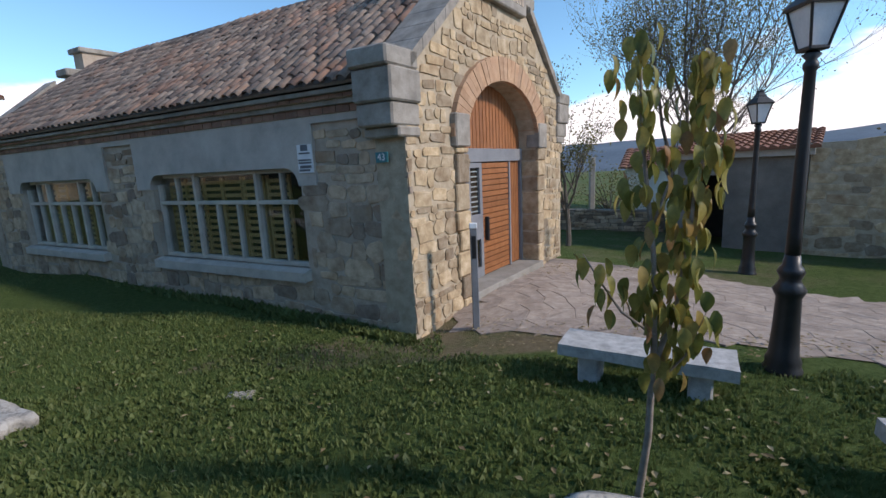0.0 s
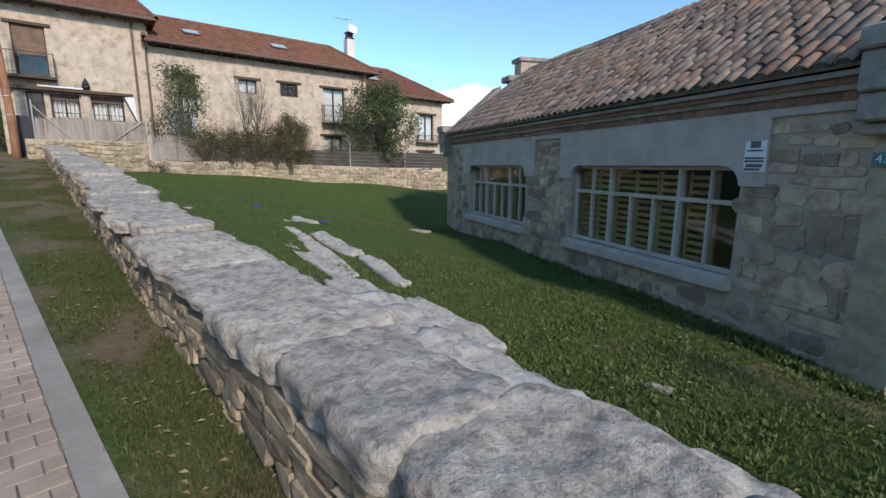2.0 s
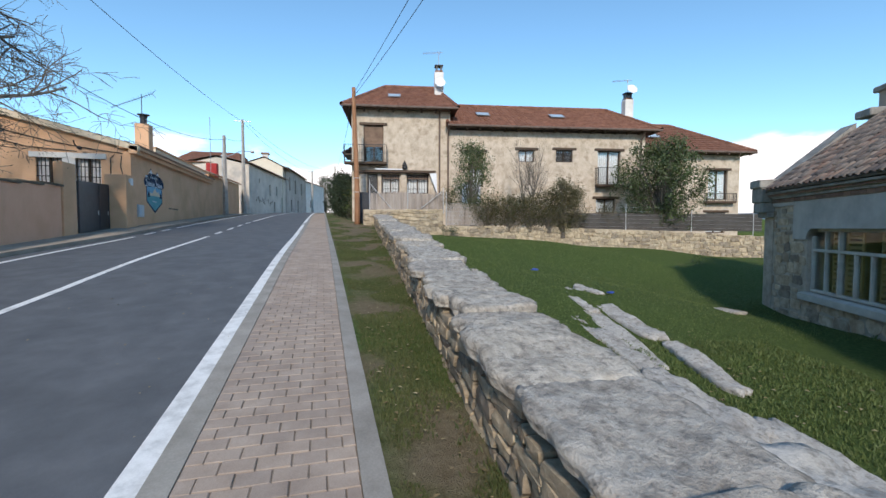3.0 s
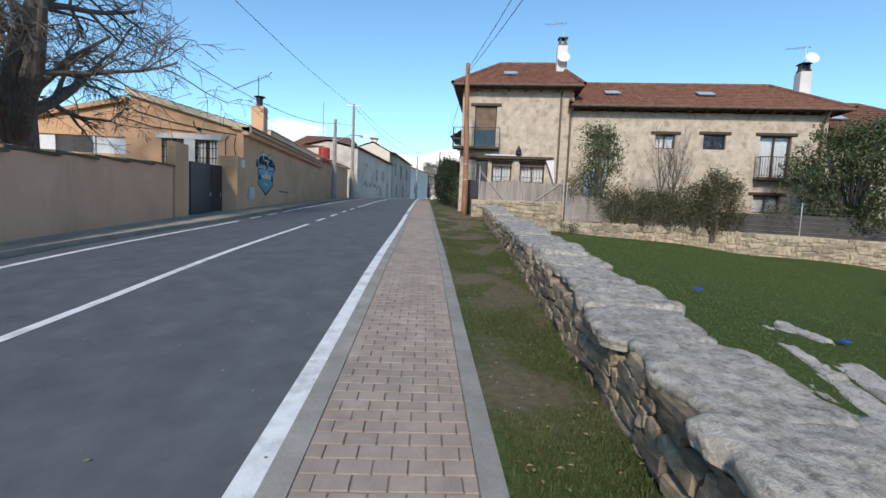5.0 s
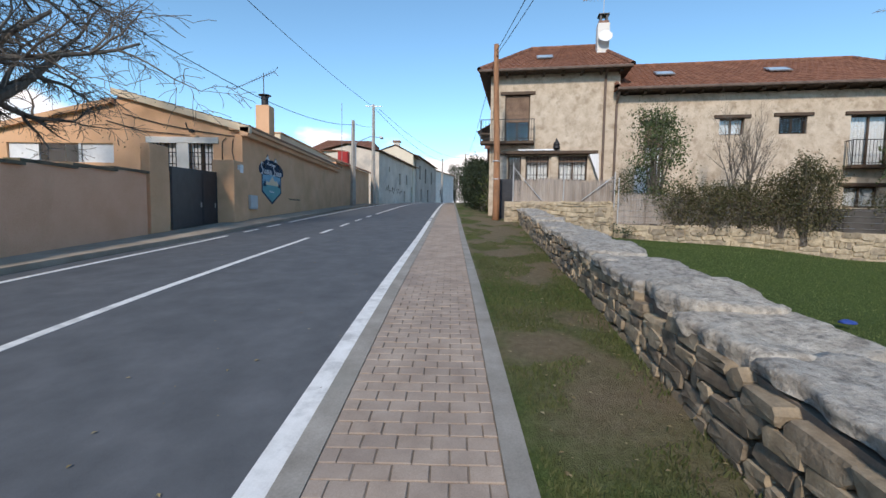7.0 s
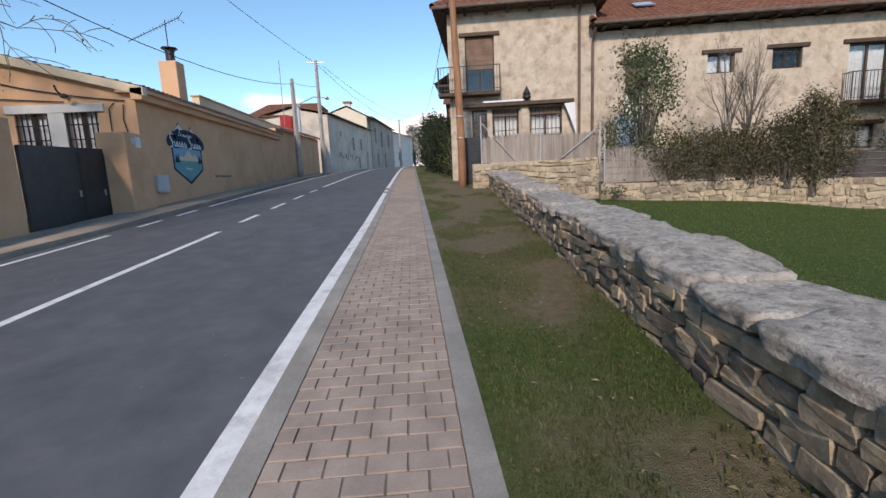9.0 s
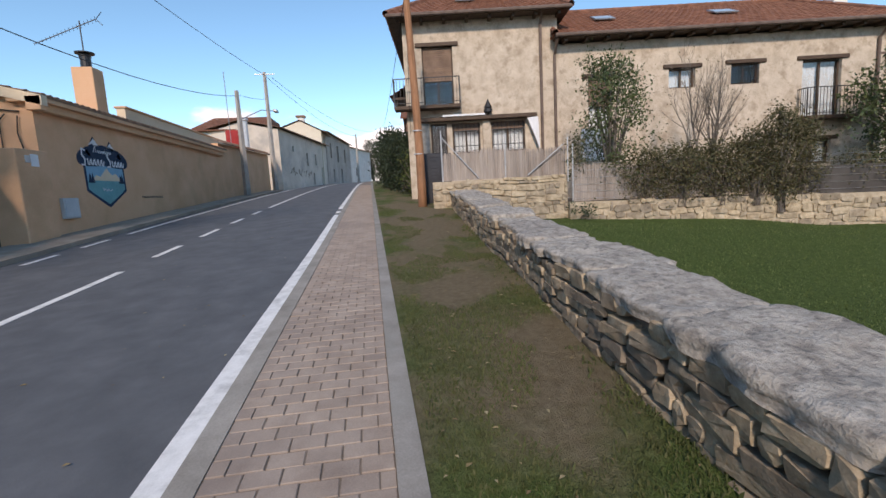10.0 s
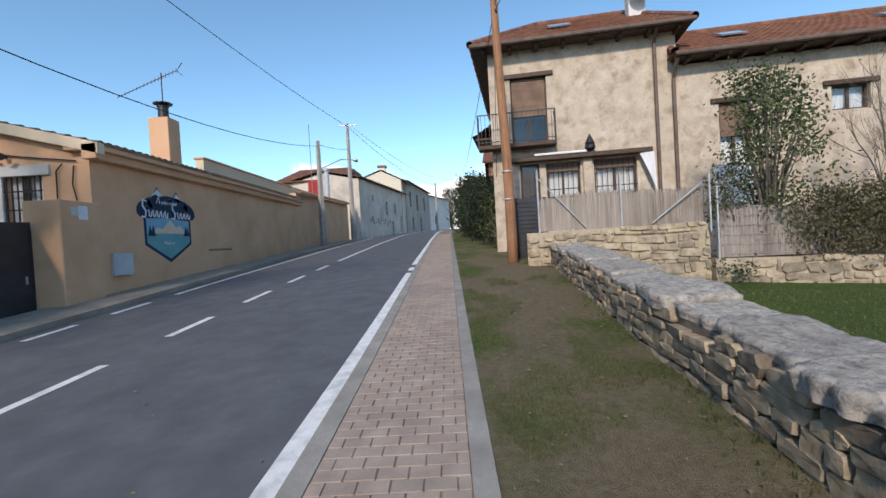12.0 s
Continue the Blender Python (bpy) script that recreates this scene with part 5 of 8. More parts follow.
def fence_walls():
    L = 17.5
    for name, s0, s1, off, top, seed in (("wall_terrace", 0.0, L, 0.0, lambda s: 1.75 - (0.02 * s if s < 10 else 0.2 + 0.05 * (s - 10)), 21), ("wall_terrace_high", -3.9, 0.0, -0.25, lambda s: 2.52 if s < 4 else 2.4, 22)):
        o = F0 + FV * s0 + FN * off
        lo = lambda s, o=o: land(*(o + FV * s + FN * 0.3).xy) - 0.1
        vs, fs = [], []
        k = 24
        for i in range(k + 1):
            s = (s1 - s0) * i / k
            p = o + FV * s
            q = p - FN * 0.45
            vs += [(p.x, p.y, lo(s) - 0.8), (p.x, p.y, top(s) - 0.04), (q.x, q.y, top(s) - 0.04), (q.x, q.y, lo(s) - 0.8)]
        for i in range(k):
            for j in range(3):
                a = i * 4 + j
                fs.append((a, a + 1, a + 5, a + 4))
        fs += [(3, 2, 1, 0), tuple(k * 4 + j for j in range(4))]
        wall = tagged(new(name, mesh_of(vs, fs, "mortar", name)), "pale ochre rubble retaining wall below a fenced garden", "stone wall", kind="structure")
        rubble(wall, o, FV, FN, s1 - s0, lo, top, (0.08, 0.28), (0.12, 0.60), 0.045, seed, "lime_near", "lime_far", near=lambda s: s < 12, gap=0.016, limit=280)
    # terrace ground behind the walls, up to the house
    a, b = F0 + FV * -3.9 - FN * 0.2, F0 + FV * L - FN * 0.2
    c, d = F0 + FV * L - FN * 4.6, F0 + FV * -3.9 - FN * 4.6
    me = mesh_of([(a.x, a.y, 2.3), (F0.x - FN.x * 0.2, F0.y - FN.y * 0.2, 1.72), (b.x, b.y, 1.15), (c.x, c.y, 1.15), (F0.x - FN.x * 4.6, F0.y - FN.y * 4.6, 1.72), (d.x, d.y, 2.3)], [(0, 1, 4, 5), (1, 2, 3, 4)], "joint", "ground_terrace")
    tagged(new("ground_terrace", me), "bare earth of the raised front garden", "ground", kind="structure")


M["lime_near"] = grainy("ochre_rubble", (0.23, 0.185, 0.125), (0.39, 0.32, 0.225), (0.53, 0.45, 0.335), 6, 60, 0.9, 0.015, 0.35, (0.16, 0.125, 0.09), 2.0, 0.5)
fence_walls()


def hall_stones():
    """Facing stones of the hall: warm rubble on the gable, flatter grey stones on the long side."""
    g_out = Vector((W.y, -W.x, 0))
    l_out = Vector((-abs(U.y), -abs(U.x), 0))

    def in_arch(r, z):
        if abs(r - GC) < ARCH_W + 0.06 and z < SPRING:
            return True
        a = (r - GC) / (ARCH_W + 0.42)
        b = (z - SPRING) / (ARCH_R + 0.42)
        return (z >= SPRING and a * a + b * b < 1) or (abs(r - GC) < 1.80 and 1.74 < z < 2.36) or (abs(r - GC) < 0.85 and 4.1 < z < 4.95)

    def line(r):
        r = min(max(r, 0), HALL_W)
        e = min(r, HALL_W - r)
        return 5.45 if abs(r - GC) < 0.75 else 2.75 + min(e, GC - 1.0) * 0.81 - 0.04
    rubble(gable, C0 - g_out * 0.017, W, g_out, HALL_W, lambda s: -1.25, line, (0.10, 0.30), (0.15, 0.50), 0.016, 31, "ochre", "ochre", near=lambda s: True, skip=in_arch, gap=0.022, limit=400)

    def on_window(s, z):
        for a, b in (WIN_A, WIN_B):
            if a - 0.12 < s < b + 0.12 and -0.24 < z < 2.4:
                return True
        return (1.55 < s < 6.4 or 7.4 < s < 12.25) and z > 1.28
    rubble(long_wall, C0 - l_out * 0.012, U, l_out, HALL_L, lambda s: -1.25, lambda s: 2.24, (0.10, 0.33), (0.16, 0.72), 0.010, 33, "grey_stone", "grey_stone", near=lambda s: True, skip=on_window, gap=0.016, limit=420)
    # gable quoins beside the corner and brick arch ring
    k = 34
    rng = random.Random(8)
    for i in range(k):
        a0, a1 = math.pi * i / k, math.pi * (i + 1) / k - 0.006
        pts = []
        for (q, e) in ((a0, 0.0), (a1, 0.0), (a1, 0.40), (a0, 0.40)):
            pts.append((GC + (ARCH_W + e) * math.cos(q), SPRING + (ARCH_R + e) * math.sin(q)))
        bm = bmesh.new()
        prism(bm, pts, -0.065 + rng.uniform(-0.006, 0.006), 0.34, "yz")
        part("arch_brick", bm, "arch_brick", gable, xf=XF_L)
    for e in (-1, 1):                       # cut stones of the door jambs
        z = -0.95
        while z < 1.76:
            h = rng.uniform(0.28, 0.5)
            h = min(h, 1.80 - z)
            w = rng.uniform(0.22, 0.42)
            r0 = GC + e * ARCH_W
            part("jamb_stone", boxed(-0.055 + rng.uniform(-0.008, 0.008), 0.36, min(r0 - e * 0.005, r0 + e * w), max(r0 - e * 0.005, r0 + e * w), z, z + h - 0.015, 0.018), "ochre", gable, xf=XF_L)
            z += h
    # plaque with worn carved letters: plain bars
    pl = thing("stone_plaque", XF_L @ Vector((-0.08, GC, 4.2)), "pale carved stone plaque above the arch", "plaque")
    part("tablet", boxed(-0.10, 0.05, GC - 0.78, GC + 0.78, 4.16, 4.90, 0.02), "ashlar", pl, xf=XF_L)
    for z, n in ((4.62, 9), (4.36, 11)):
        for i in range(n):
            r = GC - 0.6 + 1.2 * i / (n - 1)
            part("carved_mark", boxed(-0.106, -0.099, r - 0.035, r + 0.035, z - 0.05, z + 0.07), "mortar_grey", pl, xf=XF_L)
    # notice and number plate on the long wall
    nt = thing("wall_notice", XF_L @ Vector((1.76, -0.04, 1.72)), "white notice board with grey print on the stone wall", "sign")
    part("board", boxed(1.62, 1.92, -0.055, -0.032, 1.51, 1.93, 0.004), "plastic_white", nt, xf=XF_L)
    for z, a, b, h in ((1.88, 1.70, 1.84, 0.045), (1.80, 1.66, 1.88, 0.012), (1.70, 1.64, 1.90, 0.014), (1.66, 1.64, 1.90, 0.014), (1.60, 1.65, 1.88, 0.022), (1.55, 1.68, 1.90, 0.016)):
        part("print", boxed(a, b, -0.058, -0.054, z - h, z + h), "ink", nt, xf=XF_L)
    np_ = thing("number_plate", XF_L @ Vector((0.36, -0.05, 1.62)), "small green house number plate reading 43", "sign")
    part("plate", boxed(0.26, 0.46, -0.070, -0.048, 1.60, 1.74, 0.004), "sign_green", np_, xf=XF_L)
    cu = bpy.data.curves.new("numerals", "FONT")
    cu.body, cu.size, cu.extrude, cu.align_x, cu.align_y = "43", 0.13, 0.003, "CENTER", "CENTER"
    tmp = bpy.data.objects.new("numerals", cu)
    scene.collection.objects.link(tmp)
    me = bpy.data.meshes.new_from_object(tmp.evaluated_get(bpy.context.evaluated_depsgraph_get()))
    bpy.data.objects.remove(tmp)
    me.materials.clear()
    me.materials.append(M["mural_white"])
    num = new("numerals", me)
    num.parent = np_
    xd = -U
    num.matrix_local = Matrix.Translation(-np_.location) @ basis(XF_L @ Vector((0.36, -0.074, 1.67)), xd, (0, 0, 1), xd.cross(Vector((0, 0, 1))))


hall_stones()


# ---- the garden in front of the hall ----
def rocks():
    rng = random.Random(3)
    for x, y, lx, ly, th, rz in ((-9.6, 5.35, 3.2, 0.42, 0.16, -0.07), (-10.0, 4.95, 1.4, 0.22, 0.13, -0.1), (-8.7, 4.75, 3.6, 0.38, 0.16, -0.20), (-9.0, 4.35, 2.0, 0.20, 0.13, -0.16), (-6.9, 5.05, 1.8, 0.34, 0.14, -0.25), (-7.3, 4.2, 2.6, 0.30, 0.13, -0.12), (-10.9, 5.75, 0.9, 0.28, 0.12, 0.1),
                                 (-5.3, 3.55, 2.2, 0.42, 0.30, -0.08), (-4.9, 3.0, 2.0, 0.40, 0.36, -0.02), (-4.0, 2.35, 1.6, 0.55, 0.46, 0.0), (-5.9, 4.0, 1.7, 0.32, 0.20, 0.0), (-4.55, 4.2, 1.9, 0.50, 0.18, -0.10), (-6.8, 3.15, 1.9, 0.40, 0.27, -0.1), (-6.3, 2.65, 1.5, 0.30, 0.26, -0.08), (-8.2, 3.4, 1.6, 0.34, 0.22, -0.08)):
        me = slab_mesh(rng, lx, ly, th, "rock", 30, 14, 0.05, "rock_slab")
        ob = new("rock_slab", me)
        ob.location = (x, y, min(garden(x + d, y) for d in (-0.5, 0, 0.5)) - th * 0.08)
        ob.rotation_euler = (rng.uniform(-0.04, 0.04), 0.12, rz)
        tagged(ob, "flat grey bedrock breaking through the grass", "rock", "rock outcrop")
    for x, y, lx, ly, top, rz in ((-1.75, 1.36, 1.1, 0.46, 0.65, -0.1), (-0.66, 1.27, 0.80, 0.46, 0.60, -0.05), (-2.95, 1.85, 1.2, 0.50, 0.52, -0.15)):
        z0 = garden(x, y) - 0.1
        ob = new("rock_slab", slab_mesh(rng, lx, ly, top - z0, "rock", 24, 12, 0.06, "rock_slab"))
        ob.location = (x, y, z0)
        ob.rotation_euler = (0, 0.06, rz)
        tagged(ob, "weathered grey rock leaning on the field wall", "rock", "rock outcrop")
    for x, y, s, nm in ((-1.93, 4.97, 0.30, "pale flat stone lying in the grass"), (-10.5, 9.4, 0.75, "pale flat slab lying in the shaded grass"), (-13.9, 4.0, 0.32, "pale stone lying in the grass")):
        ob = new("flat_stone", slab_mesh(rng, s, s * 0.55, 0.06, "cap", 10, 8, 0.015, "flat_stone"))
        ob.location = (x, y, garden(x, y) + 0.0)
        tagged(ob, nm, "stone")
    for x, y, s in ((-10.4, 6.0, 0.09), (-13.7, 5.8, 0.11)):
        bm = bmesh.new()
        bmesh.ops.create_icosphere(bm, subdivisions=2, radius=s)
        for v in bm.verts:
            v.co = v.co * (1 + 0.5 * noise.noise(v.co * 7 + Vector((x, y, 0))))
            v.co.z = max(v.co.z, -0.3 * s) * 0.45
        for v in bm.verts:
            v.co += Vector((x, y, garden(x, y) + 0.09))
        ob = part("plastic_bag", bm, "blue_bag", None, smooth=True)
        tagged(ob, "crumpled blue plastic bag on the grass", "litter")


rocks()


def bench(x0, y0, x1, y1, label):
    a, b = Vector((x0, y0, 0)), Vector((x1, y1, 0))
    d = (b - a).normalized()
    n = Vector((-d.y, d.x, 0))
    L = (b - a).length
    zg = min(land(x0, y0), land(x1, y1)) - 0.07
    xf = basis((x0, y0, zg), d, n)
    t = thing("stone_bench", (x0, y0, zg), label, "bench", "stone benches")
    bm = boxed(0, L, -0.24, 0.24, 0.37, 0.485)
    bmesh.ops.subdivide_edges(bm, edges=bm.edges[:], cuts=6, use_grid_fill=True)
    for v in bm.verts:
        v.co += Vector((0.012 * noise.noise(v.co * 5), 0.016 * noise.noise(v.co * 4 + Vector((9, 0, 0))), 0.012 * noise.noise(v.co * 6 + Vector((0, 7, 0)))))
    part("seat", bm, "granite", t, "rough granite slab", xf)
    for e in (0.28, L - 0.28):
        bm = boxed(e - 0.10, e + 0.10, -0.17, 0.17, -0.15, 0.365, 0.02)
        part("leg", bm, "granite", t, xf=xf)


bench(1.63, 4.86, 2.98, 4.12, "pale granite slab bench on two stone legs")
bench(3.25, 2.95, 4.9, 2.5, "pale granite slab bench on two stone legs near the field wall")


def street_lamp(x, y):
    z = land(x, y) - 0.02
    t = thing("street_lamp", (x, y, z), "black cast-iron street lamp with a four-sided lantern", "street lamp", "garden lamps")
    bm = bmesh.new()
    lathe(bm, [(0.17, 0.0), (0.17, 0.05), (0.15, 0.08), (0.155, 0.14), (0.13, 0.2), (0.115, 0.45), (0.105, 0.78), (0.125, 0.82), (0.14, 0.86), (0.10, 0.92), (0.085, 0.96), (0.10, 1.0), (0.115, 1.03), (0.10, 1.07), (0.075, 1.10), (0.065, 1.2)], 0, 0, 16)
    part("base", bm, "iron", t, xf=Matrix.Translation((x, y, z)), smooth=True)
    bm = bmesh.new()
    lathe(bm, [(0.065, 1.19), (0.06, 1.4), (0.05, 2.4), (0.045, 2.85), (0.06, 2.88), (0.06, 2.92), (0.04, 2.95), (0.075, 2.99), (0.03, 3.03)], 0, 0, 14)
    part("column", bm, "iron", t, xf=Matrix.Translation((x, y, z)), smooth=True)
    zl = z + 3.02
    lan = part("lantern_frame", boxed(x - 0.09, x + 0.09, y - 0.09, y + 0.09, zl, zl + 0.035, 0.01), "iron", t)
    for e, f in ((-1, -1), (1, -1), (1, 1), (-1, 1)):
        bm = bmesh.new()
        tube(bm, [(x + e * 0.078, y + f * 0.078, zl + 0.03), (x + e * 0.145, y + f * 0.145, zl + 0.365)], 0.012, 6)
        part("corner_bar", bm, "iron", lan)
    for e, f in ((0, -1), (1, 0), (0, 1), (-1, 0)):
        bm = bmesh.new()
        px, py = -f, e
        lo, hi = 0.074, 0.138
        vs = [bm.verts.new((x + e * w + px * w * s, y + f * w + py * w * s, zl + zz)) for w, zz, s in ((lo, 0.035, -1), (lo, 0.035, 1), (hi, 0.36, 1), (hi, 0.36, -1))]
        fc = bm.faces.new(vs)
        r = bmesh.ops.extrude_face_region(bm, geom=[fc])
        bmesh.ops.translate(bm, verts=[g for g in r["geom"] if isinstance(g, bmesh.types.BMVert)], vec=Vector((-e * 0.006, -f * 0.006, 0)))
        part("lantern_pane", bm, "lamp_glass", lan, "frosted white pane")
    bm = bmesh.new()
    lathe(bm, [(0.235, 0.36), (0.24, 0.385), (0.18, 0.44), (0.13, 0.485), (0.11, 0.49), (0.10, 0.535), (0.065, 0.565), (0.055, 0.60), (0.075, 0.615), (0.02, 0.64)], 0, 0, 4)
    bm.transform(Matrix.Rotation(math.pi / 4, 4, "Z"))
    part("roof", bm, "iron", lan, xf=Matrix.Translation((x, y, zl)))


street_lamp(3.73, 4.60)
street_lamp(6.55, 9.5)


def totem():
    x, y = 0.80, 6.62
    z = land(x, y) - 0.03
    t = thing("sign_post", (x, y, z), "slim grey metal post with a white cap beside the door", "post")
    part("post", boxed(x - 0.05, x + 0.05, y - 0.035, y + 0.035, z, z + 1.52, 0.008), "grey_metal", t)
    part("cap", boxed(x - 0.055, x + 0.055, y - 0.04, y + 0.04, z + 1.52, z + 1.60, 0.01), "plastic_white", t, "white cap")
    part("slot_panel", boxed(x - 0.03, x + 0.03, y - 0.042, y - 0.034, z + 1.1, z + 1.42, 0.003), "iron", t)


totem()


M["flag_joint"] = grainy("flag_joint", (0.22, 0.175, 0.14), (0.29, 0.235, 0.195), (0.35, 0.29, 0.245), 5, 80, 0.95, 0.006, 0)


def apron():
    """Irregular flagstones in front of the door and along the path."""
    outline = [(0.62, 6.75), (1.97, 5.94), (3.3, 5.45), (4.96, 4.7), (9.0, 3.9), (12.5, 5.5), (7.0, 7.3), (5.2, 9.3), (3.9, 10.4)]
    g_end = C0 + W * 5.2
    outline += [(g_end.x, g_end.y), ((C0 + W * 0.9).x, (C0 + W * 0.9).y)]

    def inside(x, y):
        c, k = False, len(outline)
        for i in range(k):
            (xa, ya), (xb, yb) = outline[i], outline[(i + 1) % k]
            if (ya > y) != (yb > y) and x < (xb - xa) * (y - ya) / (yb - ya) + xa:
                c = not c
        return c
    bm = bmesh.new()
    vs = [bm.verts.new((x, y, land(x, y) + 0.012)) for x, y in outline]
    bm.faces.new(vs)
    bmesh.ops.triangulate(bm, faces=bm.faces[:])
    bmesh.ops.subdivide_edges(bm, edges=bm.edges[:], cuts=4, use_grid_fill=True)
    for v in bm.verts:
        v.co.z = land(v.co.x, v.co.y) + 0.014
    me = bpy.data.meshes.new("pavement_apron")
    bmesh.ops.recalc_face_normals(bm, faces=bm.faces)
    bm.to_mesh(me)
    bm.free()
    me.materials.append(M["flag_joint"])
    ap = tagged(new("pavement_apron", me), "pinkish flagstone path before the arched door", "pavement", kind="structure")
    rng = random.Random(12)
    g = 0.36
    P = {}
    for i in range(-2, 42):
        for j in range(-2, 24):
            P[i, j] = (0.4 + i * g + (j % 2) * g * 0.5 + rng.uniform(-0.1, 0.1), 3.8 + j * g * 0.8 + rng.uniform(-0.08, 0.08))
    n = 0
    for i in range(-2, 41):
        for j in range(-2, 23):
            q = [P[i, j], P[i + 1, j], P[i + 1, j + 1], P[i, j + 1]]
            cx, cy = sum(p[0] for p in q) / 4, sum(p[1] for p in q) / 4
            if not inside(cx, cy) or n > 330:
                continue
            zz = land(cx, cy) + 0.016 + rng.uniform(0, 0.0015)
            vs, fs = [], []
            for sc, z in ((0.975, -0.04), (0.975, -0.003), (0.94, 0.002)):
                vs += [((px - cx) * sc, (py - cy) * sc, z + land(px, py) - land(cx, cy)) for px, py in q]
            for k in (0, 4):
                fs += [(k + a, k + (a + 1) % 4, k + 4 + (a + 1) % 4, k + 4 + a) for a in range(4)]
            fs.append((8, 9, 10, 11))
            piece("flagstone", mesh_of(vs, fs, "flags", "flagstone"), ap, (cx, cy, zz))
            n += 1


apron()

# ---- the far side of the street ----
def far_y(x):
    return -7.2 + 0.087 * (max(min(x, -6.5), -18.2) + 10.5)


def far_side():
    # boundary wall
    k = 40
    vs, fs = [], []
    xa, xb = 30.0, -18.0
    for i in range(k + 1):
        x = xa + (xb - xa) * i / k
        y, z = far_y(x), street(x, -7)
        t = z + 1.64 + 0.012 * math.sin(x * 2.1)
        vs += [(x, y, z - 0.6), (x, y, t), (x, y - 0.22, t), (x, y - 0.22, z - 0.6)]
    for i in range(k):
        for j in range(3):
            a = i * 4 + j
            fs.append((a, a + 1, a + 5, a + 4))
    fs += [(3, 2, 1, 0), tuple(k * 4 + j for j in range(4))]
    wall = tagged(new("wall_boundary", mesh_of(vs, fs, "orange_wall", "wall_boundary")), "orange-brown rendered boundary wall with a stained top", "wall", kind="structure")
    bm = bmesh.new()
    for i in range(k):
        x0, x1 = xa + (xb - xa) * i / k, xa + (xb - xa) * (i + 1) / k
        y, z = far_y((x0 + x1) / 2), street((x0 + x1) / 2, -7) + 1.64
        box(bm, min(x0, x1), max(x0, x1), y - 0.26, y + 0.035, z - 0.01, z + 0.05)
    part("coping", bm, "coping_dark", wall, "dark weathered coping")
    # stub pier, gate and pilaster
    z = street(-18.6, -7)
    part("pier", boxed(-18.93, -18.15, far_y(-18.5) - 0.24, far_y(-18.5) + 0.012, z - 0.4, 3.62, 0.015), "orange", wall)
    g0, g1 = Vector((-18.95, -7.84, 0)), Vector((-21.94, -8.16, 0))
    gd = (g1 - g0).normalized()
    gate = thing("yard_gate", (-20.4, -8.0, street(-20.4, -7)), "dark sheet-metal double yard gate", "gate")
    XG = basis(g0, gd, (-gd.y, gd.x, 0))
    L = (g1 - g0).length
    zb = street(-20.4, -7) + 0.05
    for a, b in ((0.01, L * 0.64), (L * 0.645, L - 0.01)):
        bm = bmesh.new()
        prism(bm, [(a, zb - 0.03), (b, zb + 0.03), (b, 3.12 + 0.04 * b), (a, 3.12 + 0.04 * a)], -0.02, 0.02, "xz")
        lf = part("leaf", bm, "dark_metal", gate, xf=XG)
        for e in (-0.032, 0.02):
            for c in (a, b - 0.05):
                part("frame_bar", boxed(c, c + 0.05, e, e + 0.012, zb + 0.03, 3.10), "dark_metal", lf, xf=XG)
            part("frame_bar", boxed(a + 0.05, b - 0.05, e, e + 0.012, zb + 0.04, zb + 0.10), "dark_metal", lf, xf=XG)
        part("lock_plate", boxed(L * 0.58 if a < 1 else b - 0.2, L * 0.60 if a < 1 else b - 0.16, -0.04, 0.04, 2.05, 2.20), "galv", lf, xf=XG)
    hostel = thing("hostel_building", (-29, -10, street(-26, -8)), "long orange rendered building with a tiled eave and gable end", "building")
    part("pilaster", boxed(-22.99, -21.95, -8.30, -7.56, 0.8, 3.66, 0.02), "orange", hostel)
    # gable end facing down the street, with openings
    op = [rect(-9.66, -8.80, 3.35, 4.34), rect(-11.0, -10.1, 3.35, 4.34), rect(-16.3, -12.4, 3.62, 4.30)]
    bm = holed_wall([(-16.6, 0.8), (-7.75, 0.8), (-7.75, 4.92), (-12.2, 6.05), (-12.25, 5.72), (-16.6, 4.75)], op, -23.35, -23.0, "yz")
    part("wall_gable", bm, "orange", hostel)
    part("wall_front", boxed(-36.3, -23.35, -8.1, -7.75, 0.8, 4.86), "orange", hostel)
    part("wall_back", boxed(-36.3, -23.35, -16.6, -16.3, 0.8, 4.7), "orange", hostel)
    part("wall_far_end", boxed(-36.5, -36.3, -16.6, -7.75, 0.8, 4.8), "orange", hostel)
    # added dark wall gives the gable openings their shaded depth
    part("inner_shade_wall", boxed(-25.6, -25.5, -16.3, -8.1, 0.8, 4.85), "dark_in", hostel)
    part("lintel", boxed(-23.1, -22.94, -11.2, -8.6, 4.34, 4.56, 0.01), "plaster_white", hostel, "pale plastered lintel")
    part("door_post", boxed(-23.1, -22.95, -10.1, -9.66, 1.4, 4.34, 0.01), "plaster_white", hostel)
    for y0, y1 in ((-9.66, -8.80), (-11.0, -10.1)):
        for i in range(7):
            y = y0 + 0.04 + (y1 - y0 - 0.10) * i / 6
            part("window_bar", boxed(-23.02, -22.99, y, y + 0.02, 3.35, 4.34), "iron", hostel)
        for zz in (3.6, 4.0):
            part("window_bar", boxed(-23.02, -22.99, y0, y1, zz, zz + 0.03), "iron", hostel)
        part("window_mullion", boxed(-23.14, -23.06, (y0 + y1) / 2 - 0.04, (y0 + y1) / 2 + 0.04, 3.35, 4.34), "wood_dark", hostel)
        part("window_sash", boxed(-23.22, -23.17, y0, y1, 3.35, 4.34), "curtain", hostel, "pale curtain behind bars")
    part("band_panel", boxed(-23.16, -23.08, -13.6, -12.4, 3.62, 4.30), "plastic_white", hostel, "white panel")
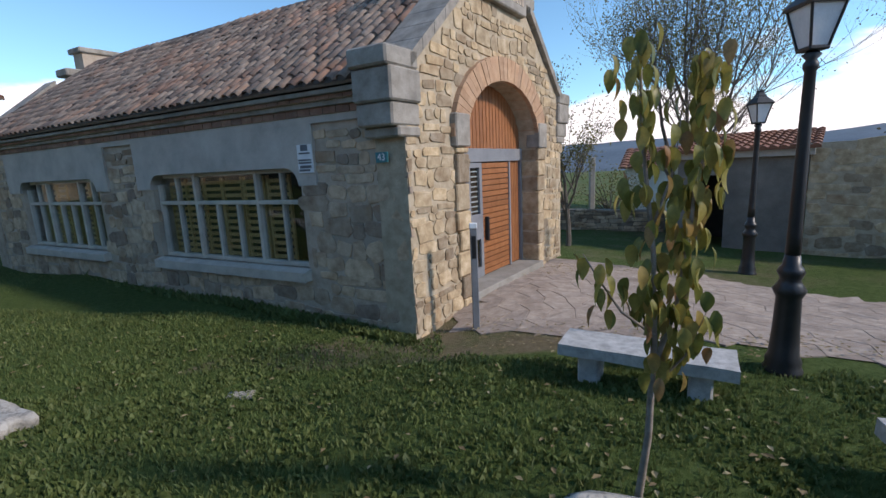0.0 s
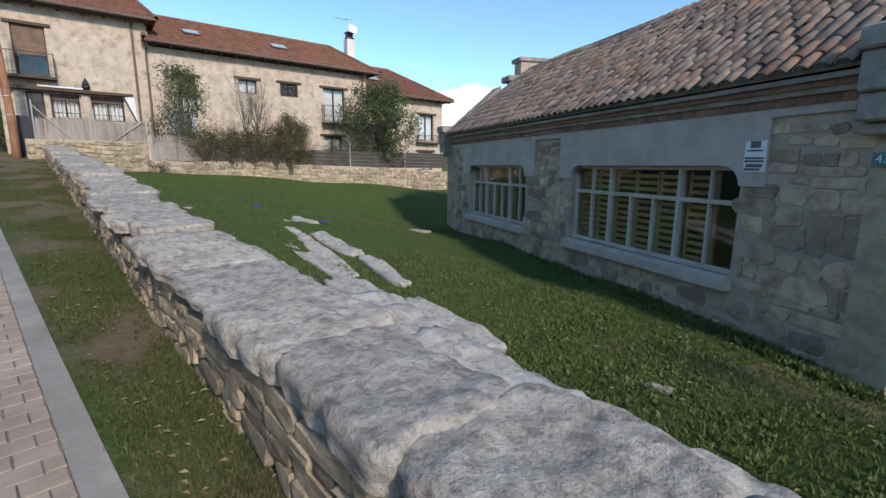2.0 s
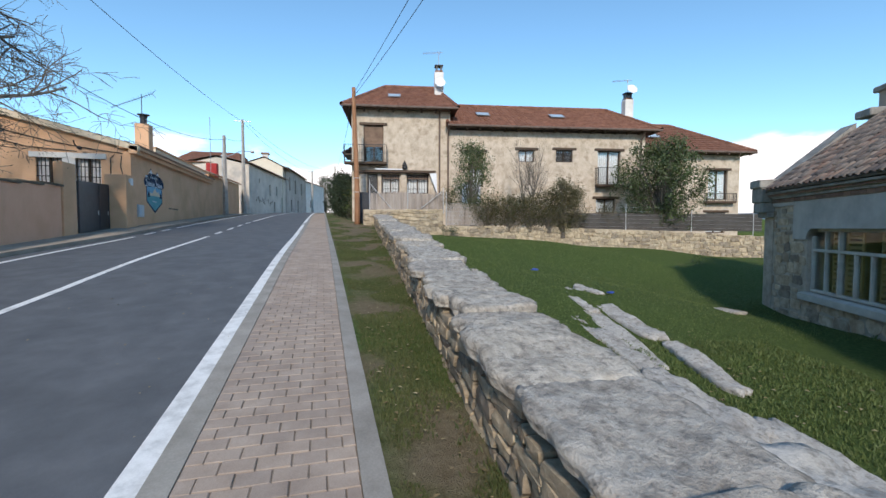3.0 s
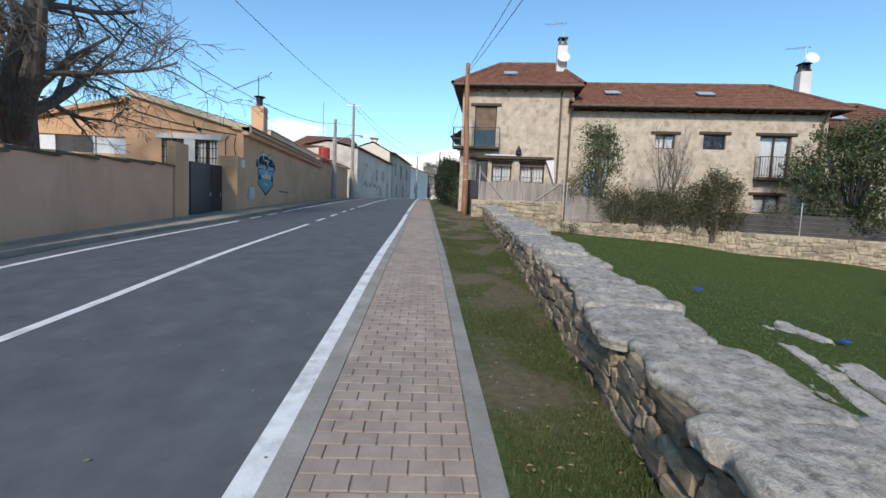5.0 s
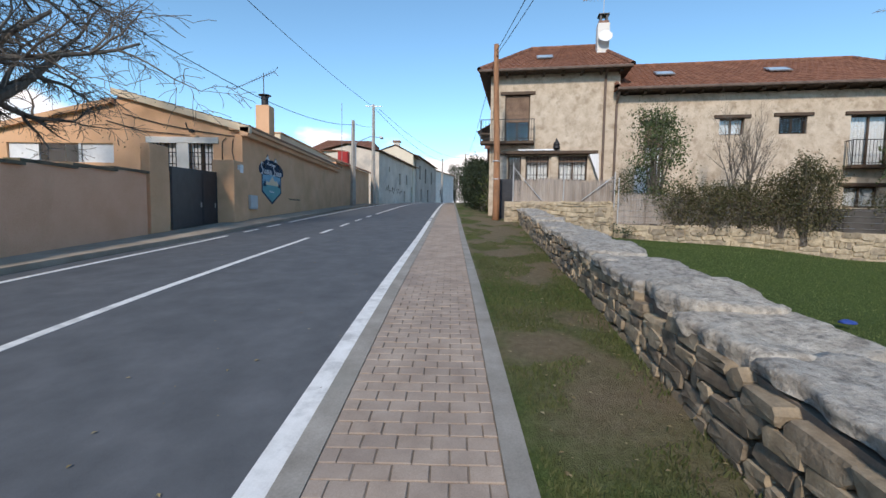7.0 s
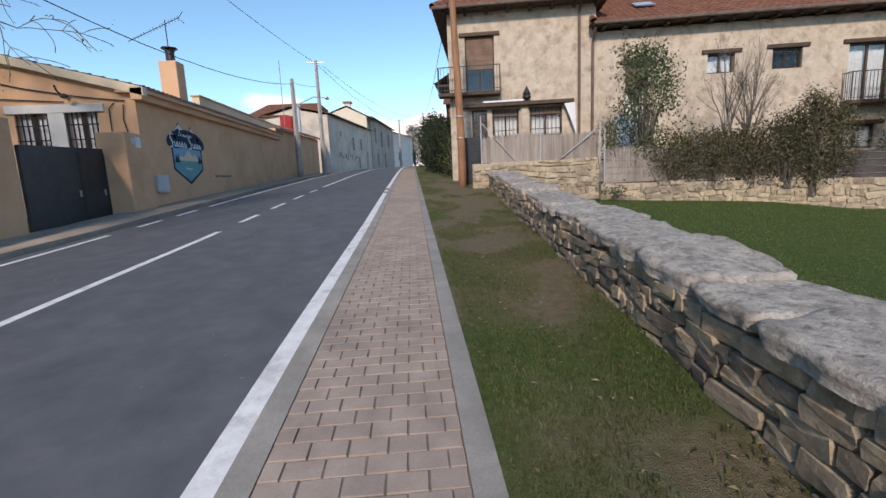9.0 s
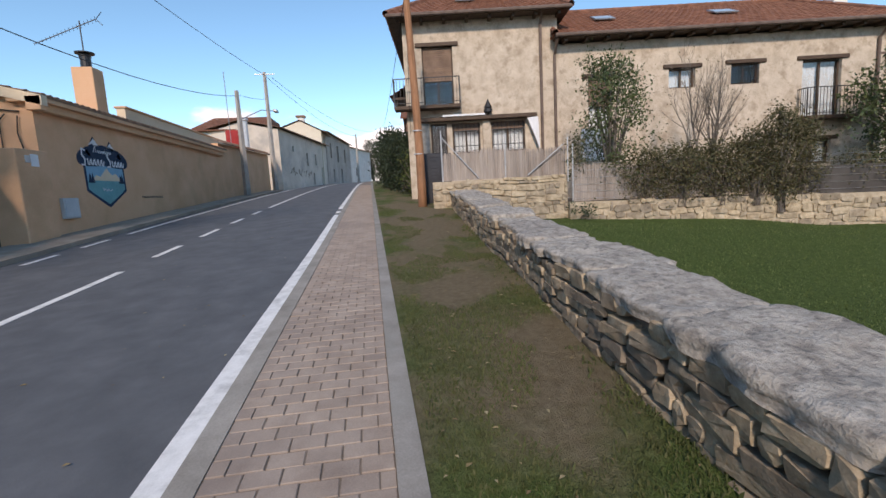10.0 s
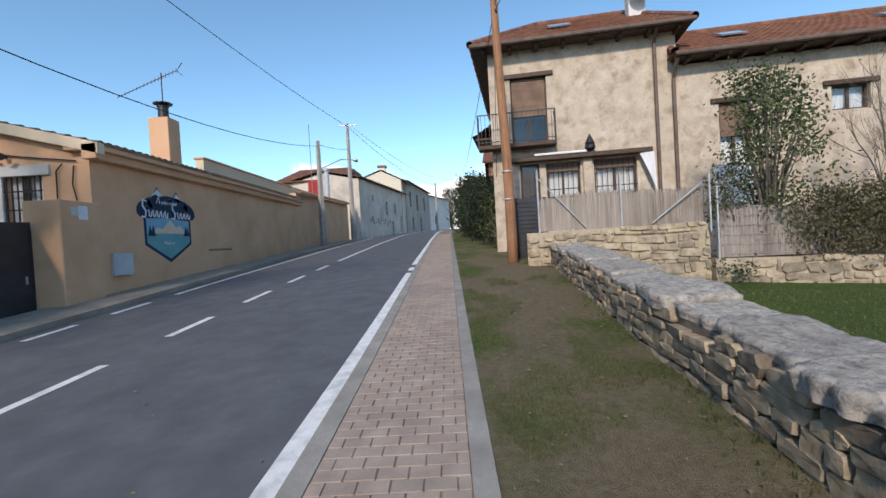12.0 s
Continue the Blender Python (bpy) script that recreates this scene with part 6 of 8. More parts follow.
    part("band_panel", boxed(-23.16, -23.08, -16.3, -15.2, 3.62, 4.30), "plastic_white", hostel, "white panel")
    part("band_post", boxed(-23.14, -23.02, -13.7, -13.6, 3.62, 4.30), "galv", hostel)
    part("band_glass", boxed(-23.14, -23.12, -15.2, -13.7, 3.62, 4.30), "glass", hostel)
    # roof
    bm = bmesh.new()
    roof_plane(bm, (-36.6, -7.45, 4.92), (-22.85, -7.45, 4.92), (-22.85, -12.2, 6.16), (-36.6, -12.2, 6.16), 14, 56, 0.045)
    part("roof", bm, "tile_dull", hostel, "weathered brown tile roof edge")
    bm = bmesh.new()
    roof_plane(bm, (-22.85, -16.9, 4.82), (-36.6, -16.9, 4.82), (-36.6, -12.3, 5.85), (-22.85, -12.3, 5.85), 12, 40, 0.045)
    part("roof", bm, "tile_dull", hostel)
    part("verge", boxed(-23.05, -22.80, -7.5, -7.43, 4.72, 4.92), "orange_pale", hostel)
    bm = bmesh.new()
    prism(bm, [(-7.4, 4.70), (-7.4, 4.93), (-12.3, 6.22), (-12.3, 6.0)], -23.0, -22.80, "yz")
    part("verge", bm, "orange_pale", hostel, "pale rendered verge")
    bm = bmesh.new()
    prism(bm, [(-16.9, 4.66), (-16.9, 4.86), (-12.3, 5.88), (-12.3, 5.70)], -23.0, -22.82, "yz")
    part("verge", bm, "orange", hostel)
    part("eave_bed", boxed(-36.5, -22.82, -8.15, -7.462, 4.80, 4.935, 0.012), "orange", hostel)
    part("eave_corner", boxed(-22.99, -22.80, -7.75, -7.44, 4.60, 4.92, 0.01), "orange", hostel)
    part("eave_moulding", boxed(-36.5, -23.0, -7.75, -7.57, 4.62, 4.86, 0.02), "orange", hostel, "rendered eaves moulding")
    # chimney, flue and aerial
    ch = part("chimney", boxed(-27.40, -26.80, -8.9, -8.3, 4.9, 6.62, 0.015), "orange", hostel, "square rendered chimney")
    bm = bmesh.new()
    lathe(bm, [(0.15, 6.55), (0.15, 6.98), (0.17, 6.99), (0.17, 7.02), (0.13, 7.03), (0.13, 7.07), (0.27, 7.08), (0.27, 7.11), (0.02, 7.16)], -27.1, -8.6, 14)
    part("flue", bm, "iron", ch, "black metal flue with a flat cowl")
    bm = bmesh.new()
    tube(bm, [(-27.35, -8.75, 6.5), (-27.35, -8.75, 8.15)], 0.02, 6)
    p0, p1 = Vector((-27.0, -9.9, 7.35)), Vector((-27.5, -8.35, 8.25))
    tube(bm, [p0, p1], 0.016, 6)
    for i in range(17):
        p = p0.lerp(p1, i / 16)
        w = Vector((0.05, 0.06, 0.0)) + Vector((0.10, 0.03, -0.12)) * (0.6 + 0.6 * i / 16)
        tube(bm, [p + w, p - w], 0.008, 5)
    for e in (-1, 1):
        tube(bm, [p1 + Vector((0, 0.02, 0)), p1 + Vector((0.05, 0.22, 0.20 * e))], 0.012, 5)
    part("aerial", bm, "dark_metal", ch, "television aerial of many short rods")
    # wall cables, lamp bracket and boxes
    for pts in ([(-22.95, -8.0, 4.6), (-22.95, -9.2, 4.75), (-22.95, -10.6, 5.0), (-22.95, -12.0, 5.35)], [(-22.95, -8.3, 4.55), (-22.96, -8.45, 4.4), (-22.95, -8.45, 3.75)], [(-22.95, -8.05, 4.5), (-22.95, -8.1, 4.1), (-22.95, -8.0, 3.6)], [(-22.95, -9.6, 4.62), (-22.95, -11.3, 4.75), (-22.95, -12.6, 5.1)]):
        bm = bmesh.new()
        tube(bm, pts, 0.016, 6)
        part("cable", bm, "black_rubber", hostel)
    bm = bmesh.new()
    tube(bm, [(-22.98, -9.55, 4.75), (-22.7, -9.55, 4.85), (-22.62, -9.55, 5.0)], 0.025, 6)
    lathe(bm, [(0.03, 4.66), (0.1, 4.7), (0.1, 4.76), (0.03, 4.8)], -22.72, -9.4, 8)
    part("bracket", bm, "iron", hostel, "iron cable bracket")
    ub = thing("meter_box", (-23.72, -7.73, 2.05), "pale grey metal meter box on the orange wall", "box")
    part("body", boxed(-24.02, -23.42, -7.75, -7.65, 2.04, 2.56, 0.012), "meter", ub)
    part("lid", boxed(-23.98, -23.46, -7.65, -7.635, 2.08, 2.52, 0.006), "meter", ub)
    sb = thing("intercom_plate", (-22.5, -7.55, 3.2), "small white plate on the pilaster", "sign")
    part("plate", boxed(-22.62, -22.38, -7.56, -7.545, 3.28, 3.56, 0.005), "plastic_white", sb)
    part("bell_box", boxed(-22.34, -22.2, -7.56, -7.53, 3.36, 3.52, 0.005), "alu", sb)
    # lower yard wall further up, with tile coping
    yw = tagged(new("wall_yard", mesh_of([(-36.3, -7.77, 1.5), (-48, -7.77, 2.0), (-48, -7.77, 5.62), (-36.3, -7.77, 5.28), (-36.3, -8.1, 1.5), (-48, -8.1, 2.0), (-48, -8.1, 5.62), (-36.3, -8.1, 5.28)],
                [(0, 1, 2, 3), (7, 6, 5, 4), (3, 2, 6, 7), (0, 3, 7, 4), (1, 5, 6, 2)], "orange", "wall_yard")), "tall orange rendered yard wall with tile coping", "wall", kind="structure")
    bm = bmesh.new()
    roof_plane(bm, (-48.1, -7.5, 5.58), (-36.2, -7.5, 5.24), (-36.2, -8.0, 5.52), (-48.1, -8.0, 5.86), 2, 46, 0.05)
    part("coping", bm, "tile_dull", yw, "brown tile coping")
    bm = bmesh.new()
    prism(bm, [(-29.95, 4.9), (-44.0, 4.9), (-44.0, 5.95), (-29.95, 5.95)], -9.3, -9.0, "xz")
    part("upper_wall", bm, "orange_pale", yw, "pale rendered upper wall")
    part("upper_coping", boxed(-44.05, -29.9, -9.36, -8.94, 5.95, 6.02, 0.01), "orange", yw)


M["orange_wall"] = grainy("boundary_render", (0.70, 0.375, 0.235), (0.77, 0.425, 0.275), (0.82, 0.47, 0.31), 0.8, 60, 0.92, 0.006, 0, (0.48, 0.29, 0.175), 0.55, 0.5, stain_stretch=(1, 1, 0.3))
M["coping_dark"] = grainy("mossy_coping_recess_shade", (0.09, 0.075, 0.055), (0.14, 0.115, 0.085), (0.20, 0.165, 0.12), 3, 50, 0.95, 0.01, 0, (0.07, 0.09, 0.035), 1.2, 0.5)
M["meter"] = grainy("meter_box_paint", (0.42, 0.47, 0.50), (0.48, 0.53, 0.56), (0.54, 0.59, 0.62), 3, 60, 0.5, 0.001, 0)
M["tile_dull"] = grainy("dull_brown_tile", (0.17, 0.10, 0.065), (0.27, 0.165, 0.11), (0.36, 0.235, 0.165), 4, 50, 0.9, 0.01, 0.2, (0.13, 0.09, 0.07), 0.8, 0.5, island=True)
far_side()


def mural():
    """Painted shield on the wall: mountains over a banner, trees and a lake; its lettering is left as plain strokes."""
    mu = thing("wall_mural", (-25.5, -7.74, 2.3), "painted shield mural of mountains, pines and a teal lake", "mural")
    cx = -25.63

    def flat(name, pts, d, mat, label=""):
        bm = bmesh.new()
        prism(bm, [(cx - a, b) for a, b in pts], -7.75, -7.75 + 0.004 + 0.003 * d, "xz")
        part(name, bm, mat, mu, label)
    flat("shield", [(-1.02, 3.5), (-1.02, 2.75), (-0.75, 2.62), (0.0, 2.26), (0.75, 2.62), (1.02, 2.75), (1.02, 3.5)], 0, "navy")
    flat("sky", [(-0.93, 3.5), (-0.93, 3.05), (0.93, 3.05), (0.93, 3.5)], 1, "skyblue")
    flat("lake", [(-0.93, 3.05), (-0.93, 2.80), (-0.70, 2.68), (0.0, 2.36), (0.70, 2.68), (0.93, 2.80), (0.93, 3.05)], 1, "teal")
    flat("far_range", [(-0.75, 3.05), (-0.5, 3.2), (-0.3, 3.16), (0.05, 3.42), (0.3, 3.22), (0.5, 3.28), (0.8, 3.05)], 2, "orange_pale")
    for x in (-0.80, -0.68, 0.74, 0.84):
        flat("pine", [(x - 0.09, 2.98), (x + 0.09, 2.98), (x, 3.26)], 3, "navy")
    banner = []
    for i in range(24):
        a = math.pi * 2 * i / 24
        banner.append((1.26 * math.copysign(abs(math.cos(a)) ** 0.7, math.cos(a)), 3.62 + 0.30 * math.copysign(abs(math.sin(a)) ** 0.8, math.sin(a)) + 0.16 * (1 - abs(math.cos(a)))))
    flat("banner", banner, 4, "navy", "navy banner")
    for x, h, w in ((-0.78, 3.98, 0.30), (-0.42, 4.28, 0.46), (0.08, 4.05, 0.34), (0.40, 4.22, 0.46), (0.80, 3.98, 0.28)):
        flat("mountain", [(x - w, 3.72), (x + w, 3.72), (x, h)], 3, "navy")
        flat("snow_cap", [(x - w * 0.55, h - 0.26), (x - w * 0.15, h - 0.20), (x + w * 0.1, h - 0.28), (x + w * 0.5, h - 0.24), (x, h - 0.05)], 4, "mural_white", "white snow")
    # flowing brush strokes in place of the lettering
    def stroke(pts, w):
        path = [Vector((a, b)) for a, b in pts]
        side = []
        for i, q in enumerate(path):
            d = (path[min(i + 1, len(path) - 1)] - path[max(i - 1, 0)]).normalized()
            side.append(Vector((-d.y, d.x)) * w * (1 - 0.35 * abs(2 * i / (len(path) - 1) - 1)))
        for i in range(len(path) - 1):
            quad = [path[i] + side[i], path[i + 1] + side[i + 1], path[i + 1] - side[i + 1], path[i] - side[i]]
            bm = bmesh.new()
            prism(bm, [(cx - q.x, q.y) for q in quad], -7.75, -7.75 + 0.022, "xz")
            part("stroke", bm, "mural_white", mu)
    for x0, n, h in ((-1.08, 6, 0.115), (0.14, 5, 0.115)):
        stroke([(x0 + 0.20, 3.86), (x0 + 0.06, 3.90), (x0 + 0.03, 3.74), (x0 + 0.15, 3.62), (x0 + 0.12, 3.46), (x0 - 0.02, 3.47)], 0.034)
        for i in range(1, n):
            x = x0 + 0.08 + i * 0.165
            stroke([(x - 0.02, 3.50 + h), (x + 0.02, 3.52 + h * 1.2), (x + 0.03, 3.49), (x + 0.09, 3.48), (x + 0.14, 3.52 + h * 0.8)], 0.024)
    stroke([(-0.50, 3.84), (-0.40, 4.02), (-0.36, 3.84)], 0.018)
    for i in range(6):
        x = -0.28 + i * 0.115
        stroke([(x, 3.92), (x + 0.015, 3.84), (x + 0.06, 3.85), (x + 0.085, 3.91)], 0.014)
    stroke([(-0.26, 2.84), (-0.22, 2.76), (-0.16, 2.82), (-0.08, 2.75), (0.0, 2.81), (0.08, 2.75), (0.2, 2.8)], 0.010)
    for i in range(18):
        x = 2.0 + i * 0.085
        flat("stroke", [(x - 0.02, 2.52), (x + 0.03, 2.52), (x + 0.03, 2.59), (x - 0.02, 2.59)], 1, "coping_dark", "small dark painted stroke")


mural()


def simple_house(name, label, p, q, depth, z0, z1, ridge, wall_mat, roof_mat, openings, along=True):
    """A plain house between p and q on the street line, going back by depth."""
    p, q = Vector((*p, 0)), Vector((*q, 0))
    d = (q - p).normalized()
    n = Vector((-d.y, d.x, 0))
    if n.y > 0:
        n = -n
    L = (q - p).length
    xf = basis(p, d, n)
    h = thing(name, (p.x, p.y, z0), label, "house")
    part("wall_front", holed_wall(rect(0, L, z0 - 1, z1), [rect(*o) for o in openings], 0, 0.4), wall_mat, h, xf=xf)
    part("wall_back", boxed(0, L, depth - 0.4, depth, z0 - 1, z1), wall_mat, h, xf=xf)
    for a, b in ((0.0, 0.4), (L - 0.4, L)):
        bm = bmesh.new()
        prism(bm, [(0.4, z0 - 1), (depth - 0.4, z0 - 1), (depth - 0.4, z1), (depth / 2, ridge - 0.1), (0.4, z1)], a, b, "yz")
        part("wall_side", bm, wall_mat, h, xf=xf)
    # dark sheet behind the openings, coloured as room shade
    part("inner", boxed(0.4, L - 0.4, 1.0, 1.1, z0, z1), "dark_in", h, xf=xf)
    for o in openings:
        part("shutter", boxed(o[0] + 0.05, o[1] - 0.05, 0.15, 0.2, o[2] + 0.05, o[3] - 0.05), "wood_dark", h, xf=xf)
    bm = bmesh.new()
    roof_plane(bm, (-0.3, -0.35, z1), (L + 0.3, -0.35, z1), (L + 0.3, depth / 2, ridge), (-0.3, depth / 2, ridge), 8, max(12, int(L / 0.35)), 0.05)
    part("roof", bm, roof_mat, h, xf=xf)
    bm = bmesh.new()
    roof_plane(bm, (L + 0.3, depth + 0.35, z1), (-0.3, depth + 0.35, z1), (-0.3, depth / 2, ridge), (L + 0.3, depth / 2, ridge), 8, max(12, int(L / 0.35)), 0.05)
    part("roof", bm, roof_mat, h, xf=xf)
    return h, xf, L


def up_the_street():
    h, xf, L = simple_house("grey_house", "long pale grey rendered house with small windows and scribbled paint", (-49.0, -7.0), (-64.0, -4.75), 6, 2.9, 7.75, 8.5, "grey_house", "tile_dull", [(3.2, 3.6, 6.2, 6.7), (7.2, 7.8, 5.2, 6.4), (10.2, 10.8, 5.4, 6.5), (12.6, 13.4, 3.4, 5.3), (9.2, 9.8, 3.4, 4.6)])
    rng = random.Random(9)
    for i in range(9):
        bm = bmesh.new()
        s0 = 2 + i * 0.75
        tube(bm, [(s0 + rng.uniform(0, 0.3), -0.01, 4.3 + rng.uniform(-0.3, 0.4)), (s0 + 0.3, -0.01, 4.6 + rng.uniform(-0.3, 0.3)), (s0 + 0.6, -0.01, 4.4 + rng.uniform(-0.3, 0.4))], 0.03, 4)
        part("scribble", bm, "coping_dark", h, "dark sprayed scribble", xf)
    simple_house("stone_house", "grey two-storey house with tall shuttered windows", (-64.2, -4.7), (-80, -2.75), 6, 3.5, 9.35, 10.2, "grey_house_dark", "tile_dull", [(2, 2.9, 6.6, 8.4), (6, 7.2, 6.4, 8.4), (11, 12, 6.6, 8.4), (3, 3.8, 3.8, 5.4), (8, 9, 3.8, 5.6)])
    simple_house("white_house", "small white flat-fronted house at the bend", (-92, -3.3), (-104, 0.2), 7, 4.2, 10.3, 10.6, "plaster_white", "tile_dull", [(3, 4, 5.5, 7)])
    # cream house, its gable turned down the street
    c = thing("cream_house", (-62, -7.0, 3.2), "cream rendered house with a gable and a small chimney", "house")
    bm = holed_wall([(-9.9, 3.0), (-4.95, 3.0), (-4.95, 9.25), (-7.1, 10.3), (-9.9, 9.35)], [], -62.6, -62.2, "yz")
    part("wall_gable", bm, "cream", c)
    part("wall_side", boxed(-72, -62.6, -5.35, -4.95, 3.0, 9.2), "cream", c)
    part("wall_side", boxed(-72, -62.6, -9.9, -9.5, 3.0, 9.2), "cream", c)
    for ya, za, yb, zb in ((-4.4, 9.03, -7.1, 10.42), (-10.4, 9.2, -7.1, 10.42)):
        bm = bmesh.new()
        roof_plane(bm, (-72, ya, za), (-62.0, ya, za), (-62.0, yb, zb), (-72, yb, zb), 8, 24, 0.05)
        part("roof_plane", bm, "tile_dull", c, "brown tile roof slope")
    part("chimney", boxed(-64.3, -63.6, -7.5, -6.8, 10.0, 10.95, 0.03), "plaster_white", c)
    part("chimney_cap", boxed(-64.45, -63.45, -7.65, -6.65, 10.95, 11.15, 0.03), "tile_dull", c)
    # house with a red tile roof, its eaves turned down the street
    r = thing("red_roof_house", (-50, -11, 2.6), "pale house with a red tile roof behind the yard wall", "house")
    part("wall_front", holed_wall(rect(-13.4, -8.2, 2.5, 7.75), [rect(-9.5, -8.7, 5.9, 7.1), rect(-12.4, -11.6, 5.9, 7.1)], -50.4, -50.0, "yz"), "orange_pale", r)
    part("wall_side", boxed(-58, -50.4, -8.6, -8.2, 2.5, 7.75), "orange_pale", r)
    # dark sheet coloured as the shade of the room behind
    part("inner", boxed(-51.2, -51.0, -13.2, -8.6, 2.6, 7.7), "dark_in", r)
    for y0, y1 in ((-9.5, -8.7), (-12.4, -11.6)):
        part("shutter", boxed(-50.25, -50.2, y0, y1, 5.9, 7.1), "wood_dark", r)
    bm = bmesh.new()
    roof_plane(bm, (-49.5, -14.0, 7.8), (-49.5, -7.75, 7.8), (-54.2, -8.6, 9.5), (-54.2, -13.2, 9.5), 10, 26, 0.05)
    part("roof", bm, "tile_red", r, "red tile roof slope")
    part("ridge_wall", boxed(-58, -54.2, -13.4, -8.4, 7.7, 9.4), "tile_red", r)
    rs = thing("red_shed", (-46.0, -9.6, 3.0), "small red-painted rooftop wall", "shed")
    part("wall", boxed(-46.6, -46.0, -10.1, -9.2, 3.0, 7.3), "red_paint", rs)
    fl = thing("steel_flue", (-45.0, -8.45, 5.0), "tall steel flue pipe above the yard wall", "flue")
    bm = bmesh.new()
    lathe(bm, [(0.17, 4.6), (0.17, 7.75), (0.24, 7.78), (0.24, 7.9), (0.05, 7.98)], -45.0, -8.45, 12)
    part("pipe", bm, "galv", fl)
    ms = thing("radio_mast", (-45.0, -9.5, 5.0), "very thin upright radio mast", "mast")
    bm = bmesh.new()
    tube(bm, [(-45, -9.5, 4.8), (-45, -9.5, 11.1)], 0.025, 5)
    part("rod", bm, "grey_metal", ms)
    simple_house("brick_house", "low brick-coloured house beyond the hedge", (-44, 7.5), (-44.5, 3.0), 7, 2.6, 6.4, 7.6, "brick", "tile_red", [(1.5, 2.5, 4.0, 5.2)])
    lh = thing("left_house", (-8, -10.0, 0.6), "plain brown rendered house wall behind the boundary wall", "house")
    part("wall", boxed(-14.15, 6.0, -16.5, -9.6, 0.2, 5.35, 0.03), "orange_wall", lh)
    part("coping", boxed(-14.2, 6.05, -16.6, -9.55, 5.35, 5.42, 0.01), "coping_dark", lh)
    lt = thing("lean_to_roof", (-11, -8.8, 1.6), "low mossy tiled lean-to behind the boundary wall", "roof")
    bm = bmesh.new()
    roof_plane(bm, (-13.4, -8.0, 2.66), (-4.0, -8.0, 2.05), (-4.0, -9.58, 2.25), (-13.4, -9.58, 2.9), 6, 34, 0.05)
    part("tile_slope", bm, "coping_dark", lt)


M["cream"] = grainy("cream_render", (0.62, 0.55, 0.43), (0.70, 0.63, 0.50), (0.76, 0.69, 0.56), 0.8, 40, 0.92, 0.006, 0, (0.5, 0.44, 0.34), 0.8, 0.4)
M["grey_house_dark"] = grainy("dark_grey_render", (0.34, 0.30, 0.26), (0.42, 0.375, 0.33), (0.49, 0.44, 0.39), 0.6, 40, 0.92, 0.01, 0, (0.24, 0.22, 0.20), 0.8, 0.5)
up_the_street()


# ---- poles and wires ----
def poles():
    z = street(-24.85) - 0.3
    p = thing("utility_pole", (-24.85, 1.52, z + 0.3), "tall reddish wooden utility pole by the garden gate", "utility pole")
    bm = bmesh.new()
    pts = [(-24.85 - 0.02 * f, 1.52 - 0.10 * f + 0.03 * math.sin(f * 5), z + 7.1 * f) for f in (i / 8 for i in range(9))]
    tube(bm, pts, [0.145 - 0.05 * i / 8 for i in range(9)], 12)
    part("shaft", bm, "pole_wood", p, smooth=True)
    bm = bmesh.new()
    tube(bm, [(-25.02, 1.42, z + 6.6), (-24.7, 1.42, z + 6.65)], 0.03, 6)
    part("bracket", bm, "iron", p)
    for zz in (1.9, 2.6):
        bm = bmesh.new()
        tube(bm, [(-24.85, 1.49, z + zz), (-24.85, 1.49, z + zz + 0.03)], 0.15, 12)
        part("band", bm, "galv", p, "steel band")
    for x, y, top, lamp in ((-39.0, -7.25, 8.5, True), (-46.5, -7.1, 11.4, False), (-84.0, -1.8, 11.5, False), (-88.0, 2.2, 13.0, False)):
        zz = street(x, -6.5) - 0.3
        t = thing("concrete_pole", (x, y, zz), "tall pale concrete utility pole with recessed panels", "utility pole", "concrete poles")
        bm = bmesh.new()
        tube(bm, [(x, y, zz), (x, y, top)], [0.21, 0.11], 4)
        part("shaft", bm, "pole_conc", t)
        # thin dark plates on the shaft paint the shade of its recessed panels
        for i in range(6):
            f0 = 0.05 + i * 0.12
            w0 = 0.17 - 0.08 * f0
            part("recess_shade", boxed(x - w0 * 0.5, x + w0 * 0.5, y + w0 * 0.7, y + w0 * 0.7 + 0.004, zz + (top - zz) * f0, zz + (top - zz) * (f0 + 0.08)), "coping_dark", t)
        if lamp:
            bm = bmesh.new()
            tube(bm, [(x, y + 0.1, top - 1.6), (x - 1.2, y + 1.0, top - 0.9), (x - 2.2, y + 1.6, top - 0.8)], 0.03, 6)
            part("lamp_arm", bm, "galv", t)
            part("lamp_head", boxed(x - 2.7, x - 2.1, y + 1.5, y + 1.75, top - 0.85, top - 0.7, 0.03), "galv", t, "street light head")
        else:
            bm = bmesh.new()
            tube(bm, [(x, y - 0.7, top - 0.15), (x, y + 0.7, top - 0.15)], 0.04, 6)
            part("cross_arm", bm, "galv", t)
    for i, (a, b, sag, r) in enumerate((((-24.87, 1.40, 8.30), (8.0, 4.6, 9.4), 0.35, 0.011), ((-24.87, 1.44, 8.2), (8.0, 5.4, 9.5), 0.55, 0.011), ((-24.87, 1.40, 8.25), (-88, 2.2, 12.6), 1.2, 0.013), ((-24.9, 1.38, 8.0), (-28.5, 1.6, 3.6), 0.0, 0.008),
                                        ((-46.5, -7.1, 11.2), (6.0, -9.6, 10.6), 1.0, 0.014), ((-39.0, -7.25, 8.2), (2.0, -9.0, 9.6), 2.5, 0.014), ((-46.5, -7.1, 11.2), (-84, -1.8, 11.2), 0.9, 0.014), ((-46.5, -6.6, 11.0), (-88, 2.2, 12.4), 1.4, 0.014), ((-39, -7.25, 8.3), (-46.5, -7.1, 9.5), 0.1, 0.012), ((-22.9, -12.2, 5.6), (-14.5, -9.2, 6.4), 0.3, 0.012))):
        a, b = Vector(a), Vector(b)
        bm = bmesh.new()
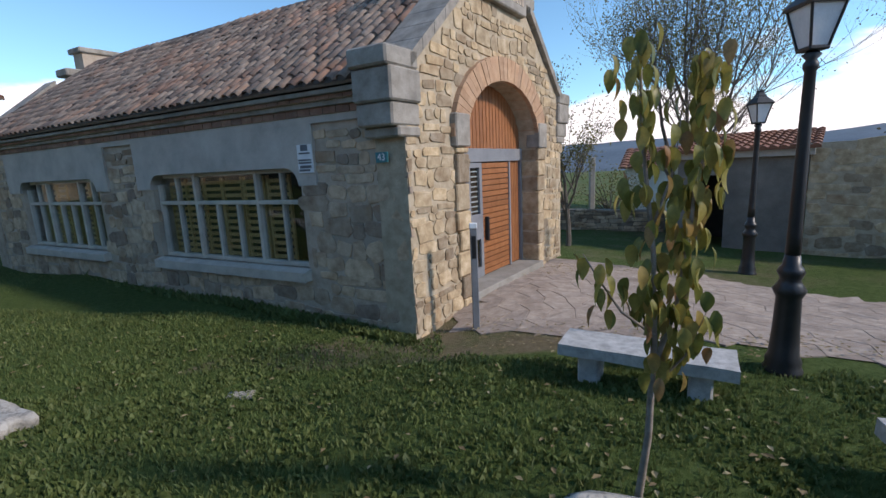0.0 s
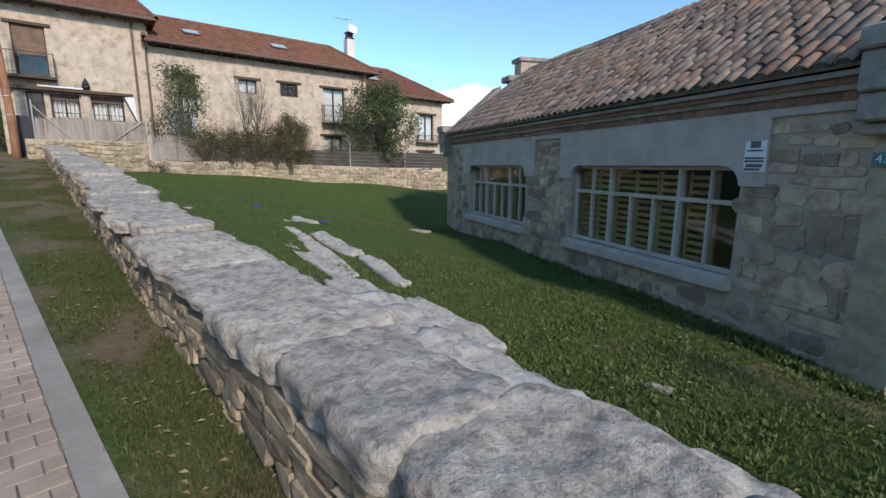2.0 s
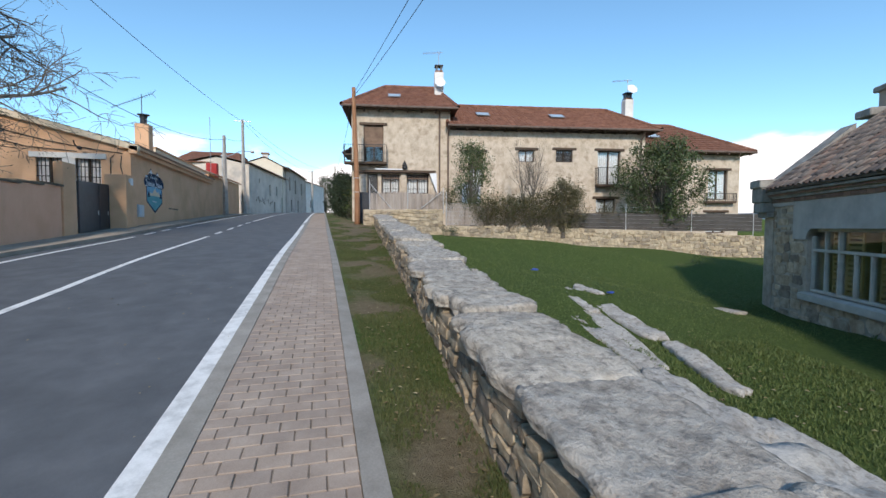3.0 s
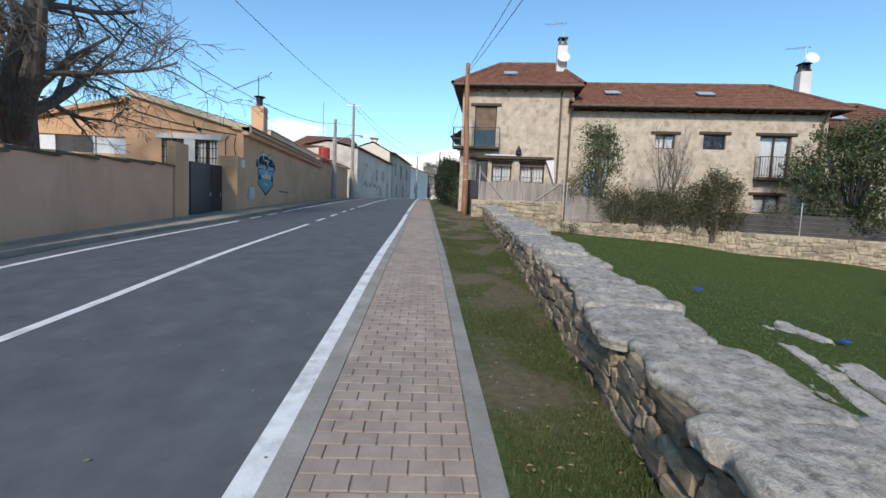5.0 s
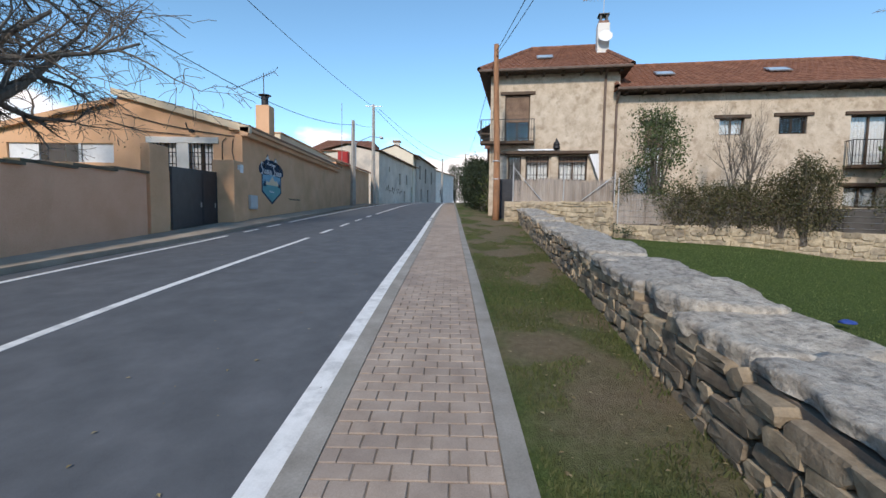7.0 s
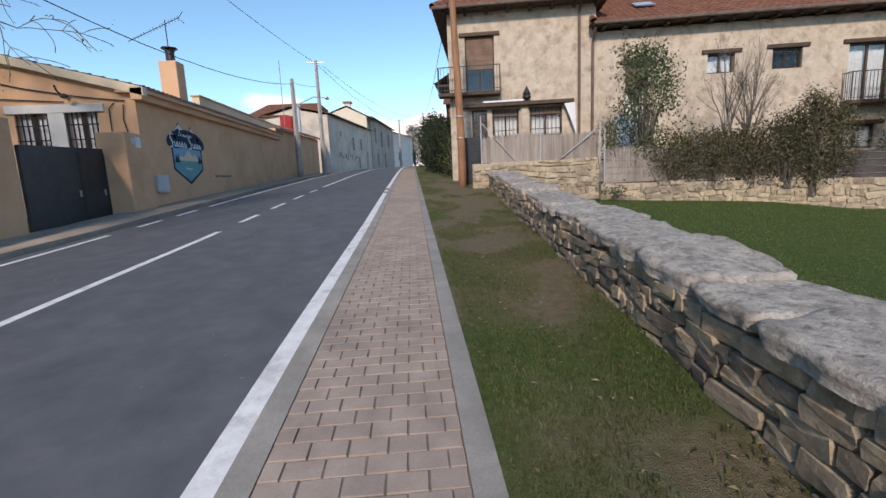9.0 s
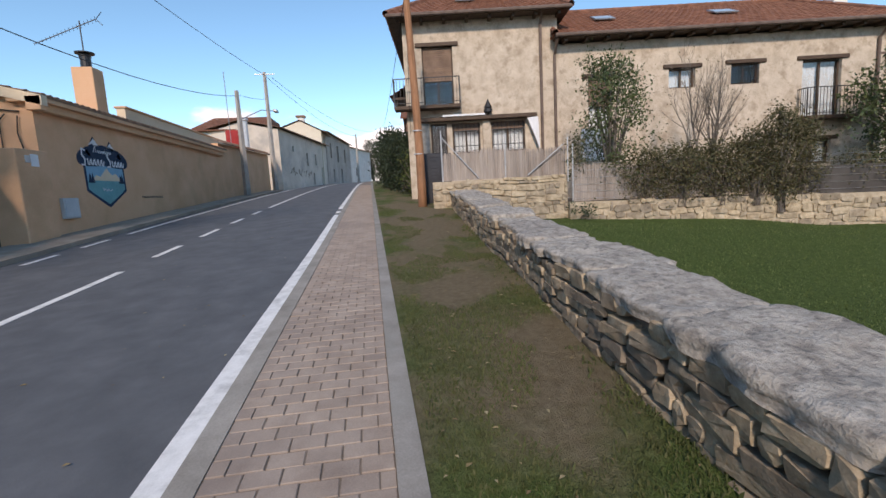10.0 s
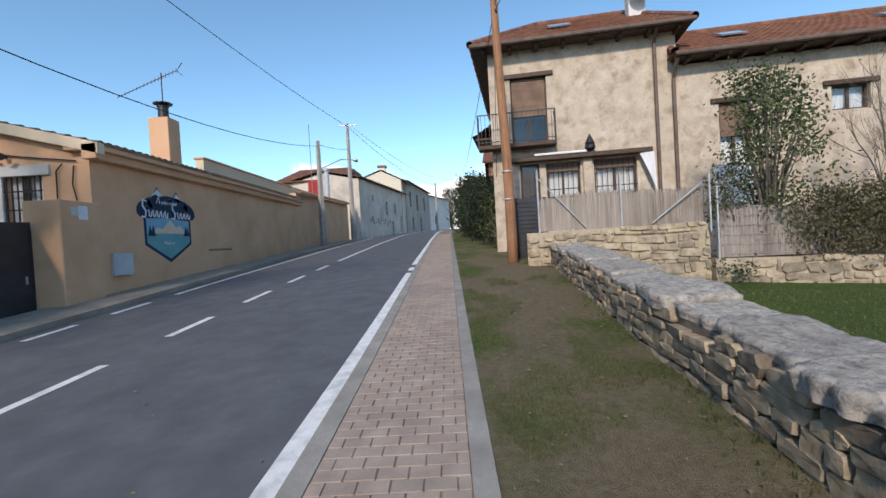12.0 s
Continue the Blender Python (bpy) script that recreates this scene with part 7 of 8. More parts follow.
        tube(bm, [a.lerp(b, f) - Vector((0, 0, 4 * sag * f * (1 - f))) for f in (k / 22 for k in range(23))], r, 5)
        ob = part("overhead_cable", bm, "black_rubber", None)
        tagged(ob, "thin black overhead cable between the poles", "cable", "overhead cables")


poles()


# ---- fence, gate and reeds above the terrace wall ----
def fence():
    XF = basis((F0.x, F0.y, 0), FV, -FN)
    t = thing("garden_fence", XF @ Vector((3, 0.2, 1.75)), "wire fence on steel posts with a weathered reed screen", "fence")
    for s, d, z0, z1 in ((-3.6, 0.45, 2.45, 3.95), (-1.75, 0.45, 2.45, 3.75), (-0.02, 0.10, 2.3, 3.55), (0.12, 0.10, 1.6, 3.35), (6.2, 0.15, 1.6, 2.95), (9.4, 0.15, 1.5, 2.85), (13.0, 0.15, 1.3, 2.6), (16.5, 0.15, 1.0, 2.4)):
        bm = bmesh.new()
        tube(bm, [(s, d, z0), (s, d, z1)], 0.021, 8)
        part("post", bm, "galv", t, xf=XF)
    for a, b in (((-3.58, 0.45, 3.75), (-2.55, 0.45, 2.55)), ((-0.05, 0.35, 3.4), (-1.1, 0.45, 2.55))):
        bm = bmesh.new()
        tube(bm, [a, b], 0.016, 8)
        part("brace", bm, "galv", t, xf=XF)
    rng = random.Random(17)
    for s0, s1, z0, z1, d0 in ((-3.6, 0.0, 2.5, 3.32, 0.50), (0.1, 6.0, 1.72, 2.72, 0.16)):
        vs, fs = [], []
        s = s0
        while s < s1:
            w = rng.uniform(0.008, 0.016)
            top = z1 + rng.uniform(-0.06, 0.05) + 0.05 * math.sin(s * 2.1)
            d = d0 + rng.uniform(-0.012, 0.012)
            b = len(vs)
            vs += [(s, d, z0), (s + w, d + 0.006, z0), (s + w + rng.uniform(-0.01, 0.01), d + 0.006, top), (s + rng.uniform(-0.01, 0.01), d, top)]
            vs += [(s, d + 0.012, z0), (s, d + 0.012, top)]
            fs += [(b, b + 1, b + 2, b + 3), (b + 4, b, b + 3, b + 5)]
            s += w * 0.93
        base = origin_of(t)
        me = mesh_of([(XF @ Vector(v)) - base for v in vs], fs, "reed", "reed_screen")
        o = new("reed_screen", me)
        o.parent = t
        tagged(o, "weathered grey-brown reed screen", kind="stuff")
    bm = bmesh.new()
    box(bm, 6.0, 17.0, 0.17, 0.18, 1.45, 2.35)
    part("shade_cloth", bm, "cloth_dark", t, "dark shade cloth", XF)
    for i in range(6):
        z = 1.8 + i * 0.2
        bm = bmesh.new()
        tube(bm, [(0.1, 0.14, z), (17, 0.14, z - 0.25)], 0.004, 4)
        part("wire", bm, "galv", t, xf=XF)
    g = thing("garden_gate", (-25.6, 2.05, street(-25.6)), "dark slatted metal garden gate, shut", "gate")
    part("frame", boxed(-25.64, -25.58, 1.72, 2.62, 1.75, 3.45, 0.006), "dark_metal", g)
    for i in range(14):
        z = 1.82 + i * 0.115
        part("slat", boxed(-25.58, -25.56, 1.76, 2.58, z, z + 0.085), "dark_metal", g)


M["cloth_dark"] = grainy("dark_shade_cloth", (0.05, 0.045, 0.042), (0.075, 0.068, 0.062), (0.10, 0.092, 0.085), 2, 60, 0.95, 0.004, 0)
fence()


# ---- trees and shrubs ----
def branch_out(bm, rng, p, d, length, rad, level, tips, spread=0.6, up=0.15, sides=7, kids=(2, 3)):
    pts, radii = [p], [rad]
    k = 4
    for i in range(k):
        d = (d + Vector((rng.uniform(-1, 1), rng.uniform(-1, 1), rng.uniform(-0.6, 0.8))) * 0.16 + Vector((0, 0, up * 0.2))).normalized()
        p = p + d * length / k
        pts.append(p)
        radii.append(rad * (1 - 0.42 * (i + 1) / k))
    tube(bm, pts, radii, sides if level > 1 else 4, False)
    if level == 0:
        tips.append((p, d))
        tips.append((pts[2], d))
        return
    for j in range(rng.randint(*kids) + (1 if level > 2 else 0)):
        at = rng.randint(2, k)
        nd = (d + Vector((rng.uniform(-1, 1), rng.uniform(-1, 1), rng.uniform(-0.5, 0.8))) * spread).normalized()
        branch_out(bm, rng, pts[at], nd, length * rng.uniform(0.55, 0.82), radii[at] * rng.uniform(0.55, 0.8), level - 1, tips, spread, up, sides, kids)
    branch_out(bm, rng, pts[-1], d, length * 0.75, radii[-1] * 0.95, level - 1, tips, spread, up, sides, kids)


def leaf_cloud(rng, places, size, per, jitter, droop=0.3):
    """Many small bent leaves round the given places."""
    vs, fs = [], []
    for p, d in places:
        for i in range(per):
            c = Vector(p) + Vector((rng.gauss(0, jitter), rng.gauss(0, jitter), rng.gauss(0, jitter)))
            a = Vector((rng.uniform(-1, 1), rng.uniform(-1, 1), rng.uniform(-1, 0.6) - droop)).normalized()
            b = a.cross(Vector((rng.uniform(-1, 1), rng.uniform(-1, 1), rng.uniform(-1, 1)))).normalized()
            n = a.cross(b)
            s = size * rng.uniform(0.6, 1.3)
            k = len(vs)
            vs += [c, c + a * s * 0.5 + b * s * 0.26 + n * s * 0.05, c + a * s, c + a * s * 0.5 - b * s * 0.26 + n * s * 0.05]
            fs += [(k, k + 1, k + 2, k + 3)]
    return vs, fs


def crown_part(parent, vs, fs, mat, label=""):
    base = origin_of(parent)
    o = new("crown", mesh_of([Vector(v) - base for v in vs], fs, mat, "crown"))
    o.parent = parent
    if label:
        tagged(o, label)
    return o


def bough(bm, rng, p, d, length, rad, level, tips):
    """A wandering limb that forks along its outer part; fine twigs hang a little."""
    k = 6
    pts, radii, dirs = [p], [rad], [d]
    for i in range(k):
        lift = 0.05 if level >= 3 else (-0.02 if level == 2 else -0.07)
        d = (d + Vector((rng.gauss(0, 1), rng.gauss(0, 1), rng.gauss(0, 0.8))) * 0.17 + Vector((0, 0, lift))).normalized()
        p = p + d * length / k
        pts.append(p)
        dirs.append(d)
        radii.append(max(rad * (1 - 0.62 * (i + 1) / k), 0.006))
    tube(bm, pts, radii, 9 if level >= 3 else (6 if level == 2 else 4), False)
    if level == 0:
        tips.append((p, d))
        return
    for j in range(6 if level >= 3 else 5):
        at = min(k, 2 + int(rng.random() * (k - 1)))
        side = dirs[at].cross(Vector((rng.gauss(0, 1), rng.gauss(0, 1), rng.gauss(0, 1)))).normalized()
        a = radians(rng.uniform(28, 62))
        nd = dirs[at] * math.cos(a) + side * math.sin(a)
        nd.z *= 0.8
        bough(bm, rng, pts[at], nd.normalized(), length * rng.uniform(0.42, 0.66), radii[at] * rng.uniform(0.5, 0.72), level - 1, tips)


def big_bare_tree():
    rng = random.Random(23)
    base = Vector((-16.0, -10.4, street(-16, -8) - 0.1))
    t = thing("bare_tree", base, "large bare spreading tree behind the boundary wall", "tree")
    bm = bmesh.new()
    tips = []
    fork = base + Vector((0.1, -0.1, 2.9))
    tube(bm, [base, base + Vector((0.03, 0.02, 0.7)), base + Vector((0.05, -0.03, 1.9)), fork], [0.50, 0.38, 0.36, 0.40], 14, False)
    part("trunk", bm, "bark", t, "thick grey-brown trunk")
    for drop, d, L, r in ((0.9, (0.1, 1.0, 0.62), 4.6, 0.17), (0.2, (0.1, 0.55, 1.0), 4.8, 0.21), (0.0, (0.1, 0.1, 1.0), 5.2, 0.25), (0.1, (0.1, -0.45, 1.0), 5.0, 0.23), (0.5, (0.2, -0.9, 0.8), 4.6, 0.18), (0.2, (0.9, 0.1, 0.75), 4.4, 0.18), (0.3, (-0.9, 0.2, 0.85), 3.2, 0.17), (0.1, (-0.5, -0.5, 0.9), 4.6, 0.18)):
        bm = bmesh.new()
        bough(bm, rng, fork - Vector((0, 0, drop)), Vector(d).normalized(), L, r, 4, tips)
        part("limb", bm, "bark", t, "bare limb with many fine twigs")
    vs, fs = leaf_cloud(rng, [q for q in tips if rng.random() < 0.25], 0.045, 3, 0.12)
    crown_part(t, vs, fs, "leaf_vine", "a few withered leaves")


big_bare_tree()


def sparse_tree(base, height, seed, label, leaf, size=0.10, per=3, levels=4, stems=1, spread=0.5, lean=(0, 0), keep=0.8):
    rng = random.Random(seed)
    base = Vector(base)
    t = thing("tree", base, label, "tree")
    bm = bmesh.new()
    tips = []
    for i in range(stems):
        d = Vector((lean[0] + rng.uniform(-0.25, 0.25) * (stems > 1), lean[1] + rng.uniform(-0.25, 0.25) * (stems > 1), 1)).normalized()
        branch_out(bm, rng, base + Vector((0, 0, -0.2)), d, height * 0.36, height * 0.018 / (stems ** 0.35), levels, tips, spread, 0.35, 7, (2, 3))
    part("trunk", bm, "bark", t)
    vs, fs = leaf_cloud(rng, [q for q in tips if rng.random() < keep], size, per, 0.14)
    crown_part(t, vs, fs, leaf)
    return t


sparse_tree((3.75, 12.9, land(3.75, 12.9)), 4.6, 3, "young leaning tree with thinning green-yellow leaves", "leaf_sparse", 0.07, 11, 4, 1, 0.55, (0.12, 0.05))
sparse_tree((8.0, 15.4, land(8.0, 15.4)), 8.5, 7, "tall many-stemmed tree with sparse autumn leaves", "leaf_sparse", 0.075, 4, 5, 3, 1.05, (0.05, 0.0), 0.55)


def shrub(name, base, size, seed, n, leaf, leaf_size, label, per=14, jitter=0.13, twigs=True, stem=0.035):
    """A shrub of limbs and leaf clumps with gaps; size: half widths and height."""
    rng = random.Random(seed)
    base = Vector(base)
    t = thing(name, base, label, "tree" if "tree" in name else "shrub")
    bm = bmesh.new()
    spots = []
    for i in range(n):
        a, h = rng.uniform(0, 2 * math.pi), rng.random() ** 0.8
        r = math.sqrt(rng.random()) * (0.35 + 0.65 * math.sin(math.pi * min(max(0.12 + 0.8 * h, 0), 1)))
        r *= 1 + 0.75 * noise.noise(Vector((math.cos(a) * 1.5, math.sin(a) * 1.5, h * 3.5 + seed)))
        p = base + Vector((math.cos(a) * r * size[0], math.sin(a) * r * size[1], 0.08 * size[2] + h * size[2] * 0.92))
        spots.append((p, Vector((0, 0, 1))))
        if twigs and i % 4 == 0:
            tube(bm, [base + Vector((rng.uniform(-0.1, 0.1), rng.uniform(-0.1, 0.1), -0.1)), base.lerp(p, 0.5) + Vector((0, 0, 0.1 * size[2])), p], [stem, stem * 0.6, 0.006], 5, False)
    if len(bm.verts):
        part("trunk", bm, "bark", t)
    else:
        bm.free()
    vs, fs = leaf_cloud(rng, spots, leaf_size, per, jitter)
    crown_part(t, vs, fs, leaf)
    return t


XF_F = basis((F0.x, F0.y, 0), FV, -FN)
shrub("bay_tree", XF_F @ Vector((1.55, 1.0, 1.7)), (1.1, 1.0, 4.15), 2, 150, "leaf_bay", 0.095, "upright bay tree with glossy dark leaves", 46, 0.18)
shrub("magnolia_tree", XF_F @ Vector((11.8, 1.0, 1.4)), (2.5, 1.8, 4.8), 5, 640, "leaf_bay", 0.13, "broad dark evergreen tree overhanging the terrace wall", 26, 0.17)
for i, (s, d, wx, wy, z, h, nn) in enumerate(((2.2, 0.08, 0.9, 0.30, 1.62, 1.45, 170), (3.3, 0.05, 1.0, 0.32, 1.55, 1.55, 230), (4.3, 0.02, 1.0, 0.34, 1.5, 1.65, 240), (5.3, 0.0, 0.9, 0.36, 1.45, 2.0, 260), (6.0, 0.0, 0.75, 0.42, 1.2, 2.75, 330), (6.7, 0.1, 0.6, 0.36, 1.4, 2.2, 180), (8.6, 0.5, 0.9, 0.4, 1.6, 1.2, 70), (0.35, 0.2, 0.45, 0.2, 2.6, 0.9, 26))):
    shrub("climbing_shrub", XF_F @ Vector((s, d, z)), (wy, wx, h), 40 + i, nn, "leaf_vine", 0.075, "tangled half-dry climber hanging over the fence", 18, 0.14, True, 0.012)
sparse_tree(XF_F @ Vector((4.6, 1.2, 1.7)), 4.6, 14, "thin leafless shrub before the house wall", "leaf_vine", 0.06, 1, 4, 2, 0.6, (0, 0), 0.25)
shrub("low_shrub", XF_F @ Vector((0.2, -0.35, 1.25)), (0.35, 0.6, 0.45), 61, 18, "leaf_dark", 0.07, "low dark weeds at the terrace wall's foot", 14, 0.1, False)
shrub("low_shrub", (-16.7, 14.4, garden(-16.7, 14.4)), (0.35, 0.35, 0.55), 62, 12, "leaf_dark", 0.06, "small bush in the lawn", 12, 0.1, False)
for i, (x, y, wx, wy, h, nn) in enumerate(((-31.0, 1.9, 1.1, 0.8, 2.2, 150), (-33.5, 1.65, 1.5, 0.9, 2.7, 190), (-36.8, 1.45, 1.8, 0.95, 3.0, 210), (-40.5, 1.35, 2.0, 0.95, 3.1, 210), (-46, 1.8, 3.0, 1.2, 3.4, 190), (-108, 0.6, 4.0, 2.6, 8.5, 230))):
    shrub("hedge_tree", (x, y, street(x)), (wx, wy, h), 70 + i, nn, "leaf_hedge", 0.11 + 0.015 * i, "dense dark evergreen hedge beside the pavement", 32, 0.24)
shrub("lime_shrub", (-28.6, 1.75, street(-28.6)), (0.6, 0.55, 1.7), 80, 60, "leaf_lime", 0.10, "yellow-green shrub before the hedge", 14, 0.12)


def sapling():
    rng = random.Random(6)
    x, y = 1.51, 2.70
    z = land(x, y) - 0.05
    t = thing("sapling", (x, y, z), "slender young tree with large drooping yellow-green leaves", "tree")
    stems = [([(x, y, z), (x + 0.06, y, z + 0.55), (x + 0.08, y + 0.02, z + 1.1), (x + 0.05, y, z + 1.6), (x - 0.02, y + 0.02, z + 2.2), (x - 0.06, y, z + 2.72)], 0.024),
             ([(x + 0.07, y, z + 0.95), (x + 0.2, y + 0.03, z + 1.3), (x + 0.24, y, z + 1.8), (x + 0.27, y + 0.03, z + 2.2), (x + 0.28, y, z + 2.6)], 0.016),
             ([(x + 0.07, y, z + 1.15), (x - 0.12, y - 0.02, z + 1.3), (x - 0.25, y, z + 1.5), (x - 0.32, y, z + 1.62)], 0.010),
             ([(x + 0.08, y, z + 0.85), (x + 0.22, y - 0.05, z + 1.05), (x + 0.3, y - 0.08, z + 1.3)], 0.009),
             ([(x + 0.04, y, z + 1.75), (x + 0.14, y, z + 2.05), (x + 0.16, y, z + 2.3)], 0.008)]
    for pts, r in stems:
        bm = bmesh.new()
        tube(bm, pts, [r * (1 - 0.7 * i / (len(pts) - 1)) for i in range(len(pts))], 8, False)
        part("stem", bm, "bark_pale", t, smooth=True)
    shapes = []
    for v in range(8):                    # folded, drooping leaves
        L, Wd = rng.uniform(0.085, 0.125), rng.uniform(0.029, 0.042)
        vs, fs = [], []
        n = 6
        for i in range(n + 1):
            f = i / n
            wd = Wd * math.sin(math.pi * (0.06 + 0.92 * f)) ** 0.8 * (1 - 0.25 * f)
            bendz = -0.35 * L * f * f
            for e, dz in ((-1, 0.35 * wd), (0, 0.0), (1, 0.35 * wd)):
                vs.append((e * wd, L * f, bendz + dz))
        for i in range(n):
            for j in range(2):
                a = i * 3 + j
                fs.append((a, a + 1, a + 4, a + 3))
        tilt = Matrix.Rotation(rng.uniform(-1.5, -0.85), 4, "X")
        shapes.append(([tilt @ Vector(p) for p in vs], fs))
    for pts, dens, lo in ((stems[0][0], 96, 0.46), (stems[1][0], 190, 0.04), (stems[2][0], 16, 0.3), (stems[3][0], 20, 0.2), (stems[4][0], 22, 0.1)):
        for i in range(dens):
            f = lo + (1 - lo) * rng.random()
            q = f * (len(pts) - 1)
            a = min(int(q), len(pts) - 2)
            p = Vector(pts[a]).lerp(Vector(pts[a + 1]), q - a) + Vector((rng.gauss(0, 0.07), rng.gauss(0, 0.07), rng.gauss(0, 0.03)))
            vs, fs = shapes[rng.randrange(8)]
            R = Matrix.Rotation(rng.uniform(0, 6.28), 4, "Z")
            piece("leaf", mesh_of([R @ v for v in vs], fs, "leaf_big", "leaf", True), t, p)


def big_leaf_mat():
    m, n, l, b = nodes_of("large_yellowing_leaf", 0.45, 0, 0.4)
    rnd = n.new("ShaderNodeObjectInfo").outputs["Random"]
    col = ramp(n, l, rnd, [(0.0, (0.13, 0.15, 0.035)), (0.45, (0.26, 0.24, 0.06)), (0.8, (0.40, 0.31, 0.085)), (1.0, (0.30, 0.16, 0.075))])
    v = noise_tex(n, l, coords(n, l, 40), 4)
    col = mixc(n, l, 0.5, col, ramp(n, l, v, [(0.3, (0.3, 0.3, 0.3)), (0.7, (0.7, 0.7, 0.66))]), "OVERLAY")
    l.new(col, b.inputs["Base Color"])
    t = n.new("ShaderNodeBsdfTranslucent")
    l.new(col, t.inputs["Color"])
    mx = n.new("ShaderNodeMixShader")
    mx.inputs[0].default_value = 0.3
    l.new(b.outputs[0], mx.inputs[1])
    l.new(t.outputs[0], mx.inputs[2])
    l.new(mx.outputs[0], n["Material Output"].inputs[0])
    bump(n, l, b, v, 0.003, 0.5)
    return m


M["leaf_big"] = big_leaf_mat()
sapling()


# ---- beyond the hall's garden ----
def beyond():
    a, b = Vector((6.82, 13.09, 0)), Vector((9.0, 11.3, 0))
    d = (b - a).normalized()
    n = Vector((-d.y, d.x, 0))
    zg = -1.1
    xf = basis((a.x, a.y, 0), d, n)
    s = thing("grey_shed", (a.x, a.y, zg), "low grey rendered shed with a dark doorway and tile edge", "shed")
    L = (b - a).length
    part("wall_front", holed_wall(rect(0, L, zg - 0.3, 1.38), [rect(0.55, 1.15, zg - 0.1, 0.95)], 0, 0.3), "shed_grey", s, xf=xf)
    # added dark wall: shade seen through the doorway, put into colour
    part("wall_inner", boxed(0.3, L - 0.3, 1.5, 1.7, zg, 1.36), "dark_in", s, xf=xf)
    part("wall_side", boxed(0, 0.3, 0.3, 5, zg - 0.3, 1.38), "shed_grey", s, xf=xf)
    part("wall_end", boxed(L - 0.3, L, 0.3, 5, zg - 0.3, 1.38), "shed_grey", s, xf=xf)
    part("fascia", boxed(-0.1, L + 0.1, -0.15, 0.1, 1.38, 1.56, 0.01), "concrete", s, xf=xf)
    bm = bmesh.new()
    roof_plane(bm, (-0.2, -0.25, 1.56), (L + 0.2, -0.25, 1.56), (L + 0.2, 5, 2.15), (-0.2, 5, 2.15), 8, 16, 0.05)
    part("roof", bm, "tile_red", s, xf=xf)
    c, e = b + d * 0.02, Vector((16.0, 6.6, 0))
    d2 = (e - c).normalized()
    n2 = Vector((d2.y, -d2.x, 0))
    if n2.dot(Vector((-1, -1, 0))) < 0:
        n2 = -n2
    L2 = (e - c).length
    q = c - n2 * 0.4
    vs = [(c.x, c.y, -1.6), (e.x, e.y, -1.6), (e.x, e.y, 1.75), (c.x, c.y, 1.65), (c.x - n2.x * 0.4, c.y - n2.y * 0.4, -1.6), (e.x - n2.x * 0.4, e.y - n2.y * 0.4, -1.6), (e.x - n2.x * 0.4, e.y - n2.y * 0.4, 1.75), (c.x - n2.x * 0.4, c.y - n2.y * 0.4, 1.65)]
    w = tagged(new("wall_stone_yard", mesh_of(vs, [(0, 1, 2, 3), (7, 6, 5, 4), (3, 2, 6, 7), (0, 3, 7, 4), (1, 5, 6, 2)], "mortar", "wall_stone_yard")), "tall pale rubble yard wall beside the shed", "stone wall", kind="structure")
    rubble(w, c, d2, n2, L2, lambda t: -1.3, lambda t: 1.68, (0.14, 0.3), (0.25, 0.7), 0.012, 51, "ochre", "ochre", limit=160)
    # low dark wall across the far lawn
    c, e = Vector((2.2, 17.5, 0)), Vector((7.2, 14.6, 0))
    d3 = (e - c).normalized()
    n3 = Vector((d3.y, -d3.x, 0))
    if n3.y > 0:
        n3 = -n3
    zz = -1.0
    vs = []
    for p in (c, e):
        q = p - n3 * 0.4
        vs += [(p.x, p.y, zz - 0.4), (p.x, p.y, -0.18), (q.x, q.y, -0.18), (q.x, q.y, zz - 0.4)]
    w = tagged(new("wall_lawn", mesh_of(vs, [(0, 1, 5, 4), (1, 2, 6, 5), (2, 3, 7, 6), (0, 3, 2, 1), (4, 5, 6, 7)], "joint", "wall_lawn")), "low dark dry-stone wall across the lawn", "stone wall", kind="structure")
    rubble(w, c, d3, n3, (e - c).length, lambda t: zz - 0.05, lambda t: -0.14, (0.08, 0.16), (0.18, 0.5), 0.04, 53, "grey_stone", "grey_stone", limit=150)
    simple_house("pale_house", "pale village house with a red tile roof beyond the garden", (17.0, 26.5), (12.2, 29.0), 6, -2.0, 1.0, 2.0, "plaster_white", "tile_red", [(1.5, 2.3, -0.4, 0.7)])
    shrub("round_bush", (4.6, 20.5, -1.2), (1.1, 1.0, 2.3), 91, 90, "leaf_hedge", 0.12, "dense round evergreen bush beyond the wall", 16, 0.16)
    shrub("round_bush", (8.3, 22.5, -1.3), (1.6, 1.0, 2.2), 93, 90, "leaf_sparse", 0.11, "loose autumn bush beyond the wall", 14, 0.2)
    shrub("round_bush", (14, 13, -1.2), (1.3, 1.0, 3.9), 92, 70, "leaf_vine", 0.12, "dry scrub showing above the yard wall", 14, 0.16)
    x, y = 6.6, 20.0
    t = thing("concrete_pole", (x, y, -1.4), "short pale concrete pole beyond the lawn", "utility pole", "concrete poles")
    part("shaft", boxed(x - 0.11, x + 0.11, y - 0.09, y + 0.09, -1.6, 1.6, 0.02), "pole_conc", t)
    # hills
    vs, fs = [], []
    k = 160
    for i in range(k + 1):
        a = 2 * math.pi * i / k
        r = 620
        h = 26 + 16 * noise.noise(Vector((math.cos(a) * 3, math.sin(a) * 3, 2))) + 7 * noise.noise(Vector((math.cos(a) * 11, math.sin(a) * 11, 5)))
        h *= 0.55 + 0.45 * max(0, math.cos(a - 1.2))
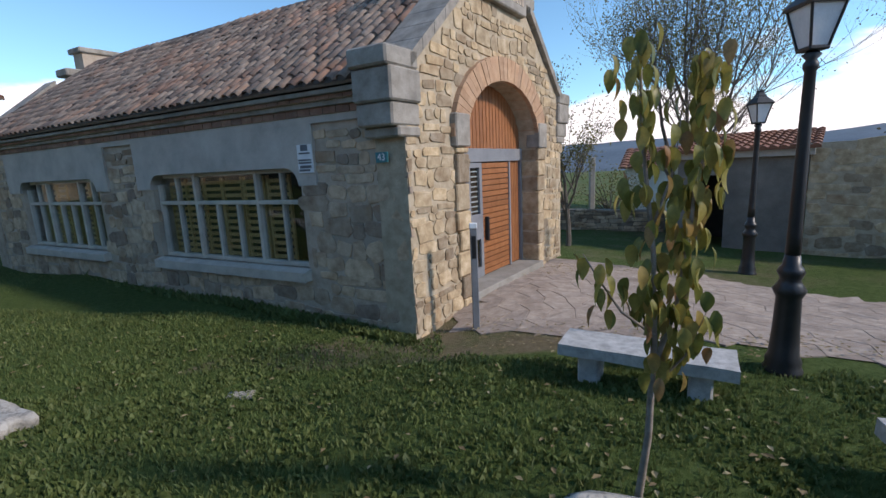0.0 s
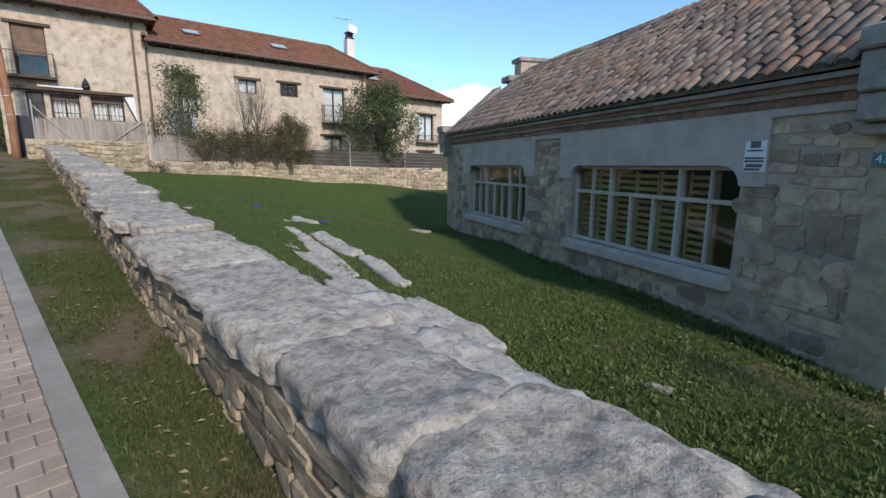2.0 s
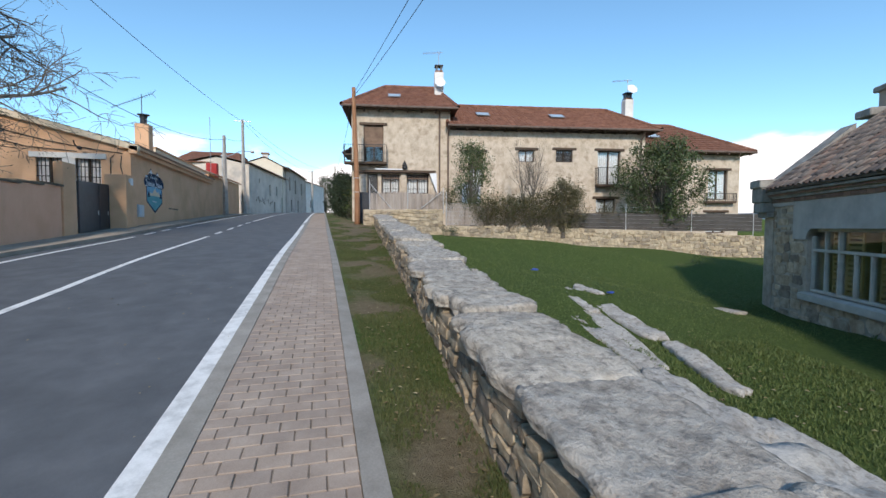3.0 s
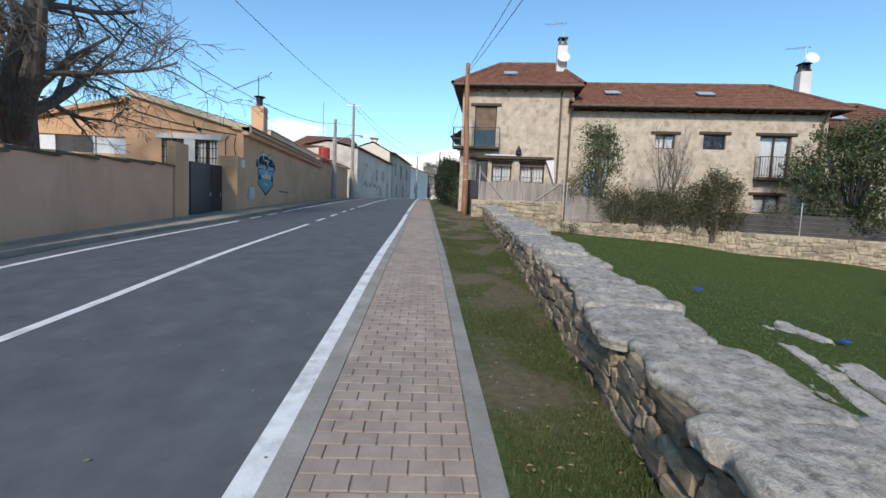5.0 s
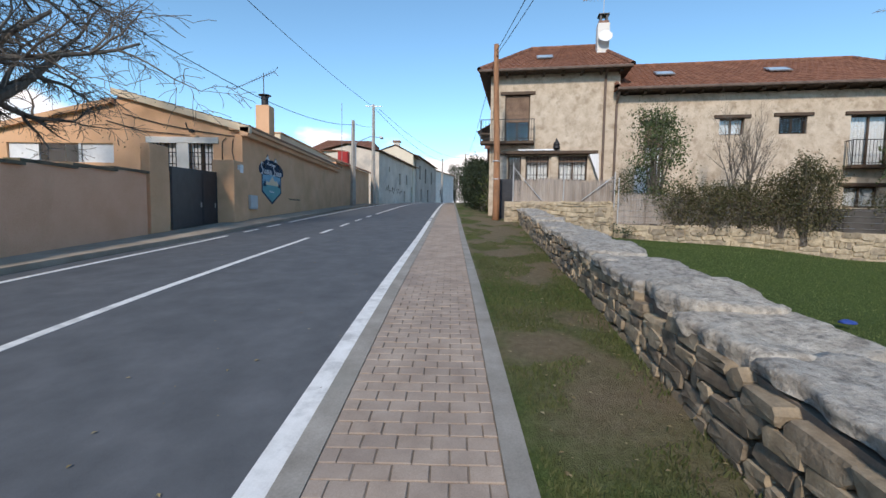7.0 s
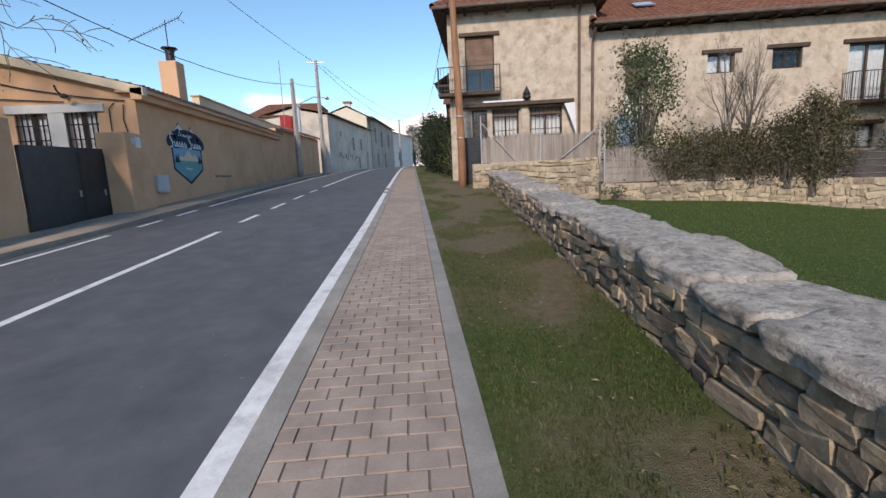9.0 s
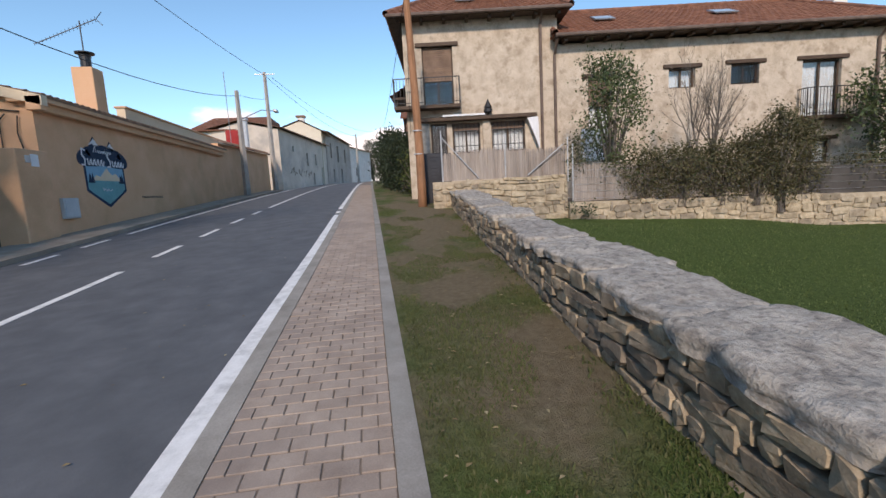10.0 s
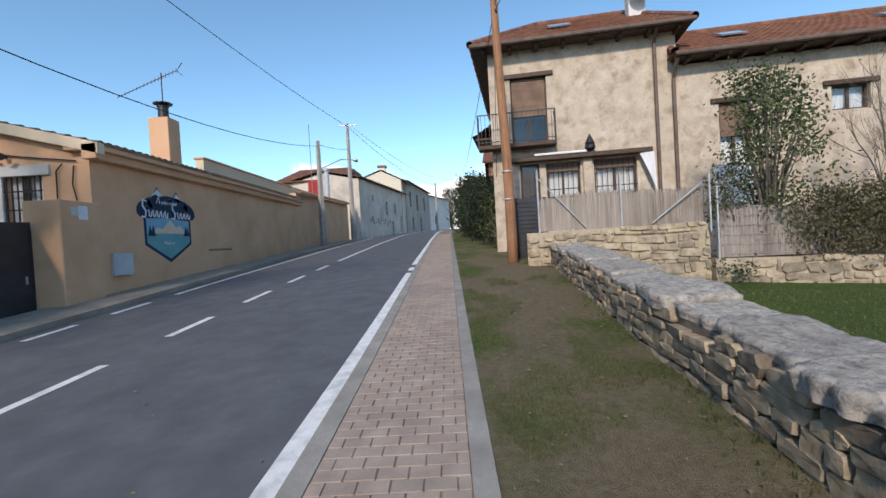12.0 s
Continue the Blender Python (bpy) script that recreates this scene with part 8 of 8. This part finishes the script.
        for rr, zz in ((r - 200, -22), (r - 90, h * 0.55 - 6), (r, h - 4), (r + 60, -30)):
            vs.append((math.cos(a) * rr, math.sin(a) * rr, zz))
    for i in range(k):
        for j in range(3):
            q = i * 4 + j
            fs.append((q, q + 4, q + 5, q + 1))
    tagged(new("backdrop", mesh_of(vs, fs, "hill", "backdrop", True)), "hazy blue wooded hills on the horizon", "hills", kind="structure")


M["shed_grey"] = grainy("shed_render", (0.15, 0.135, 0.12), (0.205, 0.185, 0.165), (0.26, 0.24, 0.215), 1.5, 50, 0.92, 0.008, 0, (0.12, 0.115, 0.11), 1, 0.5)
beyond()

# ---- pavers ----
def pavers():
    rng = random.Random(2)
    w, d, y0, y1 = 0.170, 0.116, -0.856, -0.022
    variants = []
    for v in range(5):
        vs, fs = [], []
        for sc, z in ((0.0, -0.05), (0.0, -0.002), (0.003, 0.002)):
            a, b = w / 2 - 0.0042 - sc, d / 2 - 0.0042 - sc
            vs += [(-b, -a, z), (b, -a, z), (b, a, z), (-b, a, z)]
        for k in (0, 4):
            fs += [(k + i, k + (i + 1) % 4, k + 4 + (i + 1) % 4, k + 4 + i) for i in range(4)]
        fs.append((8, 9, 10, 11))
        vs = [(x + rng.uniform(-0.0015, 0.0015), y + rng.uniform(-0.0015, 0.0015), z + rng.uniform(-0.001, 0.001)) for x, y, z in vs]
        variants.append((vs, fs))
    shared = [mesh_of(vs, fs, "paver", "paver") for vs, fs in variants]
    half = {}
    rv, rf = [], []
    made = 0
    i = 0
    x = 3.0
    while x > -46:
        slope = math.atan((street(x + 0.3) - street(x - 0.3)) / 0.6)
        off = (i % 2) * w / 2
        y = y0 + off - w / 2
        while y < y1 - 0.03:
            a, b = max(y, y0) + 0.0, min(y + w, y1)
            if b - a > 0.03:
                z = street(x) + 0.010 + rng.uniform(-0.002, 0.003)
                c = (a + b) / 2
                full = b - a > w * 0.95
                if full and made < 300 and x < -5.2:
                    o = piece("paver", shared[rng.randrange(5)], paved, (x, c + bend(x), z))
                    o.rotation_euler = (0, -slope, 0)
                    made += 1
                else:
                    vs, fs = variants[rng.randrange(5)]
                    k = len(rv)
                    f = (b - a) / w
                    ts = math.tan(slope)
                    rv += [(x + p[0], c + bend(x) + p[1] * f, z + p[2] + p[0] * ts) for p in vs]
                    rf += [tuple(k + q for q in ff) for ff in fs]
            y += w
        x -= d
        i += 1
    ob = new("pavers", mesh_of(rv, rf, "paver_far", "pavers"))
    ob.parent = paved
    tagged(ob, "pinkish-brown clay pavers in running bond", kind="stuff")


pavers()


# ---- grass and fallen leaves ----
def blades(name, label, n, area, size, mat, seed, keep=None, clump=0.0, wide=0.12):
    rng = np.random.default_rng(seed)
    vs, fs = [], []
    for i in range(n):
        x, y = area(rng)
        if keep and not keep(x, y):
            continue
        z = land(x, y)
        for j in range(2 if clump else 1):
            px, py = x + rng.normal(0, 0.02), y + rng.normal(0, 0.02)
            a = rng.uniform(0, 6.283)
            h = size * rng.uniform(0.5, 1.3)
            w = h * wide * rng.uniform(0.7, 1.4)
            lx, ly = math.cos(a), math.sin(a)
            tx, ty = rng.normal(0, 0.45) * h, rng.normal(0, 0.45) * h
            k = len(vs)
            vs += [(px - lx * w, py - ly * w, z - 0.01), (px + lx * w, py + ly * w, z - 0.01), (px + tx * 0.5 + lx * w * 0.8, py + ty * 0.5 + ly * w * 0.8, z + h * 0.6), (px + tx, py + ty, z + h), (px + tx * 0.5 - lx * w * 0.8, py + ty * 0.5 - ly * w * 0.8, z + h * 0.6)]
            fs.append((k, k + 1, k + 2, k + 3, k + 4))
    tagged(new(name, mesh_of(vs, fs, mat, name)), label, "grass", kind="stuff")


def on_lawn(x, y):
    v = Vector((x, y, 0)) - C0
    det = U.x * W.y - U.y * W.x
    s, r = (v.x * W.y - v.y * W.x) / det, (U.x * v.y - U.y * v.x) / det
    return y > wall_y(x) + 0.75 and not (-0.1 < s < HALL_L + 0.6 and -0.03 < r < HALL_W + 0.1)


def path_free(x, y):
    return on_lawn(x, y) and not (x > 0.3 and y > 5.75 - 0.3 * x + 0.5 * noise.noise(Vector((x * 1.7, y * 1.7, 2))) and x < 13)


def verge_keep(x, y):
    wy = wall_y(x)
    if not 0.15 < y < wy - 0.01:
        return False
    mid = (y - 0.14) / (wy - 0.14)
    mid += 0.3 * noise.noise(Vector((x * 0.55, y * 0.4, 1)))
    bare = 1.5 * noise.fractal(Vector((x * 0.8, y * 1.0, 3)), 0.8, 2.0, 3) + 0.35 * math.exp(-((mid - 0.6) / 0.35) ** 2) + (0.4 if x < -18 else 0)
    return bare < 0.38 - 0.16 * min(max((-7.0 - x) / 4, 0.0), 1.0)


blades("grass_lawn", "short dense green lawn grass", 42000, lambda r: (r.uniform(-8, 5.5), r.uniform(1.3, 7.5)), 0.045, "blade", 1, path_free, 1, 0.16)
blades("grass_lawn_far", "short green lawn grass", 30000, lambda r: (r.uniform(-22, -8), r.uniform(2.0, 13)), 0.028, "blade", 2, on_lawn, 0, 0.24)
blades("clover_patch", "broad-leaved clover and weeds among the lawn grass", 9000, lambda r: (r.uniform(-4, 4.5), r.uniform(2.0, 6.6)), 0.045, "blade", 3, lambda x, y: path_free(x, y) and noise.noise(Vector((x * 1.3, y * 1.3, 7))) > -0.05, 1, 0.42)
blades("weeds_at_wall", "taller weeds at the foot of the hall", 1500, lambda r: (lambda s, d: ((C0 + U * s).x - 0.45 * d, (C0 + U * s).y - 0.89 * d))(abs(r.normal(0, 3.0)), r.uniform(0.02, 0.3)), 0.10, "blade", 4, None, 1, 0.2)
blades("verge_grass", "thin worn grass of the roadside verge", 52000, lambda r: (lambda x: (x, r.uniform(0.14, wall_y(x))))(r.uniform(-26, 1.0)), 0.022, "blade_dry", 5, verge_keep, 1, 0.16)
blades("verge_edge", "greener grass along the foot of the field wall", 1400, lambda r: (lambda x: (x, wall_y(x) - abs(r.normal(0, 0.12)) - 0.02))(r.uniform(-25, 1)), 0.034, "blade_dry", 6, lambda x, y: noise.noise(Vector((x * 0.9, 0, 8))) > -0.1, 1, 0.16)


def fallen_leaves():
    rng = random.Random(19)
    vs, fs = [], []

    def drop(x, y, s, lift=0.02):
        z = land(x, y) + lift + rng.uniform(0, 0.02)
        a = rng.uniform(0, 6.28)
        c, n = math.cos(a), math.sin(a)
        k = len(vs)
        for p, q, r in ((-1, 0, 0), (0, -0.55, 0.25), (1, 0, 0.05), (0, 0.55, 0.3)):
            vs.append((x + s * (p * c - q * n), y + s * (p * n + q * c), z + s * r))
        fs.append((k, k + 1, k + 2, k + 3))
    for i in range(700):
        x = rng.uniform(-25, 1)
        y = rng.uniform(0.16, wall_y(x) - 0.05)
        drop(x, y, rng.uniform(0.008, 0.024))
    for i in range(420):
        x, y = rng.uniform(-9, 5), rng.uniform(1.7, 7)
        if path_free(x, y):
            drop(x, y, rng.uniform(0.012, 0.04), 0.035)
    for i in range(1900):
        x, y = rng.uniform(0.6, 5.5), rng.uniform(4.8, 10)
        if abs(y - (6.5 - 0.33 * x)) < 0.6 or y > 8.5 + 0.2 * x:
            drop(x, y, rng.uniform(0.015, 0.04), 0.04)
    for i in range(170):
        x, y = rng.uniform(-26, 0), -1.0 - abs(rng.gauss(0, 1.6))
        if -6.4 < y < 0:
            drop(x, y, rng.uniform(0.008, 0.022), street(x, y) - 0.006 - land(x, y))
    for i in range(60):
        drop(rng.uniform(1.0, 2.8), rng.uniform(2.2, 3.9), rng.uniform(0.02, 0.045), 0.03)
    tagged(new("fallen_leaves", mesh_of(vs, fs, "fallen", "fallen_leaves")), "scattered small dry fallen leaves", "leaves", kind="stuff")


fallen_leaves()
